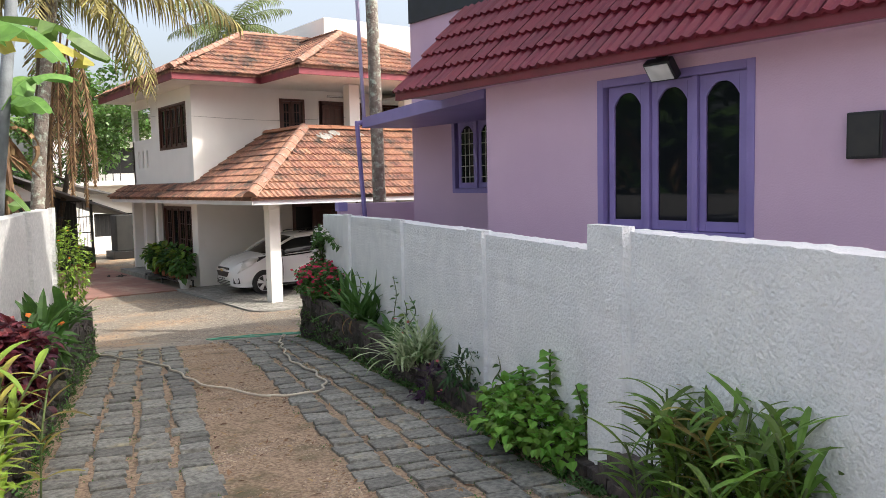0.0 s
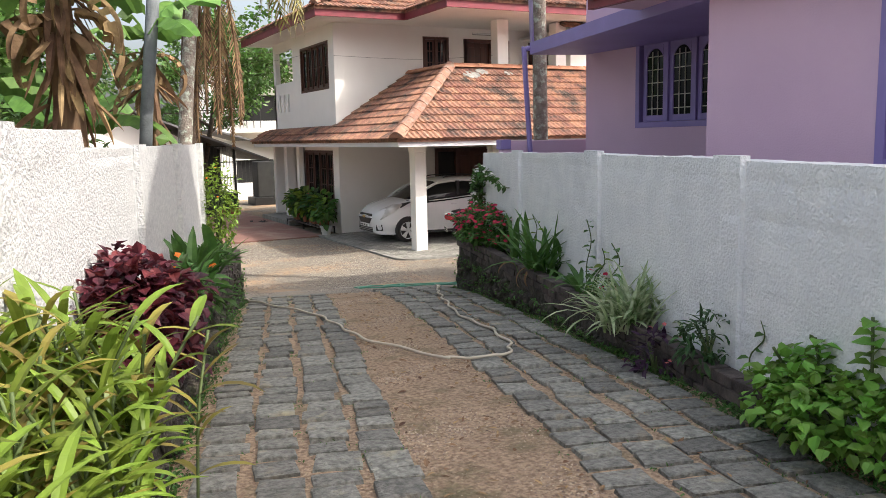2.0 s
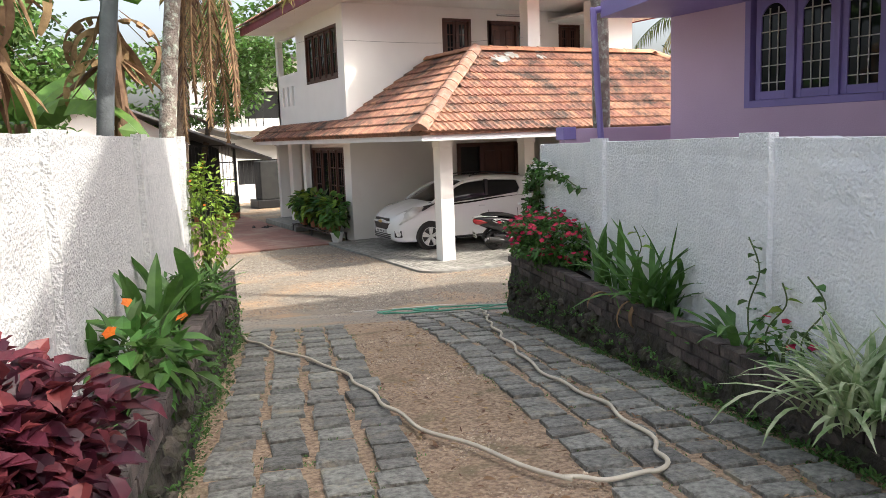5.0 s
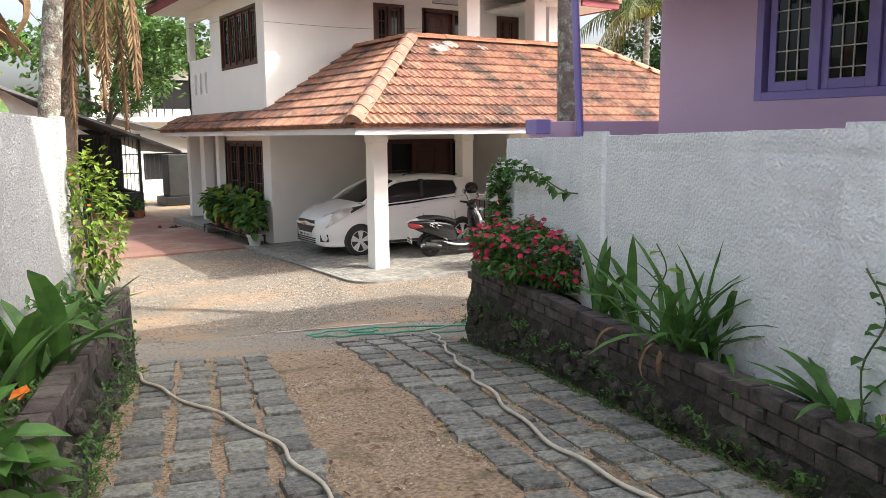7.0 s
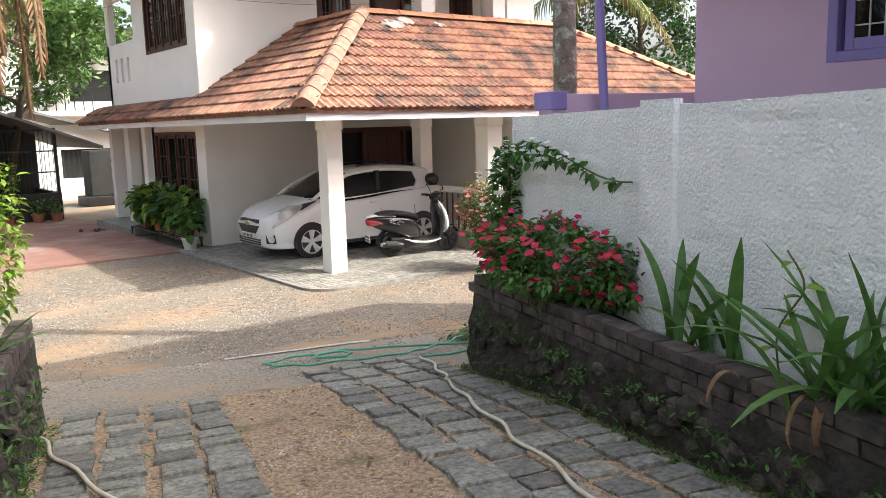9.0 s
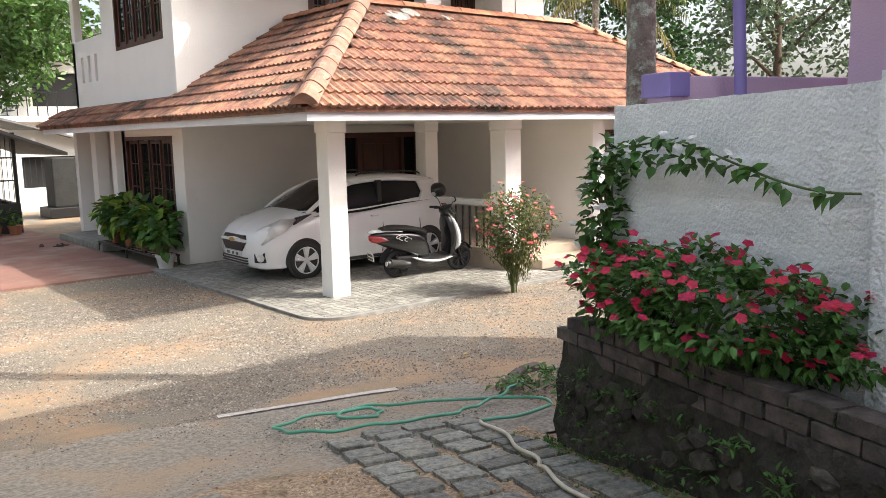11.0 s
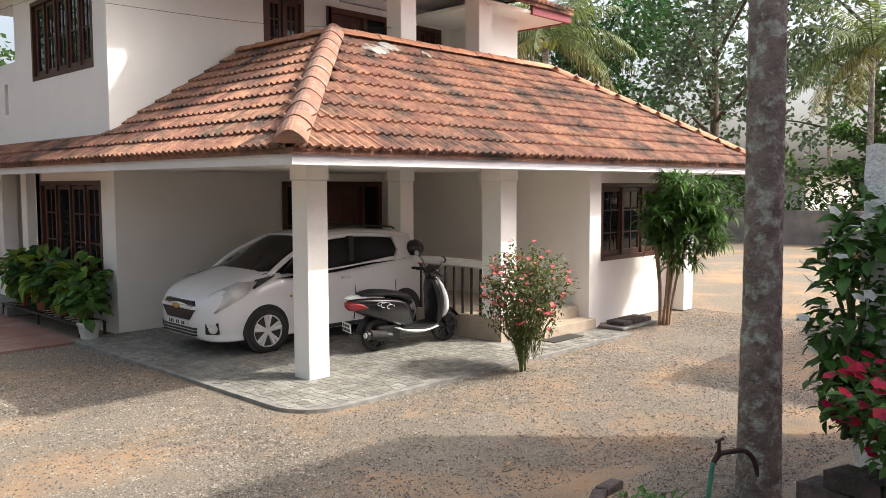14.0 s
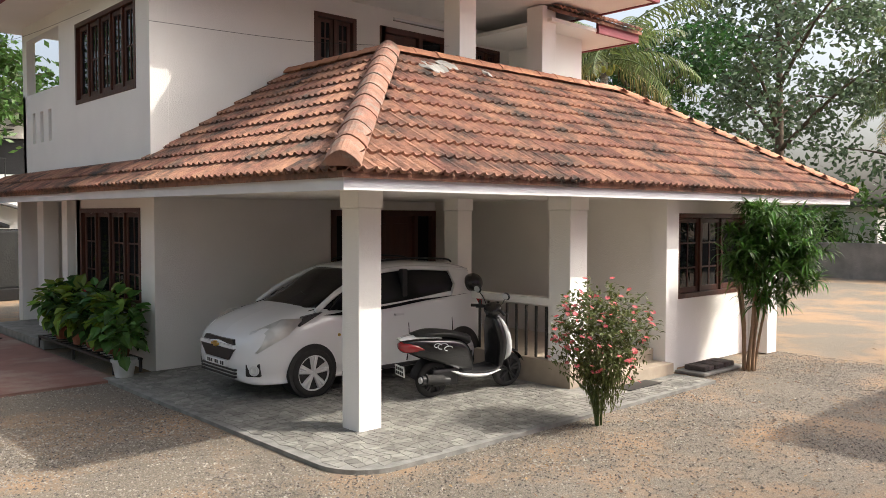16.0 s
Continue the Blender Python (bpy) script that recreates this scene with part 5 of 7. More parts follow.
M_REDLAMP = material("red_tail_lamp", (0.35, 0.01, 0.015), (0.28, 0.01, 0.012), 6, 0.15, coat=1.0)
M_PLATE = material("white_number_plate", (0.75, 0.75, 0.72), (0.7, 0.7, 0.68), 5, 0.5)
M_GOLD = material("gold_emblem", (0.6, 0.42, 0.12), (0.5, 0.36, 0.1), 5, 0.3, metal=1.0)


def loft(name, stations, mat, parent, nx=4, ns=3, label=""):
    """A smooth symmetrical skin over half sections; each section lists (y, z) from the keel to the top."""
    n = len(stations[0][1])
    cols = [smooth_path([(x, sec[k][0], sec[k][1]) for x, sec in stations], nx) for k in range(n)]
    rows = [smooth_path([cols[k][i] for k in range(n)], ns) for i in range(len(cols[0]))]
    verts, faces = [], []
    m = len(rows[0])
    for r in rows:
        verts += [(p.x, max(p.y, 0), p.z) for p in r] + [(p.x, -max(p.y, 0), p.z) for p in r]
    for i in range(len(rows) - 1):
        for k in range(m - 1):
            a, b = i * 2 * m + k, (i + 1) * 2 * m + k
            faces.append((a, b, b + 1, a + 1))
            faces.append((a + m, a + m + 1, b + m + 1, b + m))
    faces.append(tuple(range(m)) + tuple(range(2 * m - 1, m - 1, -1)))
    e = (len(rows) - 1) * 2 * m
    faces.append(tuple(e + k for k in range(m - 1, -1, -1)) + tuple(e + m + k for k in range(m)))
    return data_ob(name, verts, faces, mat, parent, True, label)


def wheel(name, parent, at, r, w, side, spokes=5, rim_mat=None):
    W = new(name)
    W.parent = parent
    W.location = at
    segs = 32
    prof = [(r * 0.73, 0), (r * 0.93, 0), (r, 0.03), (r, w - 0.03), (r * 0.93, w), (r * 0.73, w)]
    verts, faces = [], []
    for k in range(segs):
        a = 2 * math.pi * k / segs
        for rr, y in prof:
            verts.append((rr * math.cos(a), side * (y - w / 2), rr * math.sin(a)))
    q = len(prof)
    for k in range(segs):
        for j in range(q - 1):
            faces.append((k * q + j, k * q + j + 1, ((k + 1) % segs) * q + j + 1, ((k + 1) % segs) * q + j))
    data_ob("tyre", verts, faces, M_RUBBER, W, True)
    bm = cyl_bm((0, -side * w * 0.3, 0), (0, side * w * 0.22, 0), r * 0.73, seg=28)
    part("hub", bm, M_BLACKP, W)
    bm = bmesh.new()
    for k in range(spokes):
        a = 2 * math.pi * k / spokes + 0.3
        for da in (-0.16, 0.16):
            d = Vector((math.cos(a + da * 0.6), 0, math.sin(a + da * 0.6)))
            cyl_bm(Vector((0, side * w * 0.36, 0)) + d * r * 0.08, Vector((0, side * w * 0.42, 0)) + Vector((math.cos(a + da), 0, math.sin(a + da))) * r * 0.70, r * 0.085, r * 0.10, 6, bm)
    cyl_bm((0, side * w * 0.3, 0), (0, side * w * 0.46, 0), r * 0.17, seg=14, bm=bm)
    tor = 28
    for k in range(tor):
        a, b = 2 * math.pi * k / tor, 2 * math.pi * (k + 1) / tor
        cyl_bm((r * 0.72 * math.cos(a), side * w * 0.42, r * 0.72 * math.sin(a)), (r * 0.72 * math.cos(b), side * w * 0.42, r * 0.72 * math.sin(b)), r * 0.045, seg=5, bm=bm, caps=False)
    part("rim", bm, rim_mat or M_ALLOY, W)
    return W


def make_car():
    C = empty("car", (7.78, 20.12, 0.03), "white five-door hatchback with tinted windows parked in the carport", "car")
    def sec(h0, h1, h2, ht, zb, zm, zs, zt):
        return [(0, zb), (h0 * 0.92, zb), (h0, zb + 0.09), (h1, zm), (h2, zs), (ht, zt - 0.02), (0, zt)]
    st = [(-0.03, sec(0.34, 0.40, 0.36, 0.2, 0.30, 0.45, 0.60, 0.66)), (0.05, sec(0.60, 0.64, 0.58, 0.36, 0.22, 0.44, 0.67, 0.75)), (0.22, sec(0.70, 0.75, 0.68, 0.5, 0.19, 0.48, 0.77, 0.86)),
          (0.55, sec(0.74, 0.79, 0.72, 0.55, 0.18, 0.55, 0.86, 0.97)), (0.98, sec(0.75, 0.795, 0.735, 0.58, 0.18, 0.58, 0.93, 1.06)), (1.25, sec(0.76, 0.798, 0.74, 0.58, 0.18, 0.60, 0.96, 1.04)),
          (2.0, sec(0.76, 0.798, 0.74, 0.58, 0.18, 0.62, 1.01, 1.03)), (2.9, sec(0.76, 0.798, 0.735, 0.56, 0.18, 0.64, 1.07, 1.09)), (3.35, sec(0.74, 0.78, 0.71, 0.55, 0.20, 0.64, 1.08, 1.10)),
          (3.56, sec(0.68, 0.74, 0.66, 0.5, 0.28, 0.62, 1.0, 1.03)), (3.64, sec(0.58, 0.64, 0.56, 0.4, 0.34, 0.6, 0.86, 0.9))]
    body = loft("body", st, M_CARWHITE, C, 5, 3)
    def gsec(hb, ht, zb, zt):
        return [(0, zb - 0.05), (hb, zb - 0.05), (hb, zb), (hb * 0.5 + ht * 0.5 + 0.015, (zb + zt) / 2), (ht, zt - 0.06), (ht * 0.8, zt - 0.012), (0, zt)]
    gl = [(0.80, gsec(0.64, 0.62, 0.985, 1.02)), (1.2, gsec(0.725, 0.64, 0.97, 1.20)), (1.62, gsec(0.73, 0.58, 0.99, 1.435)), (1.95, gsec(0.73, 0.57, 1.01, 1.49)), (2.5, gsec(0.72, 0.57, 1.06, 1.505)), (3.05, gsec(0.695, 0.56, 1.09, 1.475)), (3.36, gsec(0.66, 0.55, 1.10, 1.42)), (3.56, gsec(0.58, 0.54, 1.04, 1.09))]
    cabin = loft("cabin_glass", gl, M_CARGLASS, C, 5, 3, "dark tinted glass")
    rf = [(1.64, [(0, 1.40), (0.60, 1.36), (0.605, 1.385), (0.5, 1.447), (0, 1.462)]), (1.95, [(0, 1.42), (0.60, 1.42), (0.605, 1.44), (0.48, 1.50), (0, 1.513)]), (2.5, [(0, 1.44), (0.60, 1.43), (0.605, 1.45), (0.48, 1.513), (0, 1.525)]),
          (3.05, [(0, 1.42), (0.59, 1.405), (0.595, 1.425), (0.47, 1.485), (0, 1.497)]), (3.42, [(0, 1.37), (0.57, 1.355), (0.575, 1.37), (0.46, 1.42), (0, 1.432)])]
    loft("roof", rf, M_CARWHITE, C, 4, 3)
    for sd in (-1, 1):
        tube("front_pillar", smooth_path([(0.86, sd * 0.71, 0.985), (1.20, sd * 0.68, 1.205), (1.70, sd * 0.60, 1.42)], 5), 0.035, M_CARWHITE, C)
        tube("roof_edge", smooth_path([(1.68, sd * 0.605, 1.405), (2.4, sd * 0.61, 1.445), (3.4, sd * 0.585, 1.37)], 5), 0.032, M_CARWHITE, C)
        vsx = [(2.98, 1.05), (3.08, 1.20), (3.02, 1.40), (3.38, 1.38), (3.60, 1.05)]
        ys = [0.745, 0.70, 0.615, 0.60, 0.665]
        data_ob("rear_pillar", [(x, sd * (y + d), z) for d in (0.012, -0.05) for (x, z), y in zip(vsx, ys)], [(0, 1, 2, 3, 4), (9, 8, 7, 6, 5)] + [(i, (i + 1) % 5, 5 + (i + 1) % 5, 5 + i) for i in range(5)], M_CARWHITE, C)
        part("door_pillar", box_bm(2.17, 2.25, sd * 0.655 - 0.06, sd * 0.655 + 0.06, 1.02, 1.44, 0.01), M_BLACKP, C)
        tube("roof_rail", smooth_path([(1.9, sd * 0.5, 1.51), (2.0, sd * 0.5, 1.545), (2.6, sd * 0.5, 1.56), (3.1, sd * 0.49, 1.53), (3.2, sd * 0.49, 1.49)], 4), 0.013, M_BLACKP, C)
        for x in (1.28, 2.2, 2.95):
            tube("door_gap", smooth_path([(x, sd * 0.741, 0.99), (x + 0.006, sd * 0.775, 0.82), (x + 0.01, sd * 0.797, 0.62), (x + 0.006, sd * 0.785, 0.42), (x, sd * 0.766, 0.27)], 4), 0.008, M_BLACKP, C, seg=5)
        part("sill_strip", box_bm(1.2, 2.75, sd * 0.765 - 0.02, sd * 0.765 + 0.02, 0.2, 0.25, 0.01), M_BLACKP, C)
        part("door_handle", box_bm(1.98, 2.12, sd * 0.79 - 0.025, sd * 0.79 + 0.022, 0.86, 0.89, 0.01), M_ALLOY, C)
        # lamp swept back along the wing
        hv = [(0.03, 0.47, 0.60), (0.13, 0.69, 0.59), (0.42, 0.775, 0.75), (0.64, 0.75, 0.91), (0.42, 0.66, 0.905), (0.15, 0.53, 0.78)]
        cx = Vector((0.30, 0.60, 0.70))
        vv = [Vector((x, y, z)) for x, y, z in hv]
        outv = [v + (v - cx).normalized() * 0.035 for v in vv]
        cen = sum(outv, Vector()) / 6 + Vector((-0.05, 0.06, 0.02))
        allv = [Vector((p.x, sd * p.y, p.z)) for p in outv + [cen] + [cx]]
        data_ob("headlamp", allv, [(i, (i + 1) % 6, 6) for i in range(6)] + [((i + 1) % 6, i, 7) for i in range(6)], M_LAMP, C, True)
        wedge = [(0.60, 0.765, 0.84), (0.92, 0.752, 0.985), (0.66, 0.735, 0.945)]
        data_ob("lamp_wedge", [(x, sd * (y + d), z) for d in (0.022, -0.04) for x, y, z in wedge], [(0, 1, 2), (5, 4, 3), (0, 3, 4, 1), (1, 4, 5, 2), (2, 5, 3, 0)], M_BLACKP, C, label="black trim behind the headlamp")
        quarter = [(1.02, 0.748, 0.995), (1.26, 0.742, 1.0), (1.25, 0.70, 1.17)]
        data_ob("quarter_glass", [(x, sd * (y + d), z) for d in (0.014, -0.04) for x, y, z in quarter], [(0, 1, 2), (5, 4, 3), (0, 3, 4, 1), (1, 4, 5, 2), (2, 5, 3, 0)], M_CARGLASS, C)
        fm = Matrix.Translation((0.085, sd * 0.635, 0)) @ Matrix.Rotation(sd * radians(143), 4, "Z")
        fr = part("fog_recess", box_bm(-0.08, 0.022, -0.09, 0.09, 0.30, 0.46, 0.02, None, fm), M_BLACKP, C)
        part("fog_ring", cyl_bm(fm @ Vector((0.015, sd * -0.02, 0.375)), fm @ Vector((0.034, sd * -0.02, 0.375)), 0.062, 0.058, 20), M_ALLOY, fr, "chrome ring")
        part("fog_lamp", cyl_bm(fm @ Vector((0.02, sd * -0.02, 0.375)), fm @ Vector((0.040, sd * -0.02, 0.375)), 0.048, 0.036, 20), M_LAMP, fr)
        part("side_repeater", cyl_bm((1.14, sd * 0.78, 0.70), (1.14, sd * 0.806, 0.70), 0.022, 0.016, 12), M_GOLD, C)
        mir = part("mirror", box_bm(1.18, 1.30, sd * 0.86 - 0.1, sd * 0.86 + 0.09, 0.97, 1.11, 0.04), M_BLACKP, C)
        part("tail_lamp", box_bm(3.40, 3.60, sd * 0.665 - 0.05, sd * 0.665 + 0.05, 0.84, 1.06, 0.03), M_REDLAMP, C)
        for x in (0.77, 3.13):
            cyl = cyl_bm((x, sd * 0.55, 0.305), (x, sd * 0.801, 0.305), 0.322, seg=40)
            part("wheel_arch", cyl, M_BLACKP, C)
            wheel("wheel", C, (x, sd * 0.735, 0.287), 0.287, 0.165, sd)
    def front(name, y0, y1, z0, z1, x, mat, taper=0.0, label=""):
        v = [(x, -y0, z0), (x, y0, z0), (x, y1, z1), (x, -y1, z1)]
        v2 = [(x + 0.14, a[1] * 0.95, a[2]) for a in v]
        return data_ob(name, v + v2, [(3, 2, 1, 0), (4, 5, 6, 7)] + [(i, (i + 1) % 4, 4 + (i + 1) % 4, 4 + i) for i in range(4)], mat, C, label=label)
    front("lower_grille", 0.29, 0.42, 0.465, 0.60, -0.052, M_BLACKP)
    front("upper_grille", 0.40, 0.34, 0.645, 0.70, -0.025, M_BLACKP)
    front("grille_bar", 0.43, 0.41, 0.603, 0.642, -0.06, M_CARWHITE)
    em = part("emblem", box_bm(-0.085, -0.05, -0.085, 0.085, 0.61, 0.64, 0.008), M_GOLD, C)
    part("emblem", box_bm(-0.082, -0.053, -0.03, 0.03, 0.592, 0.66, 0.008), M_GOLD, C)
    for z in (0.27, 0.31, 0.35):
        front("bumper_slot", 0.43, 0.43, z, z + 0.02, -0.044, M_BLACKP)
    pl = part("number_plate", box_bm(-0.075, 0.0, -0.25, 0.25, 0.385, 0.455, 0.006), M_PLATE, C)
    bm = bmesh.new()
    for k in range(9):
        if k not in (2, 5):
            box_bm(-0.078, -0.0745, -0.22 + k * 0.048, -0.19 + k * 0.048, 0.40, 0.442, 0, bm)
    part("plate_lettering", bm, M_BLACKP, pl)
    tube("wiper", [(0.98, -0.5, 1.075), (1.12, 0.05, 1.16)], 0.008, M_BLACKP, C, seg=5)
    C.rotation_euler = (0, 0, radians(-1.5))
    return C


make_car()


def upright(name, rings, mat, parent, label="", seg=16):
    """A skin over level oval rings; each ring is (x, z, half thickness along x, half width along y)."""
    rings = smooth_path([(x, z, a) for x, z, a, b in rings], 3), smooth_path([(b, 0, 0) for x, z, a, b in rings], 3)
    verts, faces = [], []
    for p, q in zip(*rings):
        for k in range(seg):
            w = 2 * math.pi * k / seg
            c, d = math.cos(w), math.sin(w)
            verts.append((p.x + p.z * math.copysign(abs(c) ** 0.7, c), q.x * math.copysign(abs(d) ** 0.7, d), p.y))
    n = len(rings[0])
    for i in range(n - 1):
        for k in range(seg):
            k2 = (k + 1) % seg
            faces.append((i * seg + k, i * seg + k2, (i + 1) * seg + k2, (i + 1) * seg + k))
    faces += [tuple(range(seg - 1, -1, -1)), tuple(range((n - 1) * seg, n * seg))]
    return data_ob(name, verts, faces, mat, parent, True, label)


def make_scooter():
    S = empty("scooter", (9.56, 18.39, 0.03), "black and white motor scooter leaning on its stand", "scooter")
    S.rotation_euler = (radians(5), 0, radians(-8))
    S.scale = (0.96, 0.96, 0.97)
    gloss = material("glossy_black_panel", (0.010, 0.010, 0.011), (0.013, 0.013, 0.014), 5, 0.22, coat=0.25)
    vinyl = material("black_seat_vinyl", (0.012, 0.012, 0.012), (0.018, 0.018, 0.018), 30, 0.6, 0.2, 120)
    wheel("rear_wheel", S, (0, 0, 0.225), 0.225, 0.10, -1, 5, M_BLACKP)
    wheel("front_wheel", S, (1.17, 0, 0.225), 0.225, 0.09, -1, 5, M_BLACKP)
    def q(h, zb, zt):
        return [(0, zb), (h * 0.72, zb + 0.015), (h, zb * 0.45 + zt * 0.55), (h * 0.85, zt - 0.02), (0, zt)]
    loft("body", [(-0.46, q(0.05, 0.66, 0.74)), (-0.34, q(0.12, 0.56, 0.765)), (-0.08, q(0.165, 0.46, 0.76)), (0.2, q(0.165, 0.38, 0.73)), (0.42, q(0.14, 0.28, 0.66)), (0.54, q(0.10, 0.24, 0.50))], gloss, S, 4, 3)
    loft("tail_strip", [(-0.50, q(0.05, 0.735, 0.76)), (-0.36, q(0.115, 0.75, 0.785)), (-0.12, q(0.15, 0.752, 0.785)), (0.02, q(0.14, 0.745, 0.765))], M_CARWHITE, S, 3, 3, "white tail panel")
    loft("seat", [(-0.30, q(0.09, 0.765, 0.82)), (-0.1, q(0.14, 0.755, 0.845)), (0.12, q(0.145, 0.74, 0.83)), (0.32, q(0.13, 0.70, 0.79)), (0.50, q(0.09, 0.62, 0.74))], vinyl, S, 4, 3, "black vinyl seat")
    loft("tail_lamp", [(-0.50, q(0.04, 0.64, 0.71)), (-0.44, q(0.10, 0.59, 0.725)), (-0.32, q(0.138, 0.585, 0.715)), (-0.22, q(0.150, 0.60, 0.66))], M_REDLAMP, S, 3, 3, "red tail lamp wrapping round the tail")
    for k, (cx, cz, rr) in enumerate(((0.02, 0.66, 0.05), (0.10, 0.63, 0.04), (-0.06, 0.68, 0.035))):
        arc = [(cx + rr * 1.5 * math.cos(a * 0.5), -0.172 - 0.004 * k, cz + rr * 0.7 * math.sin(a * 0.5)) for a in range(0, 10)]
        tube("swirl_graphic", arc, 0.006, M_CARWHITE, S, "white swirling decal", 4)
    pl = part("number_plate", box_bm(-0.415, -0.405, -0.10, 0.10, 0.37, 0.50, 0.004), M_PLATE, S)
    pl.rotation_euler = (0, radians(-8), 0)
    bm = bmesh.new()
    for r in range(2):
        for k in range(4):
            box_bm(-0.4185, -0.415, -0.08 + k * 0.042, -0.05 + k * 0.042, 0.445 - r * 0.055, 0.48 - r * 0.055, 0, bm)
    part("plate_lettering", bm, M_BLACKP, pl)
    arc = [(0.27 * math.cos(a), 0, 0.225 + 0.27 * math.sin(a)) for a in [math.pi * (0.35 + 0.62 * k / 10) for k in range(11)]]
    data_ob("rear_mudguard", [(x, y, z) for x, _, z in arc for y in (-0.065, 0.065)] + [(x * 1.05, y, z + 0.012) for x, _, z in arc for y in (-0.065, 0.065)],
            [(2 * k, 2 * k + 1, 2 * k + 3, 2 * k + 2) for k in range(10)] + [(22 + 2 * k, 22 + 2 * k + 2, 22 + 2 * k + 3, 22 + 2 * k + 1) for k in range(10)], M_BLACKP, S)
    arc = [(1.17 + 0.25 * math.cos(a), 0, 0.225 + 0.25 * math.sin(a)) for a in [math.pi * (0.12 + 0.72 * k / 10) for k in range(11)]]
    data_ob("front_mudguard", [(x, y, z + (0.0 if y else 0.03)) for x, _, z in arc for y in (-0.065, 0.0, 0.065)],
            [(3 * k + c, 3 * k + c + 1, 3 * k + c + 4, 3 * k + c + 3) for k in range(10) for c in (0, 1)], gloss, S)
    loft("floor_board", [(0.34, q(0.13, 0.27, 0.33)), (0.6, q(0.17, 0.25, 0.31)), (0.86, q(0.17, 0.26, 0.32)), (0.98, q(0.14, 0.29, 0.37))], M_BLACKP, S, 3, 3)
    loft("under_panel", [(0.22, q(0.14, 0.30, 0.34)), (0.42, q(0.178, 0.22, 0.30)), (0.7, q(0.182, 0.19, 0.275)), (0.95, q(0.16, 0.24, 0.30))], M_CARWHITE, S, 3, 3, "white lower side panel")
    upright("leg_shield", [(0.94, 0.29, 0.04, 0.15), (0.96, 0.42, 0.055, 0.185), (0.96, 0.62, 0.07, 0.20), (0.92, 0.80, 0.08, 0.17), (0.89, 0.94, 0.06, 0.10)], gloss, S)
    upright("front_cover", [(1.05, 0.36, 0.03, 0.07), (1.07, 0.46, 0.05, 0.17), (1.05, 0.62, 0.06, 0.195), (1.00, 0.78, 0.055, 0.185), (0.95, 0.90, 0.04, 0.13), (0.92, 0.95, 0.02, 0.08)], M_CARWHITE, S, "white front cover")
    for y in (-0.06, 0.06):
        tube("fork", [(1.03, y, 0.6), (1.17, y, 0.225)], 0.018, M_BLACKP, S, seg=6)
    upright("handlebar_cover", [(0.88, 0.92, 0.04, 0.06), (0.88, 0.99, 0.08, 0.12), (0.90, 1.05, 0.075, 0.13), (0.92, 1.10, 0.03, 0.08)], gloss, S)
    for sd in (-1, 1):
        tube("grip", [(0.90, sd * 0.10, 1.03), (0.85, sd * 0.22, 1.035), (0.80, sd * 0.34, 1.02)], 0.020, M_RUBBER, S)
        tube("brake_lever", [(0.92, sd * 0.15, 1.02), (0.93, sd * 0.24, 1.005), (0.87, sd * 0.33, 0.99)], 0.008, M_BLACKP, S, seg=5)
        tube("mirror_stalk", smooth_path([(0.88, sd * 0.13, 1.06), (0.88, sd * 0.2, 1.14), (0.86, sd * 0.26, 1.20)], 4), 0.007, M_BLACKP, S, seg=5)
        bmn = bmesh.new()
        bmesh.ops.create_uvsphere(bmn, u_segments=16, v_segments=10, radius=0.075)
        bmesh.ops.scale(bmn, vec=(0.28, 0.95, 0.62), verts=bmn.verts[:])
        o = smooth_all(part("mirror", bmn, M_BLACKP, S))
        o.location = (0.855, sd * 0.29, 1.235)
        bmn = bmesh.new()
        bmesh.ops.create_uvsphere(bmn, u_segments=16, v_segments=6, radius=0.064)
        bmesh.ops.scale(bmn, vec=(0.06, 0.95, 0.6), verts=bmn.verts[:])
        g = smooth_all(part("mirror_glass", bmn, M_ALLOY, o, "pale mirror glass"))
        g.location = (-0.02, 0, 0)
    part("exhaust", cyl_bm((-0.26, -0.15, 0.27), (0.16, -0.13, 0.22), 0.058, 0.045, 18), M_BLACKP, S)
    part("exhaust_guard", cyl_bm((-0.20, -0.158, 0.275), (0.06, -0.146, 0.245), 0.060, 0.058, 18), M_RUBBER, S)
    part("exhaust_tip", cyl_bm((-0.275, -0.15, 0.272), (-0.255, -0.15, 0.27), 0.035, 0.04, 14), M_ALLOY, S)
    part("engine", box_bm(-0.05, 0.34, -0.1, 0.1, 0.14, 0.36, 0.04), M_BLACKP, S)
    tube("stand", [(0.3, 0.1, 0.22), (0.25, 0.28, 0.0)], 0.012, M_BLACKP, S, seg=6)
    bmn = bmesh.new()
    bmesh.ops.create_uvsphere(bmn, u_segments=24, v_segments=16, radius=0.135)
    for v in bmn.verts:
        v.co.z = max(v.co.z, -0.105)
        v.co.x *= 1.12
    H = tagged(link_bm("helmet", bmn, gloss), "black motorcycle helmet resting on the porch rail", "helmet")
    smooth_all(H)
    H.location = (11.2, 19.35, 1.225)


make_scooter()

# ---- hoses ----
M_HOSEW = material("cream_hose", (0.55, 0.50, 0.40), (0.45, 0.40, 0.32), 9, 0.5)
M_HOSEG = material("green_hose", (0.08, 0.30, 0.20), (0.06, 0.24, 0.16), 9, 0.4)


def ground_path(pts, lift, n=10, wob=0.02):
    out = smooth_path([(x, y, 0) for x, y in pts], n)
    return [Vector((p.x + wob * math.sin(i * 0.9), p.y + wob * math.cos(i * 0.7), ground_z(p.x, p.y) + lift)) for i, p in enumerate(out)]


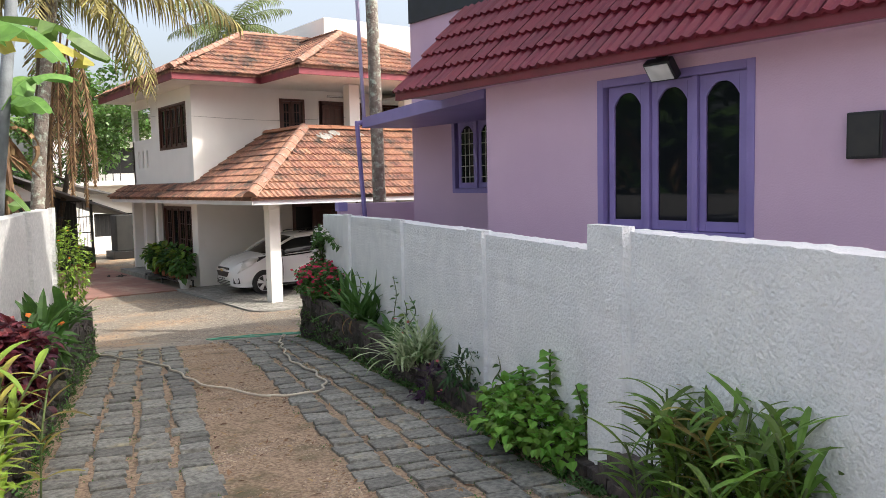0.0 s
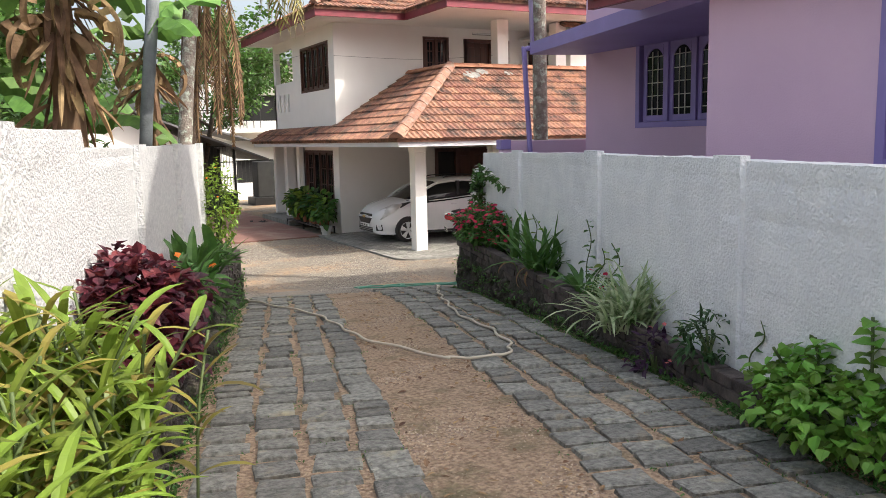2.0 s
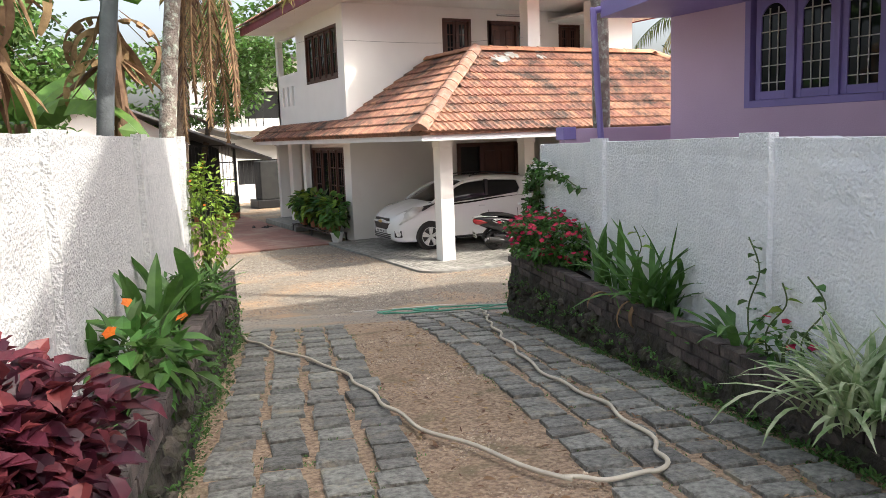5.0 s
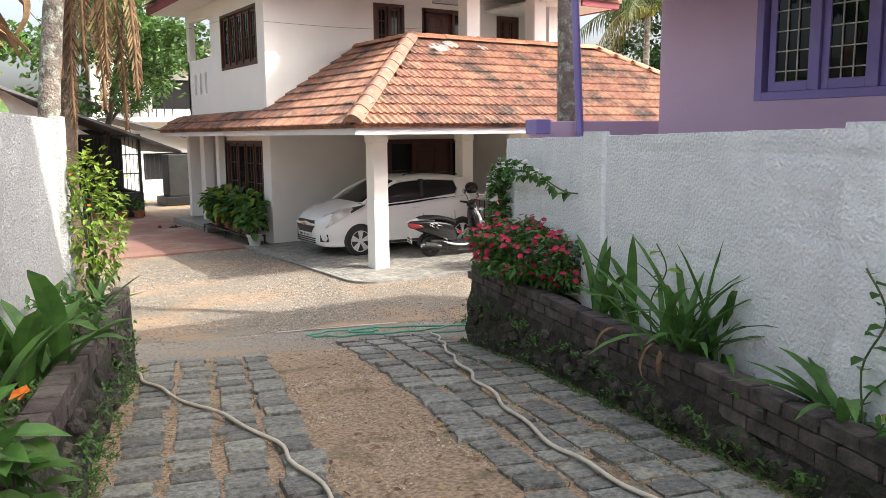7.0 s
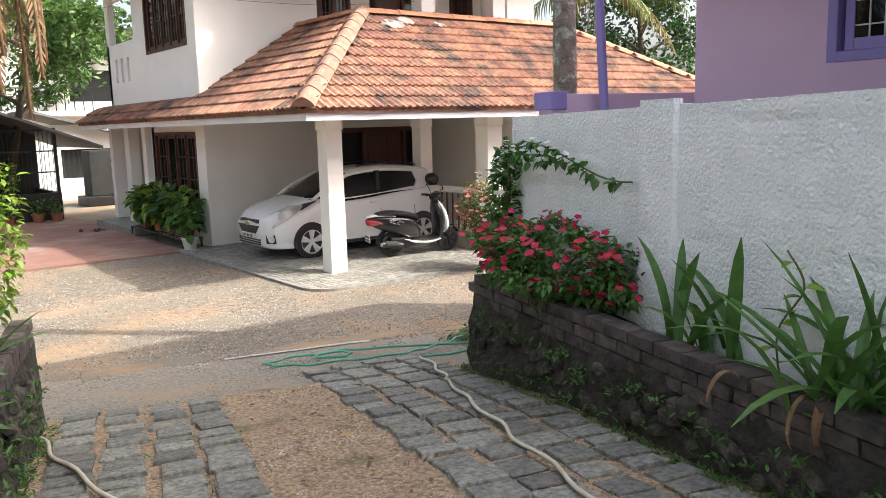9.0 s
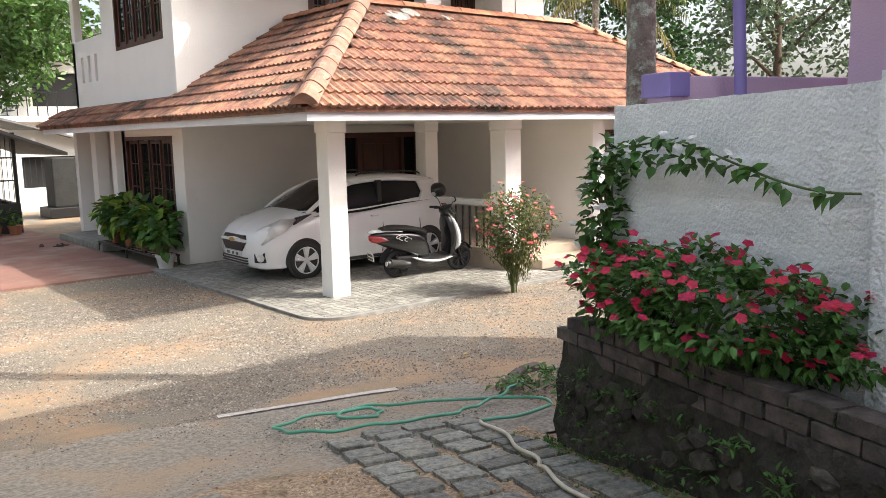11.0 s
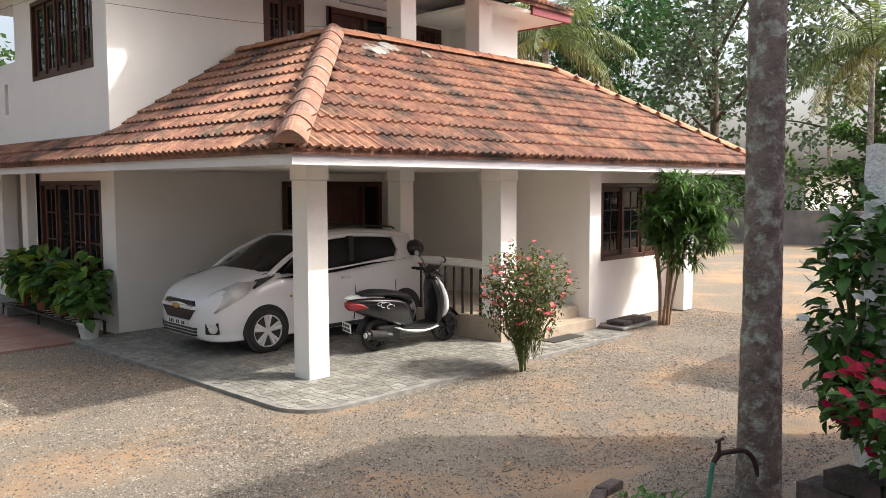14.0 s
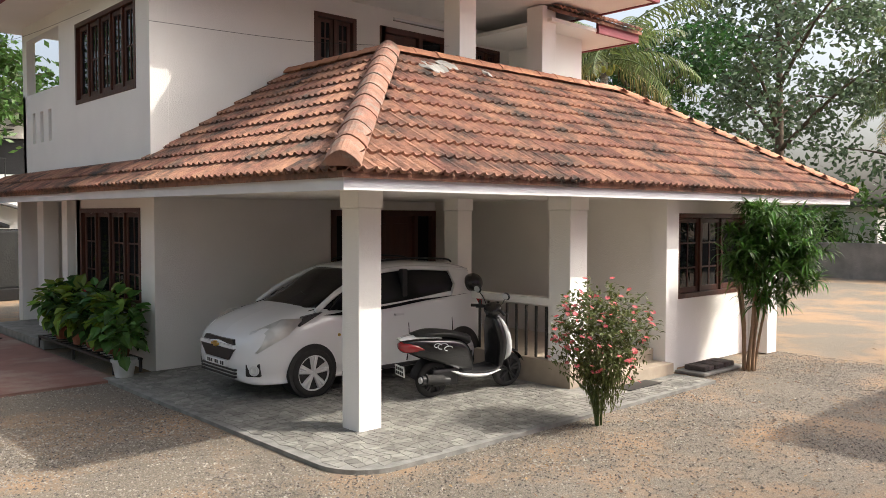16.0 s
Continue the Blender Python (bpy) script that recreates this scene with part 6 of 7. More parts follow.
def hose(label, pts, mat, r=0.012, wob=0.02):
    H = empty("garden_hose", (0, 0, 0), label, "hose")
    tube("hose", ground_path(pts, 0.055, 10, wob), r, mat, H, seg=6)
    return H


hose("thin cream hose snaking down the drive", [(2.72, 12.05), (2.70, 11.0), (2.86, 9.6), (2.78, 8.6), (2.72, 7.7), (2.9, 6.6)], M_HOSEW)
hose("thin cream hose looped across the stones", [(2.9, 6.6), (3.25, 6.45), (3.52, 6.7), (3.82, 7.5), (4.0, 8.4), (4.4, 9.45), (4.75, 10.3), (5.15, 11.15), (5.35, 11.5), (5.75, 12.3)], M_HOSEW)
hose("green garden hose lying in loops", [(5.75, 12.3), (6.35, 12.25), (6.45, 12.7), (5.9, 13.25), (5.5, 13.5), (5.3, 13.3), (5.5, 13.15), (5.6, 13.35), (5.2, 13.55), (4.85, 13.45), (4.95, 13.1), (5.4, 12.85), (5.8, 12.7), (6.1, 12.75), (6.5, 12.9), (6.9, 13.1)], M_HOSEG)
TP = empty("garden_tap", (7.42, 12.74, 0), "rusty garden tap on a bent pipe with a green hose", "tap")
M_RUST = material("rusty_pipe", (0.07, 0.035, 0.028), (0.035, 0.022, 0.02), 25, 0.8, 0.4, 80)
tube("pipe", smooth_path([(0.42, -0.10, -0.03), (0.40, -0.09, 0.30), (0.30, -0.06, 0.45), (0.12, -0.02, 0.485), (0.02, 0, 0.49)], 5), 0.017, M_RUST, TP)
part("spout", cyl_bm((0.02, 0, 0.49), (-0.03, 0.01, 0.44), 0.020, 0.016), M_RUST, TP)
part("valve", cyl_bm((0.03, 0, 0.49), (0.03, 0, 0.57), 0.014, 0.010), M_RUST, TP)
part("lever", box_bm(-0.02, 0.08, -0.008, 0.008, 0.57, 0.585, 0.004), M_RUST, TP)
tube("tap_hose", smooth_path([(-0.03, 0.01, 0.45), (-0.05, 0.02, 0.30), (-0.12, 0.02, 0.08), (-0.35, 0.0, 0.03)], 6), 0.016, M_HOSEG, TP, "green hose end")

# ---- potted plants on a rack by the west window ----
M_POT = material("terracotta_pot", (0.30, 0.12, 0.07), (0.22, 0.09, 0.05), 8, 0.9, 0.3, 40)
M_POTW = material("white_plastic_pot", (0.6, 0.6, 0.58), (0.5, 0.5, 0.48), 8, 0.6)


def pot_mesh(r, h, mat, parent):
    prof = [(0, 0), (r * 0.7, 0), (r * 0.95, h * 0.85), (r * 1.05, h * 0.85), (r * 1.05, h), (r * 0.9, h), (r * 0.85, h * 0.9), (0, h * 0.88)]
    verts, faces = [], []
    S = 18
    for k in range(S):
        a = 6.28318 * k / S
        verts += [(rr * math.cos(a), rr * math.sin(a), z) for rr, z in prof]
    q = len(prof)
    for k in range(S):
        for j in range(q - 1):
            faces.append((k * q + j, ((k + 1) % S) * q + j, ((k + 1) % S) * q + j + 1, k * q + j + 1))
    return data_ob("pot", verts, faces, mat, parent)


RK = empty("plant_rack", (7.3, 22.15, 0.03), "low rusty iron plant rack beside the house wall", "rack")
bm = bmesh.new()
for x in (0.0, 0.36):
    box_bm(x - 0.02, x + 0.02, 0, 3.2, 0.16, 0.19, 0, bm)
part("frame", bm, M_IRON, RK)
for k in range(15):
    part("slat", box_bm(0.02, 0.34, 0.05 + k * 0.22, 0.09 + k * 0.22, 0.175, 0.188), M_IRON, RK)
for y in (0.03, 1.6, 3.17):
    for x in (0.0, 0.36):
        part("leg", box_bm(x - 0.018, x + 0.018, y - 0.018, y + 0.018, 0, 0.16), M_IRON, RK)
for i in range(8):
    P = bush("potted_plant", (7.48 + 0.06 * (i % 2), 22.4 + i * 0.39, 0.218), (0.30, 0.30, 0.36), 75, (0.24, 0.19), (L_GREEN, L_LIME, L_DARK)[i % 3], "broad-leaved plant in a terracotta pot on the rack", 60 + i, "potted plant", 5, (F_RED, 0.04, 0.03, "red spathes"), "pots on the rack", 0.3)
    for ch in P.children:
        ch.location.z += 0.18
    pot_mesh(0.14, 0.2, M_POT, P)
P = bush("potted_plant", (7.36, 21.98, 0.03), (0.22, 0.22, 0.30), 45, (0.2, 0.16), L_GREEN, "leafy plant in a white pot on the floor", 71, "potted plant", 4, None, "", 0.3)
for ch in P.children:
    ch.location.z += 0.2
pot_mesh(0.16, 0.24, M_POTW, P)

# ---- garden behind the block wall ----
banana("banana_plant", (0.62, 9.5, 0.6), 3.5, 9, "banana plant with a shaggy brown stem and torn leaves", 81, 0.17, 2.0, 0.55, 9, 0.4)
banana("banana_plant", (-0.6, 8.6, 0.6), 2.9, 8, "banana plant with large sunlit leaves", 82, 0.13, 1.9, 0.5, 4, 1.4)
banana("banana_plant", (0.9, 12.6, 0.3), 2.4, 7, "young banana plant with broad leaves", 83, 0.1, 1.8, 0.45, 2, 2.2)
banana("banana_plant", (1.75, 12.2, 0.3), 3.6, 5, "tall banana plant with hanging dry leaves", 84, 0.1, 1.5, 0.42, 6, 0.3)
banana("banana_plant", (-1.6, 11.5, 0.5), 3.4, 8, "banana plant behind the wall", 85, 0.13, 2.0, 0.5, 4, 0.9)
GP = empty("grey_post", (1.55, 11.6, 0.3), "slim grey weathered post in the garden", "post")
tube("shaft", [(-0.2, 0, 0), (0.05, 0.1, 2.6), (0.38, 0.25, 5.2)], 0.075, material("grey_weathered_post", (0.14, 0.155, 0.165), (0.085, 0.095, 0.10), 4, 0.8, 0.4, 30), GP)
palm("coconut_palm", (2.45, 15.0, 0.0), 6.6, "coconut palm with a pale leaning trunk and yellowing fronds", 86, (0.75, 0.6), 0.13, 20, 3.2, 0.45)
palm("coconut_palm", (2.9, 16.8, 0.0), 7.0, "thick coconut palm with a shaggy dark trunk", 87, (0.4, -0.4), 0.2, 18, 3.3, 0.35, bark=M_BARK)
DF = empty("dead_palm_fronds", (3.4, 16.2, 2.2), "dry brown palm fronds hanging down the trunk", "palm fronds")
L = Leaves()
rng = random.Random(88)
for i in range(9):
    rib = frond(L, (rng.uniform(-0.22, 0.22), rng.uniform(-0.22, 0.22), rng.uniform(2.9, 3.6)), rng.uniform(0, 6.28), rng.uniform(2.2, 2.9), -1.35, 0.25, 0.42, rng, hang=1.3)
    tube("midrib", rib, 0.02, M_DRYLEAF, DF, seg=5)
L.make("fronds", M_DRYLEAF, DF)
for i, (x, y, r, hh) in enumerate(((-1.2, 14.5, 1.3, 1.5), (0.4, 18.5, 1.4, 1.7), (-2.6, 18.0, 1.6, 2.0), (1.8, 20.5, 1.0, 1.2), (-0.8, 22.5, 1.8, 2.2))):
    bush("garden_shrub", (x, y, 0.0), (r, r, hh), 900, (0.24, 0.11), L_TREE2 if i % 2 else L_TREE, "dense green garden shrub behind the wall", 90 + i, stems=8, hollow=0.6)
tree("mango_tree", (6.0, 33.0, 0.0), 7.5, 2.3, "leafy bright green fruit tree beyond the shed", 95, L_TREE2, 0.16, (0.7, -3.2), 56, 80, (0.26, 0.09), 0.45)

# Out of view; added so the lilac window mirrors dark leaves.
tree("garden_tree", (-4.2, 11.0, 0.3), 7.5, 3.2, "dense unseen tree behind the wall, added for dark window reflections", 113, L_TREE, 0.18, (0, 0), 90, 100, (0.26, 0.13), 0.2)


tree("garden_tree", (0.2, 24.5, 0.0), 6.5, 2.6, "bright leafy garden tree behind the bananas", 116, L_TREE2, 0.16, (0, 0), 90, 100, (0.26, 0.12), 0.2)
banana("banana_plant", (-0.9, 10.6, 0.5), 2.2, 9, "banana plant with broad green leaves", 117, 0.12, 1.9, 0.55, 2, 0.2)

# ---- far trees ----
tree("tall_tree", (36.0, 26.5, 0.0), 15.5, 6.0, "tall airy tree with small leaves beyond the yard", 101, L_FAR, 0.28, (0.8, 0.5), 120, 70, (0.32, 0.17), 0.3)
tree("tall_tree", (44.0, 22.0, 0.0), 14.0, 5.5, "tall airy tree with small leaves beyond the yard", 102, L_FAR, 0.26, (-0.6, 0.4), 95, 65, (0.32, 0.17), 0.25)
tree("jackfruit_tree", (27.5, 27.5, 0.0), 10.0, 3.6, "dense dark green jackfruit tree behind the house", 103, L_DARK, 0.22, (0.3, 0.2), 100, 100, (0.24, 0.13), 0.3)
tree("round_tree", (37.0, 19.5, 0.0), 7.2, 3.0, "leafy round green tree beyond the compound wall", 104, L_TREE2, 0.18, (0.2, 0.1), 80, 100, (0.28, 0.14), 0.12)
palm("coconut_palm", (24.0, 26.5, 0.0), 7.0, "coconut palm behind the tiled roof", 105, (0.3, 0.2), 0.15, 20, 3.6, 0.2)
palm("coconut_palm", (34.5, 19.8, 0.0), 7.2, "slender coconut palm at the end of the yard", 106, (0.5, 0.2), 0.14, 20, 3.4, 0.3)
palm("coconut_palm", (15.5, 38.5, 0.0), 10.4, "coconut palm rising behind the upper roof", 107, (0.3, 0.3), 0.16, 20, 3.6, 0.15)
palm("coconut_palm", (52.0, 27.0, 0.0), 8.5, "small far coconut palm", 108, (0.3, 0.3), 0.16, 18, 3.6, 0.15)
tree("tall_tree", (24.0, 41.0, 0.0), 12.0, 4.5, "dark leafy tree behind the house", 109, L_TREE, 0.25, (0, 0), 80, 80, (0.32, 0.18), 0.4)
tree("tall_tree", (9.5, 44.0, 0.0), 10.0, 4.0, "leafy tree behind the far building", 110, L_TREE2, 0.22, (0, 0), 70, 80, (0.3, 0.18), 0.35)
tree("tall_tree", (0.0, 36.0, 0.0), 10.5, 4.2, "leafy green tree behind the garden", 111, L_TREE, 0.22, (0, 0), 90, 90, (0.3, 0.17), 0.25)
tree("tall_tree", (-4.0, 27.0, 0.0), 9.5, 3.8, "leafy green tree in the garden", 112, L_TREE2, 0.2, (0, 0), 80, 80, (0.3, 0.15), 0.25)
for i in range(9):
    bush("hedge_shrub", (36.0 + 1.2 * (i % 3), 8.0 + i * 2.6, 0.0), (1.7, 1.9, 1.7), 900, (0.32, 0.18), L_TREE if i % 2 else L_TREE2, "green shrub along the far compound wall", 120 + i, stems=5, hollow=0.7, group="far shrubs")

# ---- far yard wall, rubble, and buildings ----
M_GREYW = material("grey_cement_wall", (0.25, 0.24, 0.22), (0.17, 0.165, 0.15), 2, 0.9, 0.5, 30, c3=(0.12, 0.12, 0.11), c3_amount=0.45, c3_scale=1.0)
struct("compound_wall", box_bm(33.0, 33.25, 6.0, 40.0, -0.1, 1.25, 0.02), M_GREYW, "grey cement compound wall", "wall")
struct("compound_wall_side", box_bm(12.0, 33.0, 5.8, 6.0, -0.1, 1.4, 0.02), M_GREYW, "grey cement compound wall", "wall")
banana("banana_plant", (27.6, 17.6, 0.0), 0.9, 7, "small sunlit banana plant by a heap of debris", 130, 0.08, 1.2, 0.32, 2, 0.5)
RB = empty("debris_heap", (28.4, 17.9, 0.0), "heap of dry leaves, branches and stones", "debris")
rng = random.Random(131)
for i in range(26):
    bmn = bmesh.new()
    bmesh.ops.create_icosphere(bmn, subdivisions=1, radius=rng.uniform(0.1, 0.28))
    for v in bmn.verts:
        v.co *= rng.uniform(0.75, 1.2)
    o = part("stone", bmn, M_GREYW if i % 2 else M_DRYLEAF, RB)
    o.location = (rng.gauss(0, 0.6), rng.gauss(0, 0.6), max(0.05, 0.4 - 0.25 * rng.random()) * rng.random() + 0.06)
for i in range(14):
    a = rng.uniform(0, 6.28)
    tube("branch", [(rng.gauss(0, 0.5), rng.gauss(0, 0.5), 0.1), (math.cos(a) * 1.0, math.sin(a) * 1.0, rng.uniform(0.2, 0.8))], 0.02, M_BARK, RB, seg=5)
FB = empty("low_building", (40.0, 24.0, 0.0), "pale low building with a grey sheet roof beyond the wall", "building")
part("wall", box_bm(0, 6, 0, 9, 0, 2.6), M_WHITE, FB)
part("roof", box_bm(-0.5, 6.5, -0.5, 9.5, 2.6, 2.8), M_GREYW, FB)
for y in (1.5, 4.5, 7.0):
    part("window", box_bm(-0.03, 0.02, y, y + 1.0, 1.0, 2.0), M_GLASS, FB)

# shed with a plant cage at the end of the paved yard
SH = empty("plant_shed", (3.0, 30.2, 0.0), "white gabled shed with a dark plant cage", "shed")
M_SHEET = material("grey_roof_sheet", (0.16, 0.16, 0.16), (0.11, 0.11, 0.11), 3, 0.7, 0.3, 20)
part("low_wall", box_bm(-3.0, 2.3, 0.0, 0.15, 0, 0.75, 0.01), M_WHITE, SH)
part("low_wall", box_bm(2.3, 4.0, 0.0, 0.15, 0, 0.75, 0.01), M_IRON, SH, "dark painted parapet")
part("low_wall", box_bm(3.85, 4.0, 0.15, 3.5, 0, 0.75, 0.01), M_IRON, SH, "dark painted parapet")
for x in (-2.9, -1.2, 0.5, 2.2, 3.95):
    part("post", box_bm(x - 0.04, x + 0.04, 0.03, 0.11, 0.75, 2.45), M_IRON, SH)
for z in (1.3, 1.85, 2.4):
    part("rail", box_bm(-3, 4.0, 0.05, 0.09, z - 0.02, z + 0.02), M_IRON, SH)
for k in range(16):
    part("bar", box_bm(2.3 + k * 0.105, 2.315 + k * 0.105, 0.06, 0.08, 0.75, 2.4), M_IRON, SH)
part("dark_net", box_bm(-3.0, 2.15, 0.10, 0.11, 0.75, 2.4), material("dark_shade_net", (0.02, 0.03, 0.03), (0.03, 0.04, 0.04), 60, 0.9), SH, "dark shade net")
part("back_wall", box_bm(-3, 4, 2.6, 2.8, 0, 2.6), M_IRON, SH, "dark back of the cage")
data_ob("gable", [(-3.4, 0.0, 2.45), (2.6, 0.0, 2.45), (0.3, 0.0, 3.75), (-0.6, 0.0, 3.75), (-3.4, 0.12, 2.45), (2.6, 0.12, 2.45), (0.3, 0.12, 3.75), (-0.6, 0.12, 3.75)], [(0, 1, 2, 3), (7, 6, 5, 4), (0, 4, 5, 1), (1, 5, 6, 2), (2, 6, 7, 3), (3, 7, 4, 0)], M_WHITE, SH, label="white gable end")
for a, b in (((-0.15, 3.95), (5.0, 1.95)), ((-0.15, 3.95), (-4.2, 2.2))):
    data_ob("roof", [(a[0], -0.6, a[1]), (b[0], -0.6, b[1]), (b[0], 4.5, b[1]), (a[0], 4.5, a[1]), (a[0], -0.6, a[1] - 0.07), (b[0], -0.6, b[1] - 0.07), (b[0], 4.5, b[1] - 0.07), (a[0], 4.5, a[1] - 0.07)], [(0, 1, 2, 3), (7, 6, 5, 4), (0, 4, 5, 1), (1, 5, 6, 2), (2, 6, 7, 3), (3, 7, 4, 0)], M_SHEET, SH)
for i, x in enumerate((5.6, 6.3, 6.75)):
    P = bush("potted_plant", (x, 29.85, 0.03), (0.22, 0.2, 0.2), 60, (0.12, 0.08), L_GREEN, "small plant in a terracotta pot by the shed", 140 + i, "potted plant", 3, None, "pots by the shed", 0.3)
    for ch in P.children:
        ch.location.z += 0.2
    pot_mesh(0.17, 0.22, M_POT, P)
bush("climber", (5.7, 29.95, 0.3), (0.25, 0.12, 0.7), 160, (0.13, 0.08), L_LIME, "climbing plant on the shed cage", 145, stems=4)
# white outbuilding, dark tank and the tall pale house behind
OB = empty("outbuilding", (8.0, 37.0, 0.0), "white outbuilding with a barred opening and a sloping roof", "outbuilding")
bm = wall_bm(3.2, 2.6, 0.2, [(0.6, 2.3, 0.75, 1.75)])
part("wall", bm, M_WHITE, OB)
part("dark_inside", box_bm(0.4, 2.5, 0.22, 0.4, 0.6, 1.9), M_BLACKP, OB)
for k in range(10):
    part("bar", box_bm(0.68 + k * 0.17, 0.70 + k * 0.17, 0.08, 0.1, 0.75, 1.75), M_IRON, OB)
data_ob("roof", [(-0.4, -0.5, 3.1), (3.7, -0.5, 1.95), (3.7, 3, 1.95), (-0.4, 3, 3.1), (-0.4, -0.5, 3.03), (3.7, -0.5, 1.88), (3.7, 3, 1.88), (-0.4, 3, 3.03)], [(0, 1, 2, 3), (7, 6, 5, 4), (0, 4, 5, 1), (1, 5, 6, 2), (2, 6, 7, 3), (3, 7, 4, 0)], M_SHEET, OB)
TK = empty("washing_stone", (9.6, 33.9, 0.0), "black stained concrete wash tank behind the house", "tank")
part("tank", box_bm(-0.9, 0.6, 0, 0.9, 0.3, 1.75, 0.04), material("black_stained_cement", (0.014, 0.014, 0.014), (0.025, 0.025, 0.023), 3, 0.8, 0.4, 20), TK)
part("plinth", box_bm(-1.1, 0.9, -0.2, 1.0, 0, 0.3, 0.02), M_BLACKP, TK)
BH = empty("far_house", (8.0, 43.0, 0.0), "pale two-storey house with an outside metal stair", "house")
bm = wall_bm(9, 6.4, 0.25, [(2.6, 3.5, 0.6, 2.1), (2.5, 4.4, 3.6, 4.9)])
part("wall", bm, M_WHITE, BH)
part("dark_inside", box_bm(2.3, 4.6, 0.3, 0.5, 0.4, 5.1), M_BLACKP, BH)
part("floor_band", box_bm(-0.3, 9, -0.9, 0.0, 3.0, 3.2), M_WHITE, BH)
part("flat_roof", box_bm(-0.3, 9.3, -0.6, 6, 6.4, 6.6), M_GREYW, BH)
for k in range(14):
    part("stair_tread", box_bm(1.2 + k * 0.2, 1.45 + k * 0.2, -0.9, -0.1, 3.2 + k * 0.19, 3.23 + k * 0.19), M_IRON, BH)
for k in range(2):
    part("stair_rail", cyl_bm((1.2, -0.9, 3.7 + 0.4 * k), (4.0, -0.9, 6.35 + 0.4 * k), 0.03, seg=6), M_IRON, BH)
for k in range(10):
    part("railing_post", cyl_bm((0.0 + k * 0.35, -0.85, 3.2), (0.0 + k * 0.35, -0.85, 4.1), 0.02, seg=6), M_IRON, BH)
part("railing_top", cyl_bm((0.0, -0.85, 4.1), (3.2, -0.85, 4.1), 0.025, seg=6), M_IRON, BH)

TL = empty("tube_light", (12.0, 22.06, 5.46), "unlit white tube light on the balcony wall", "lamp")
part("tube", box_bm(0, 1.2, -0.03, 0.02, 0, 0.035, 0.008), M_CARWHITE, TL)
part("holder", box_bm(0.02, 1.18, 0.02, 0.04, -0.01, 0.045), M_GREYW, TL)
for i, (x, y, a) in enumerate(((6.85, 26.6, 20), (6.98, 26.75, 50), (6.6, 26.9, -15))):
    SL = empty("sandal", (x, y, 0.025), "dark rubber sandal on the red paving", "sandal", "sandals by the step", rz=a)
    part("sole", box_bm(-0.045, 0.045, -0.12, 0.12, 0, 0.018, 0.008), M_RUBBER, SL)
    tube("strap", smooth_path([(-0.04, -0.02, 0.015), (0, 0.04, 0.05), (0.04, -0.02, 0.015)], 4), 0.008, M_RUBBER, SL, seg=5)
# small things on the houses and yard
FL = empty("flood_lamp", (5.34, 4.22, 3.66), "white flood lamp under the maroon canopy", "lamp")
FL.rotation_euler = (radians(0), radians(-40), 0)
part("housing", box_bm(-0.06, 0.02, -0.13, 0.13, -0.09, 0.09, 0.015), M_BLACKP, FL)
part("lens", box_bm(-0.068, -0.06, -0.11, 0.11, -0.07, 0.07), M_LAMP, FL, "pale lens")
part("bracket", box_bm(0.0, 0.12, -0.02, 0.02, 0.05, 0.15), M_IRON, FL)
MB = empty("meter_box", (5.48, 2.66, 3.02), "black electric meter box on the lilac wall", "meter box")
part("box", box_bm(-0.05, 0.018, -0.12, 0.12, -0.14, 0.17, 0.01), M_BLACKP, MB)
part("door", box_bm(-0.058, -0.051, -0.10, 0.10, -0.12, 0.15), M_IRON, MB)
MT = tagged(link_bm("door_mat", box_bm(11.55, 12.25, 16.98, 17.30, 0.032, 0.045, 0.004), M_IRON), "dark door mat on the cement floor", "mat")
GR = empty("drain_cover", (13.7, 17.12, 0.0), "brown stacked clay grating beside the wall", "grating")
part("frame", box_bm(-0.55, 0.55, -0.22, 0.22, 0.0, 0.04, 0.01), M_CONC, GR)
for k in range(3):
    part("slab", box_bm(-0.42 + k * 0.28, -0.17 + k * 0.28, -0.16, 0.16, 0.04, 0.11, 0.02), M_BRICK, GR)
for a, b in (((7.0, 22.0, 4.75), (6.9, 28.0, 5.2)), ((7.78, 22.05, 4.75), (12.0, 20.1, 4.72))):
    W = empty("cable", (0, 0, 0), "thin cable strung across the wall", "cable")
    tube("wire", smooth_path([a, ((a[0] + b[0]) / 2, (a[1] + b[1]) / 2, (a[2] + b[2]) / 2 - 0.12), b], 6), 0.003, M_IRON, W, seg=5)


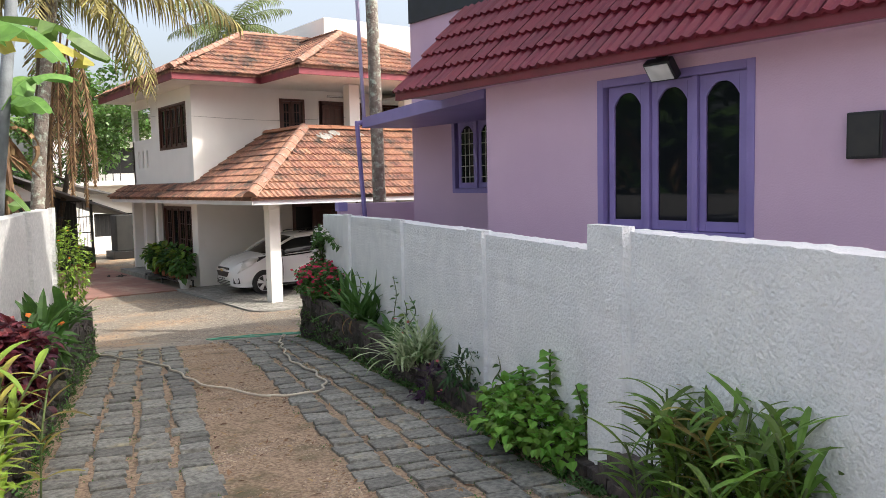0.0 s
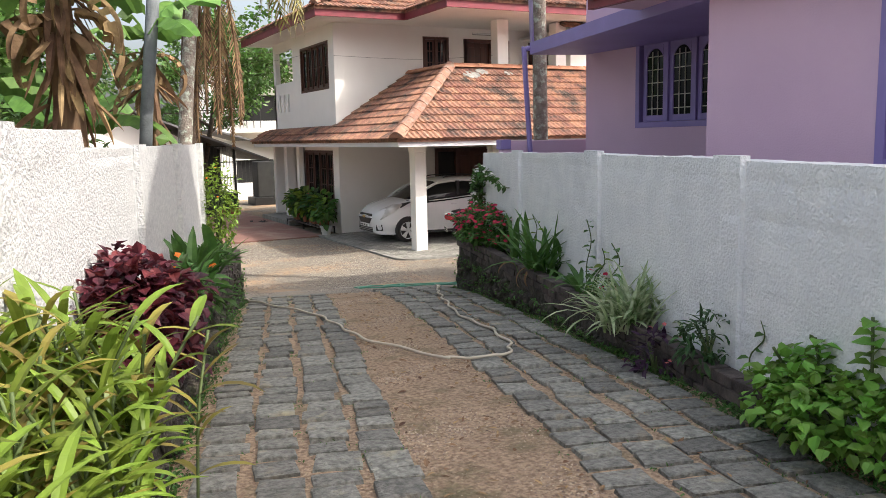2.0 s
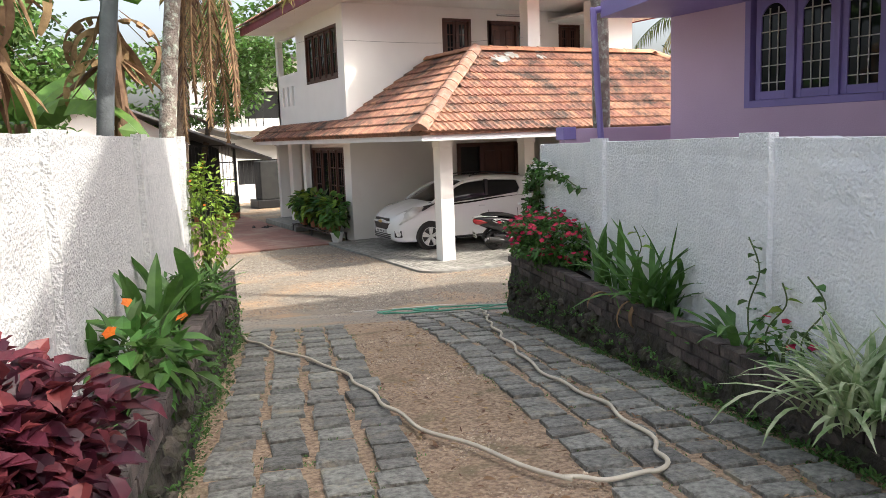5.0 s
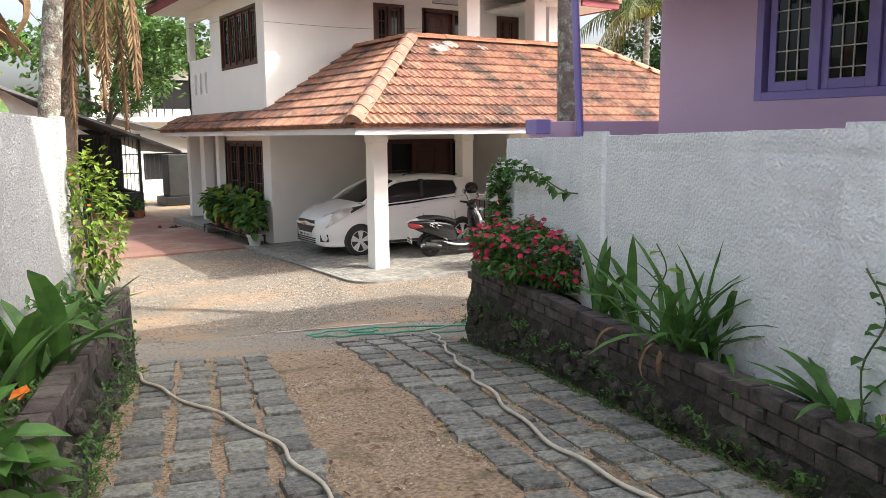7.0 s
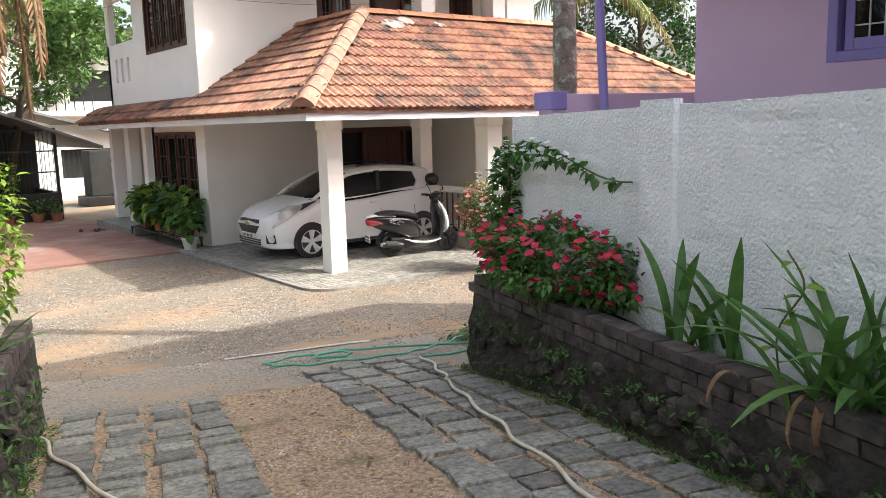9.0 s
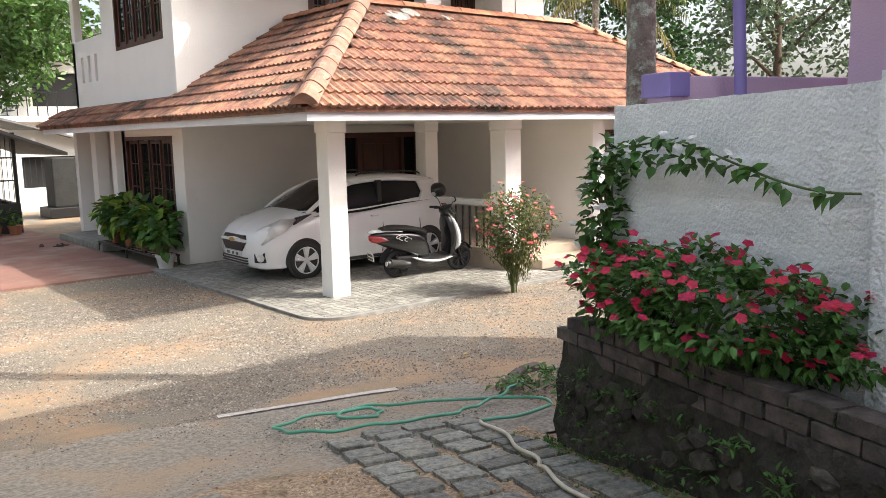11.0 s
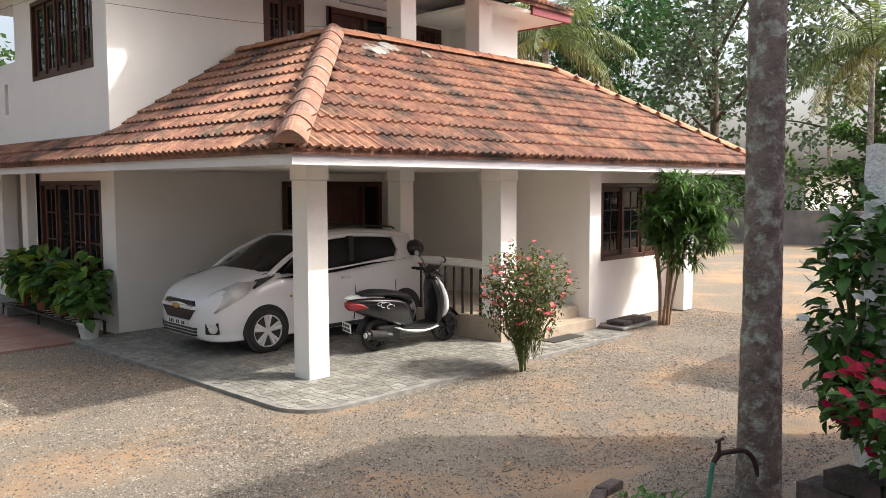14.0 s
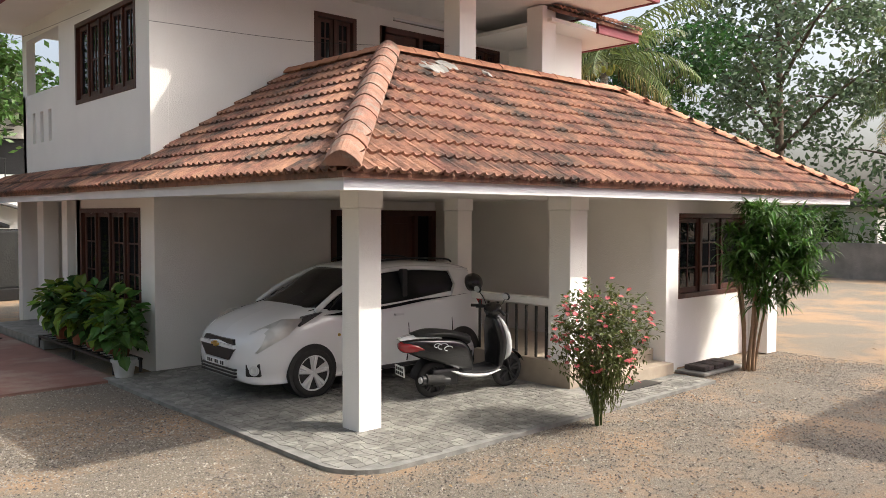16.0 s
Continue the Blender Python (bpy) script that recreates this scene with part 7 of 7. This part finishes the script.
# ---- broken-tile paving of the carport and loose gravel ----
def crazy_paving():
    floor = bpy.data.objects["carport_floor"]
    rng = random.Random(55)
    x0, y0, c, nx, ny = 7.2, 16.7, 0.105, 54, 51
    g = [[Vector((x0 + i * c + rng.uniform(-0.038, 0.038), y0 + j * c + rng.uniform(-0.038, 0.038), 0.031)) for i in range(nx + 1)] for j in range(ny + 1)]
    jv, jf = [], []
    for j in range(ny):
        for i in range(nx):
            q = [g[j][i], g[j][i + 1], g[j + 1][i + 1], g[j + 1][i]]
            mid = sum(q, Vector()) / 4
            if ((mid.x - 7.62) ** 2 + (mid.y - 17.12) ** 2 > 0.16 and mid.x < 7.62 and mid.y < 17.12) or (mid.x > 11.0 and mid.y > 17.15):
                continue
            tris = [q] if rng.random() < 0.6 else [[q[0], q[1], q[2]], [q[0], q[2], q[3]]]
            for t in tris:
                m2 = sum(t, Vector()) / len(t)
                k = len(jv)
                n = len(t)
                jv += [m2 + (p - m2) * 0.88 + Vector((0, 0, 0.004)) for p in t] + [m2 + (p - m2) * 0.9 for p in t]
                jf += [tuple(k + a for a in range(n))] + [(k + a, k + n + a, k + n + (a + 1) % n, k + (a + 1) % n) for a in range(n)]
    mat = material("broken_marble_tile", (0.27, 0.262, 0.235), (0.175, 0.168, 0.15), 5, 0.5, vary=0.3, random_by="island")
    tagged(data_ob("paving_piece", jv, jf, mat, floor), kind="stuff")


crazy_paving()


def pebbles(name, n, seed, spot, size, mat, label):
    rng = random.Random(seed)
    jv, jf = [], []
    octa = [(1, 0, 0), (0, 1, 0), (-1, 0, 0), (0, -1, 0), (0, 0, 1)]
    fc = [(0, 1, 4), (1, 2, 4), (2, 3, 4), (3, 0, 4)]
    while n > 0:
        p = spot(rng)
        if p is None:
            continue
        n -= 1
        r = size * rng.uniform(0.5, 1.5)
        a = rng.uniform(0, 6.28)
        k = len(jv)
        for x, y, z in octa:
            x, y = x * rng.uniform(0.6, 1.3), y * rng.uniform(0.6, 1.3)
            jv.append((p[0] + r * (x * math.cos(a) - y * math.sin(a)), p[1] + r * (x * math.sin(a) + y * math.cos(a)), p[2] + r * z * rng.uniform(0.4, 0.9)))
        jf += [tuple(k + i for i in f) for f in fc]
    tagged(data_ob(name, jv, jf, mat), label, "gravel", kind="stuff")


def yard_spot(rng):
    x, y = rng.uniform(-0.5, 16.0), rng.uniform(12.6, 22.0)
    s_, w_ = sw(x, y)
    if s_ < 13.3 or (x > 7.1 and y > 16.8 and x < 13) or (x > 13 and y > 17.2) or rng.random() > 0.62 + 0.9 * noise.noise((x * 0.45, y * 0.45, 2.0)):
        return None
    return x, y, ground_z(x, y) - 0.008


def strip_spot(rng):
    s_, w_ = rng.uniform(1.5, 13.3), rng.choice((rng.uniform(1.2, 1.92), rng.uniform(1.2, 1.92), rng.uniform(0.0, 3.1)))
    x, y = drive_xy(s_, w_)
    return x, y, ground_z(x, y) + 0.008


M_PEB = material("grey_pebble", (0.30, 0.265, 0.225), (0.16, 0.14, 0.12), 9, 0.9, vary=0.6, random_by="island")
M_PEB2 = material("sandy_pebble", (0.42, 0.33, 0.25), (0.27, 0.20, 0.145), 9, 0.9, vary=0.45, random_by="island")
pebbles("gravel", 140000, 71, yard_spot, 0.0098, M_PEB, "loose grey gravel on the yard")
pebbles("loose_grit", 26000, 72, strip_spot, 0.0085, M_PEB2, "sandy grit between the stone tracks")


def weeds(name, n, seed, spot, label, mat, ln=0.07):
    rng = random.Random(seed)
    L = Leaves()
    for i in range(n):
        p = spot(rng)
        for k in range(rng.randint(3, 7)):
            q = (p[0] + rng.gauss(0, 0.025), p[1] + rng.gauss(0, 0.025), p[2])
            L.broad(q, (rng.uniform(-1, 1), rng.uniform(-1, 1), rng.uniform(0.2, 1.2)), ln * rng.uniform(0.5, 1.2), ln * 0.4, rng)
    tagged(data_ob(name, L.v, L.f, mat), label, "weeds", kind="stuff")


def foot_spot(rng):
    side = rng.random() < 0.6
    s_ = rng.uniform(2.5, 13.1)
    w_ = (PW - 0.02 - abs(rng.gauss(0, 0.09))) if side else (0.03 + abs(rng.gauss(0, 0.05)))
    x, y = drive_xy(s_, w_)
    return x, y, ground_z(x, y) + 0.01


def face_spot(rng):
    side = rng.random() < 0.6
    s_ = rng.uniform(2.5, 13.0)
    x, y = drive_xy(s_, PW - 0.07 if side else 0.06)
    return x, y, ground_z(x, y) + rng.uniform(0.02, max(0.05, (plant_top(s_, side) - fall(s_) - 0.25)))


weeds("moss_and_weeds", 1300, 73, foot_spot, "moss and small weeds at the foot of the planters", L_GREEN, 0.035)
def joint_spot(rng):
    s_, w_ = rng.uniform(2.5, 13.4), rng.choice((rng.uniform(0.1, 1.2), rng.uniform(1.9, 3.05), rng.uniform(2.7, 3.08)))
    x, y = drive_xy(s_, w_)
    return x, y, ground_z(x, y) + 0.014


weeds("joint_moss", 1500, 76, joint_spot, "tiny moss and weeds in the joints between the setts", L_GREEN, 0.022)
weeds("wall_weeds", 620, 74, face_spot, "small ferns and weeds growing from the rubble", L_GREEN, 0.045)
weeds("bed_weeds", 500, 75, lambda r: in_bed(r.uniform(1.0, 12.8), r.choice((r.uniform(-0.42, -0.12), r.uniform(3.12, 3.3)))), "low green seedlings in the planting beds", L_GREEN, 0.06)


def litter_spot(rng):
    if rng.random() < 0.45:
        s_, w_ = rng.uniform(2.0, 13.4), rng.choice((rng.uniform(1.15, 1.95), rng.uniform(2.2, 3.08)))
        x, y = drive_xy(s_, w_)
        return x, y, ground_z(x, y) + 0.02
    x, y = rng.uniform(7.0, 24.0), rng.uniform(12.2, 16.4)
    return x, y, 0.004


def litter(n, seed):
    """Small curled dry leaves and straw lying flat."""
    rng = random.Random(seed)
    L = Leaves()
    for i in range(n):
        p = litter_spot(rng)
        a = rng.uniform(0, 6.28)
        L.broad(p, (math.cos(a), math.sin(a), rng.uniform(0.0, 0.25)), rng.uniform(0.02, 0.075), rng.uniform(0.006, 0.03), rng, curl=rng.uniform(-0.2, 0.3))
    tagged(data_ob("dry_leaf_litter", L.v, L.f, M_DRYLEAF), "dry brown leaf litter scattered on the ground", "leaf litter", kind="stuff")


litter(2600, 78)


# ---- bricks along the planters and stone setts of the drive, made with the last pieces ----
def unit_block(name, mat, bev, seed, n=1, rough=0.025):
    out = []
    for q in range(n):
        rng = random.Random(seed + q)
        bm = box_bm(-0.5, 0.5, -0.5, 0.5, -0.5, 0.5)
        for v in bm.verts:
            if v.co.z > 0:
                v.co.x *= 1 - bev * rng.uniform(0.6, 1.4)
                v.co.y *= 1 - bev * rng.uniform(0.6, 1.4)
            v.co += Vector((rng.uniform(-1, 1), rng.uniform(-1, 1), rng.uniform(-0.5, 0.5))) * rough
        bmesh.ops.bevel(bm, geom=[e for e in bm.edges if all(v.co.z > 0 for v in e.verts)], offset=0.06, segments=1, affect="EDGES")
        me = bpy.data.meshes.new(name)
        bm.to_mesh(me)
        bm.free()
        me.materials.append(mat)
        out.append(me)
    return out


BRICKS = unit_block("brick", M_BRICK, 0.02, 200, 5)
SETTS = unit_block("sett", M_STONE, 0.06, 300, 12, 0.07)
DA = math.atan2(DRIVE.y, DRIVE.x)
rng = random.Random(9)
for pl, w, sgn, s0, s1, courses in ((planter_r, PW, 1, 1.0, 13.0, 3), (planter_l, 0.0, -1, 1.0, 13.3, 2)):
    for c in range(courses):
        s = s0 + (0.11 if c % 2 else 0)
        while s < s1 - 0.1:
            ln = 0.225
            x, y = drive_xy(s + ln / 2, w + sgn * (0.055 + rng.uniform(-0.006, 0.006)))
            z = plant_top(s + ln / 2, sgn > 0) - 0.035 - c * 0.075
            slope = math.atan2(plant_top(s + 0.2, sgn > 0) - plant_top(s, sgn > 0), 0.2) if not (sgn > 0 and 3.7 < s < 4.1) else 0.0
            m = Matrix.Translation((x, y, z)) @ Matrix.Rotation(DA + rng.uniform(-0.02, 0.02), 4, "Z") @ Matrix.Rotation(-slope, 4, "Y") @ Matrix.Diagonal((ln - 0.012, 0.13, 0.066, 1))
            PIECES.append(("brick", rng.choice(BRICKS), m, pl))
            s += ln
RUBBLE = []
for q in range(6):
    bm = bmesh.new()
    bmesh.ops.create_icosphere(bm, subdivisions=1, radius=0.5)
    r2 = random.Random(400 + q)
    for v in bm.verts:
        v.co *= r2.uniform(0.75, 1.15)
    me = bpy.data.meshes.new("stone")
    bm.to_mesh(me)
    bm.free()
    me.materials.append(M_RUBBLEP)
    RUBBLE.append(me)
for pl, w, sgn in ((planter_r, PW, 1), (planter_l, 0.0, -1)):
    for k in range(190):
        s = rng.uniform(3.0, 13.0)
        x, y = drive_xy(s, w - sgn * rng.uniform(0.0, 0.03))
        z0, z1 = fall(s) + 0.03, plant_top(s, sgn > 0) - (0.27 if sgn > 0 else 0.2)
        if z1 <= z0:
            continue
        m = Matrix.Translation((x, y, rng.uniform(z0, z1))) @ Matrix.Rotation(DA + rng.uniform(-0.15, 0.15), 4, "Z") @ Matrix.Rotation(rng.uniform(-0.4, 0.4), 4, "Y") @ Matrix.Diagonal((rng.uniform(0.10, 0.22), 0.10, rng.uniform(0.075, 0.15), 1))
        PIECES.append(("stone", rng.choice(RUBBLE), m, pl))
EDG = empty("bed_edging", (7.55, 12.75, 0.0), "low curved brick edging round a weedy patch", "edging")
for k in range(9):
    a = radians(95 + k * 17)
    m = Matrix.Translation((math.cos(a) * 0.8, math.sin(a) * 0.8, 0.02)) @ Matrix.Rotation(a + 1.57 + rng.uniform(-0.1, 0.1), 4, "Z") @ Matrix.Diagonal((0.22, 0.1, 0.13, 1))
    PIECES.append(("brick", rng.choice(BRICKS), m, EDG))
bed = bpy.data.objects["drive_bed"]
jv, jf = [], []
for a, b, cols in ((0.14, 1.20, 4), (1.92, 3.0, 4)):
    cw = (b - a) / cols
    for c in range(cols):
        s = -3.0 + rng.uniform(0, 0.2)
        while s < (13.1 if a < 1 else 13.75) + 0.3 * rng.random():
            ln = rng.uniform(0.15, 0.28)
            ww = cw * rng.uniform(0.74, 0.93)
            x, y = drive_xy(s + ln / 2, a + cw * (c + 0.5) + rng.uniform(-0.022, 0.022))
            slope = math.atan2(fall(s + 0.5) - fall(s), 0.5)
            m = Matrix.Translation((x, y, ground_z(x, y) - 0.006 + rng.uniform(-0.008, 0.008))) @ Matrix.Rotation(DA + rng.uniform(-0.045, 0.045), 4, "Z") @ Matrix.Rotation(-slope + rng.uniform(-0.014, 0.014), 4, "Y") @ Matrix.Rotation(rng.uniform(-0.018, 0.018), 4, "X") @ Matrix.Diagonal((ln - rng.uniform(0.018, 0.05), ww, 0.085, 1))
            me = rng.choice(SETTS)
            if 3.4 < s < 12.6:
                PIECES.append(("sett", me, m, bed))
            else:
                k = len(jv)
                jv += [m @ v.co for v in me.vertices]
                jf += [tuple(k + i for i in p.vertices) for p in me.polygons]
            s += ln
tagged(data_ob("sett_field", jv, jf, M_STONEJ, bed), kind="stuff")


# ---- small pieces, last ----
def make_pieces():
    for name, me, m, parent in PIECES:
        ob = new(name, me)
        ob.parent = parent
        ob.matrix_local = m


make_pieces()
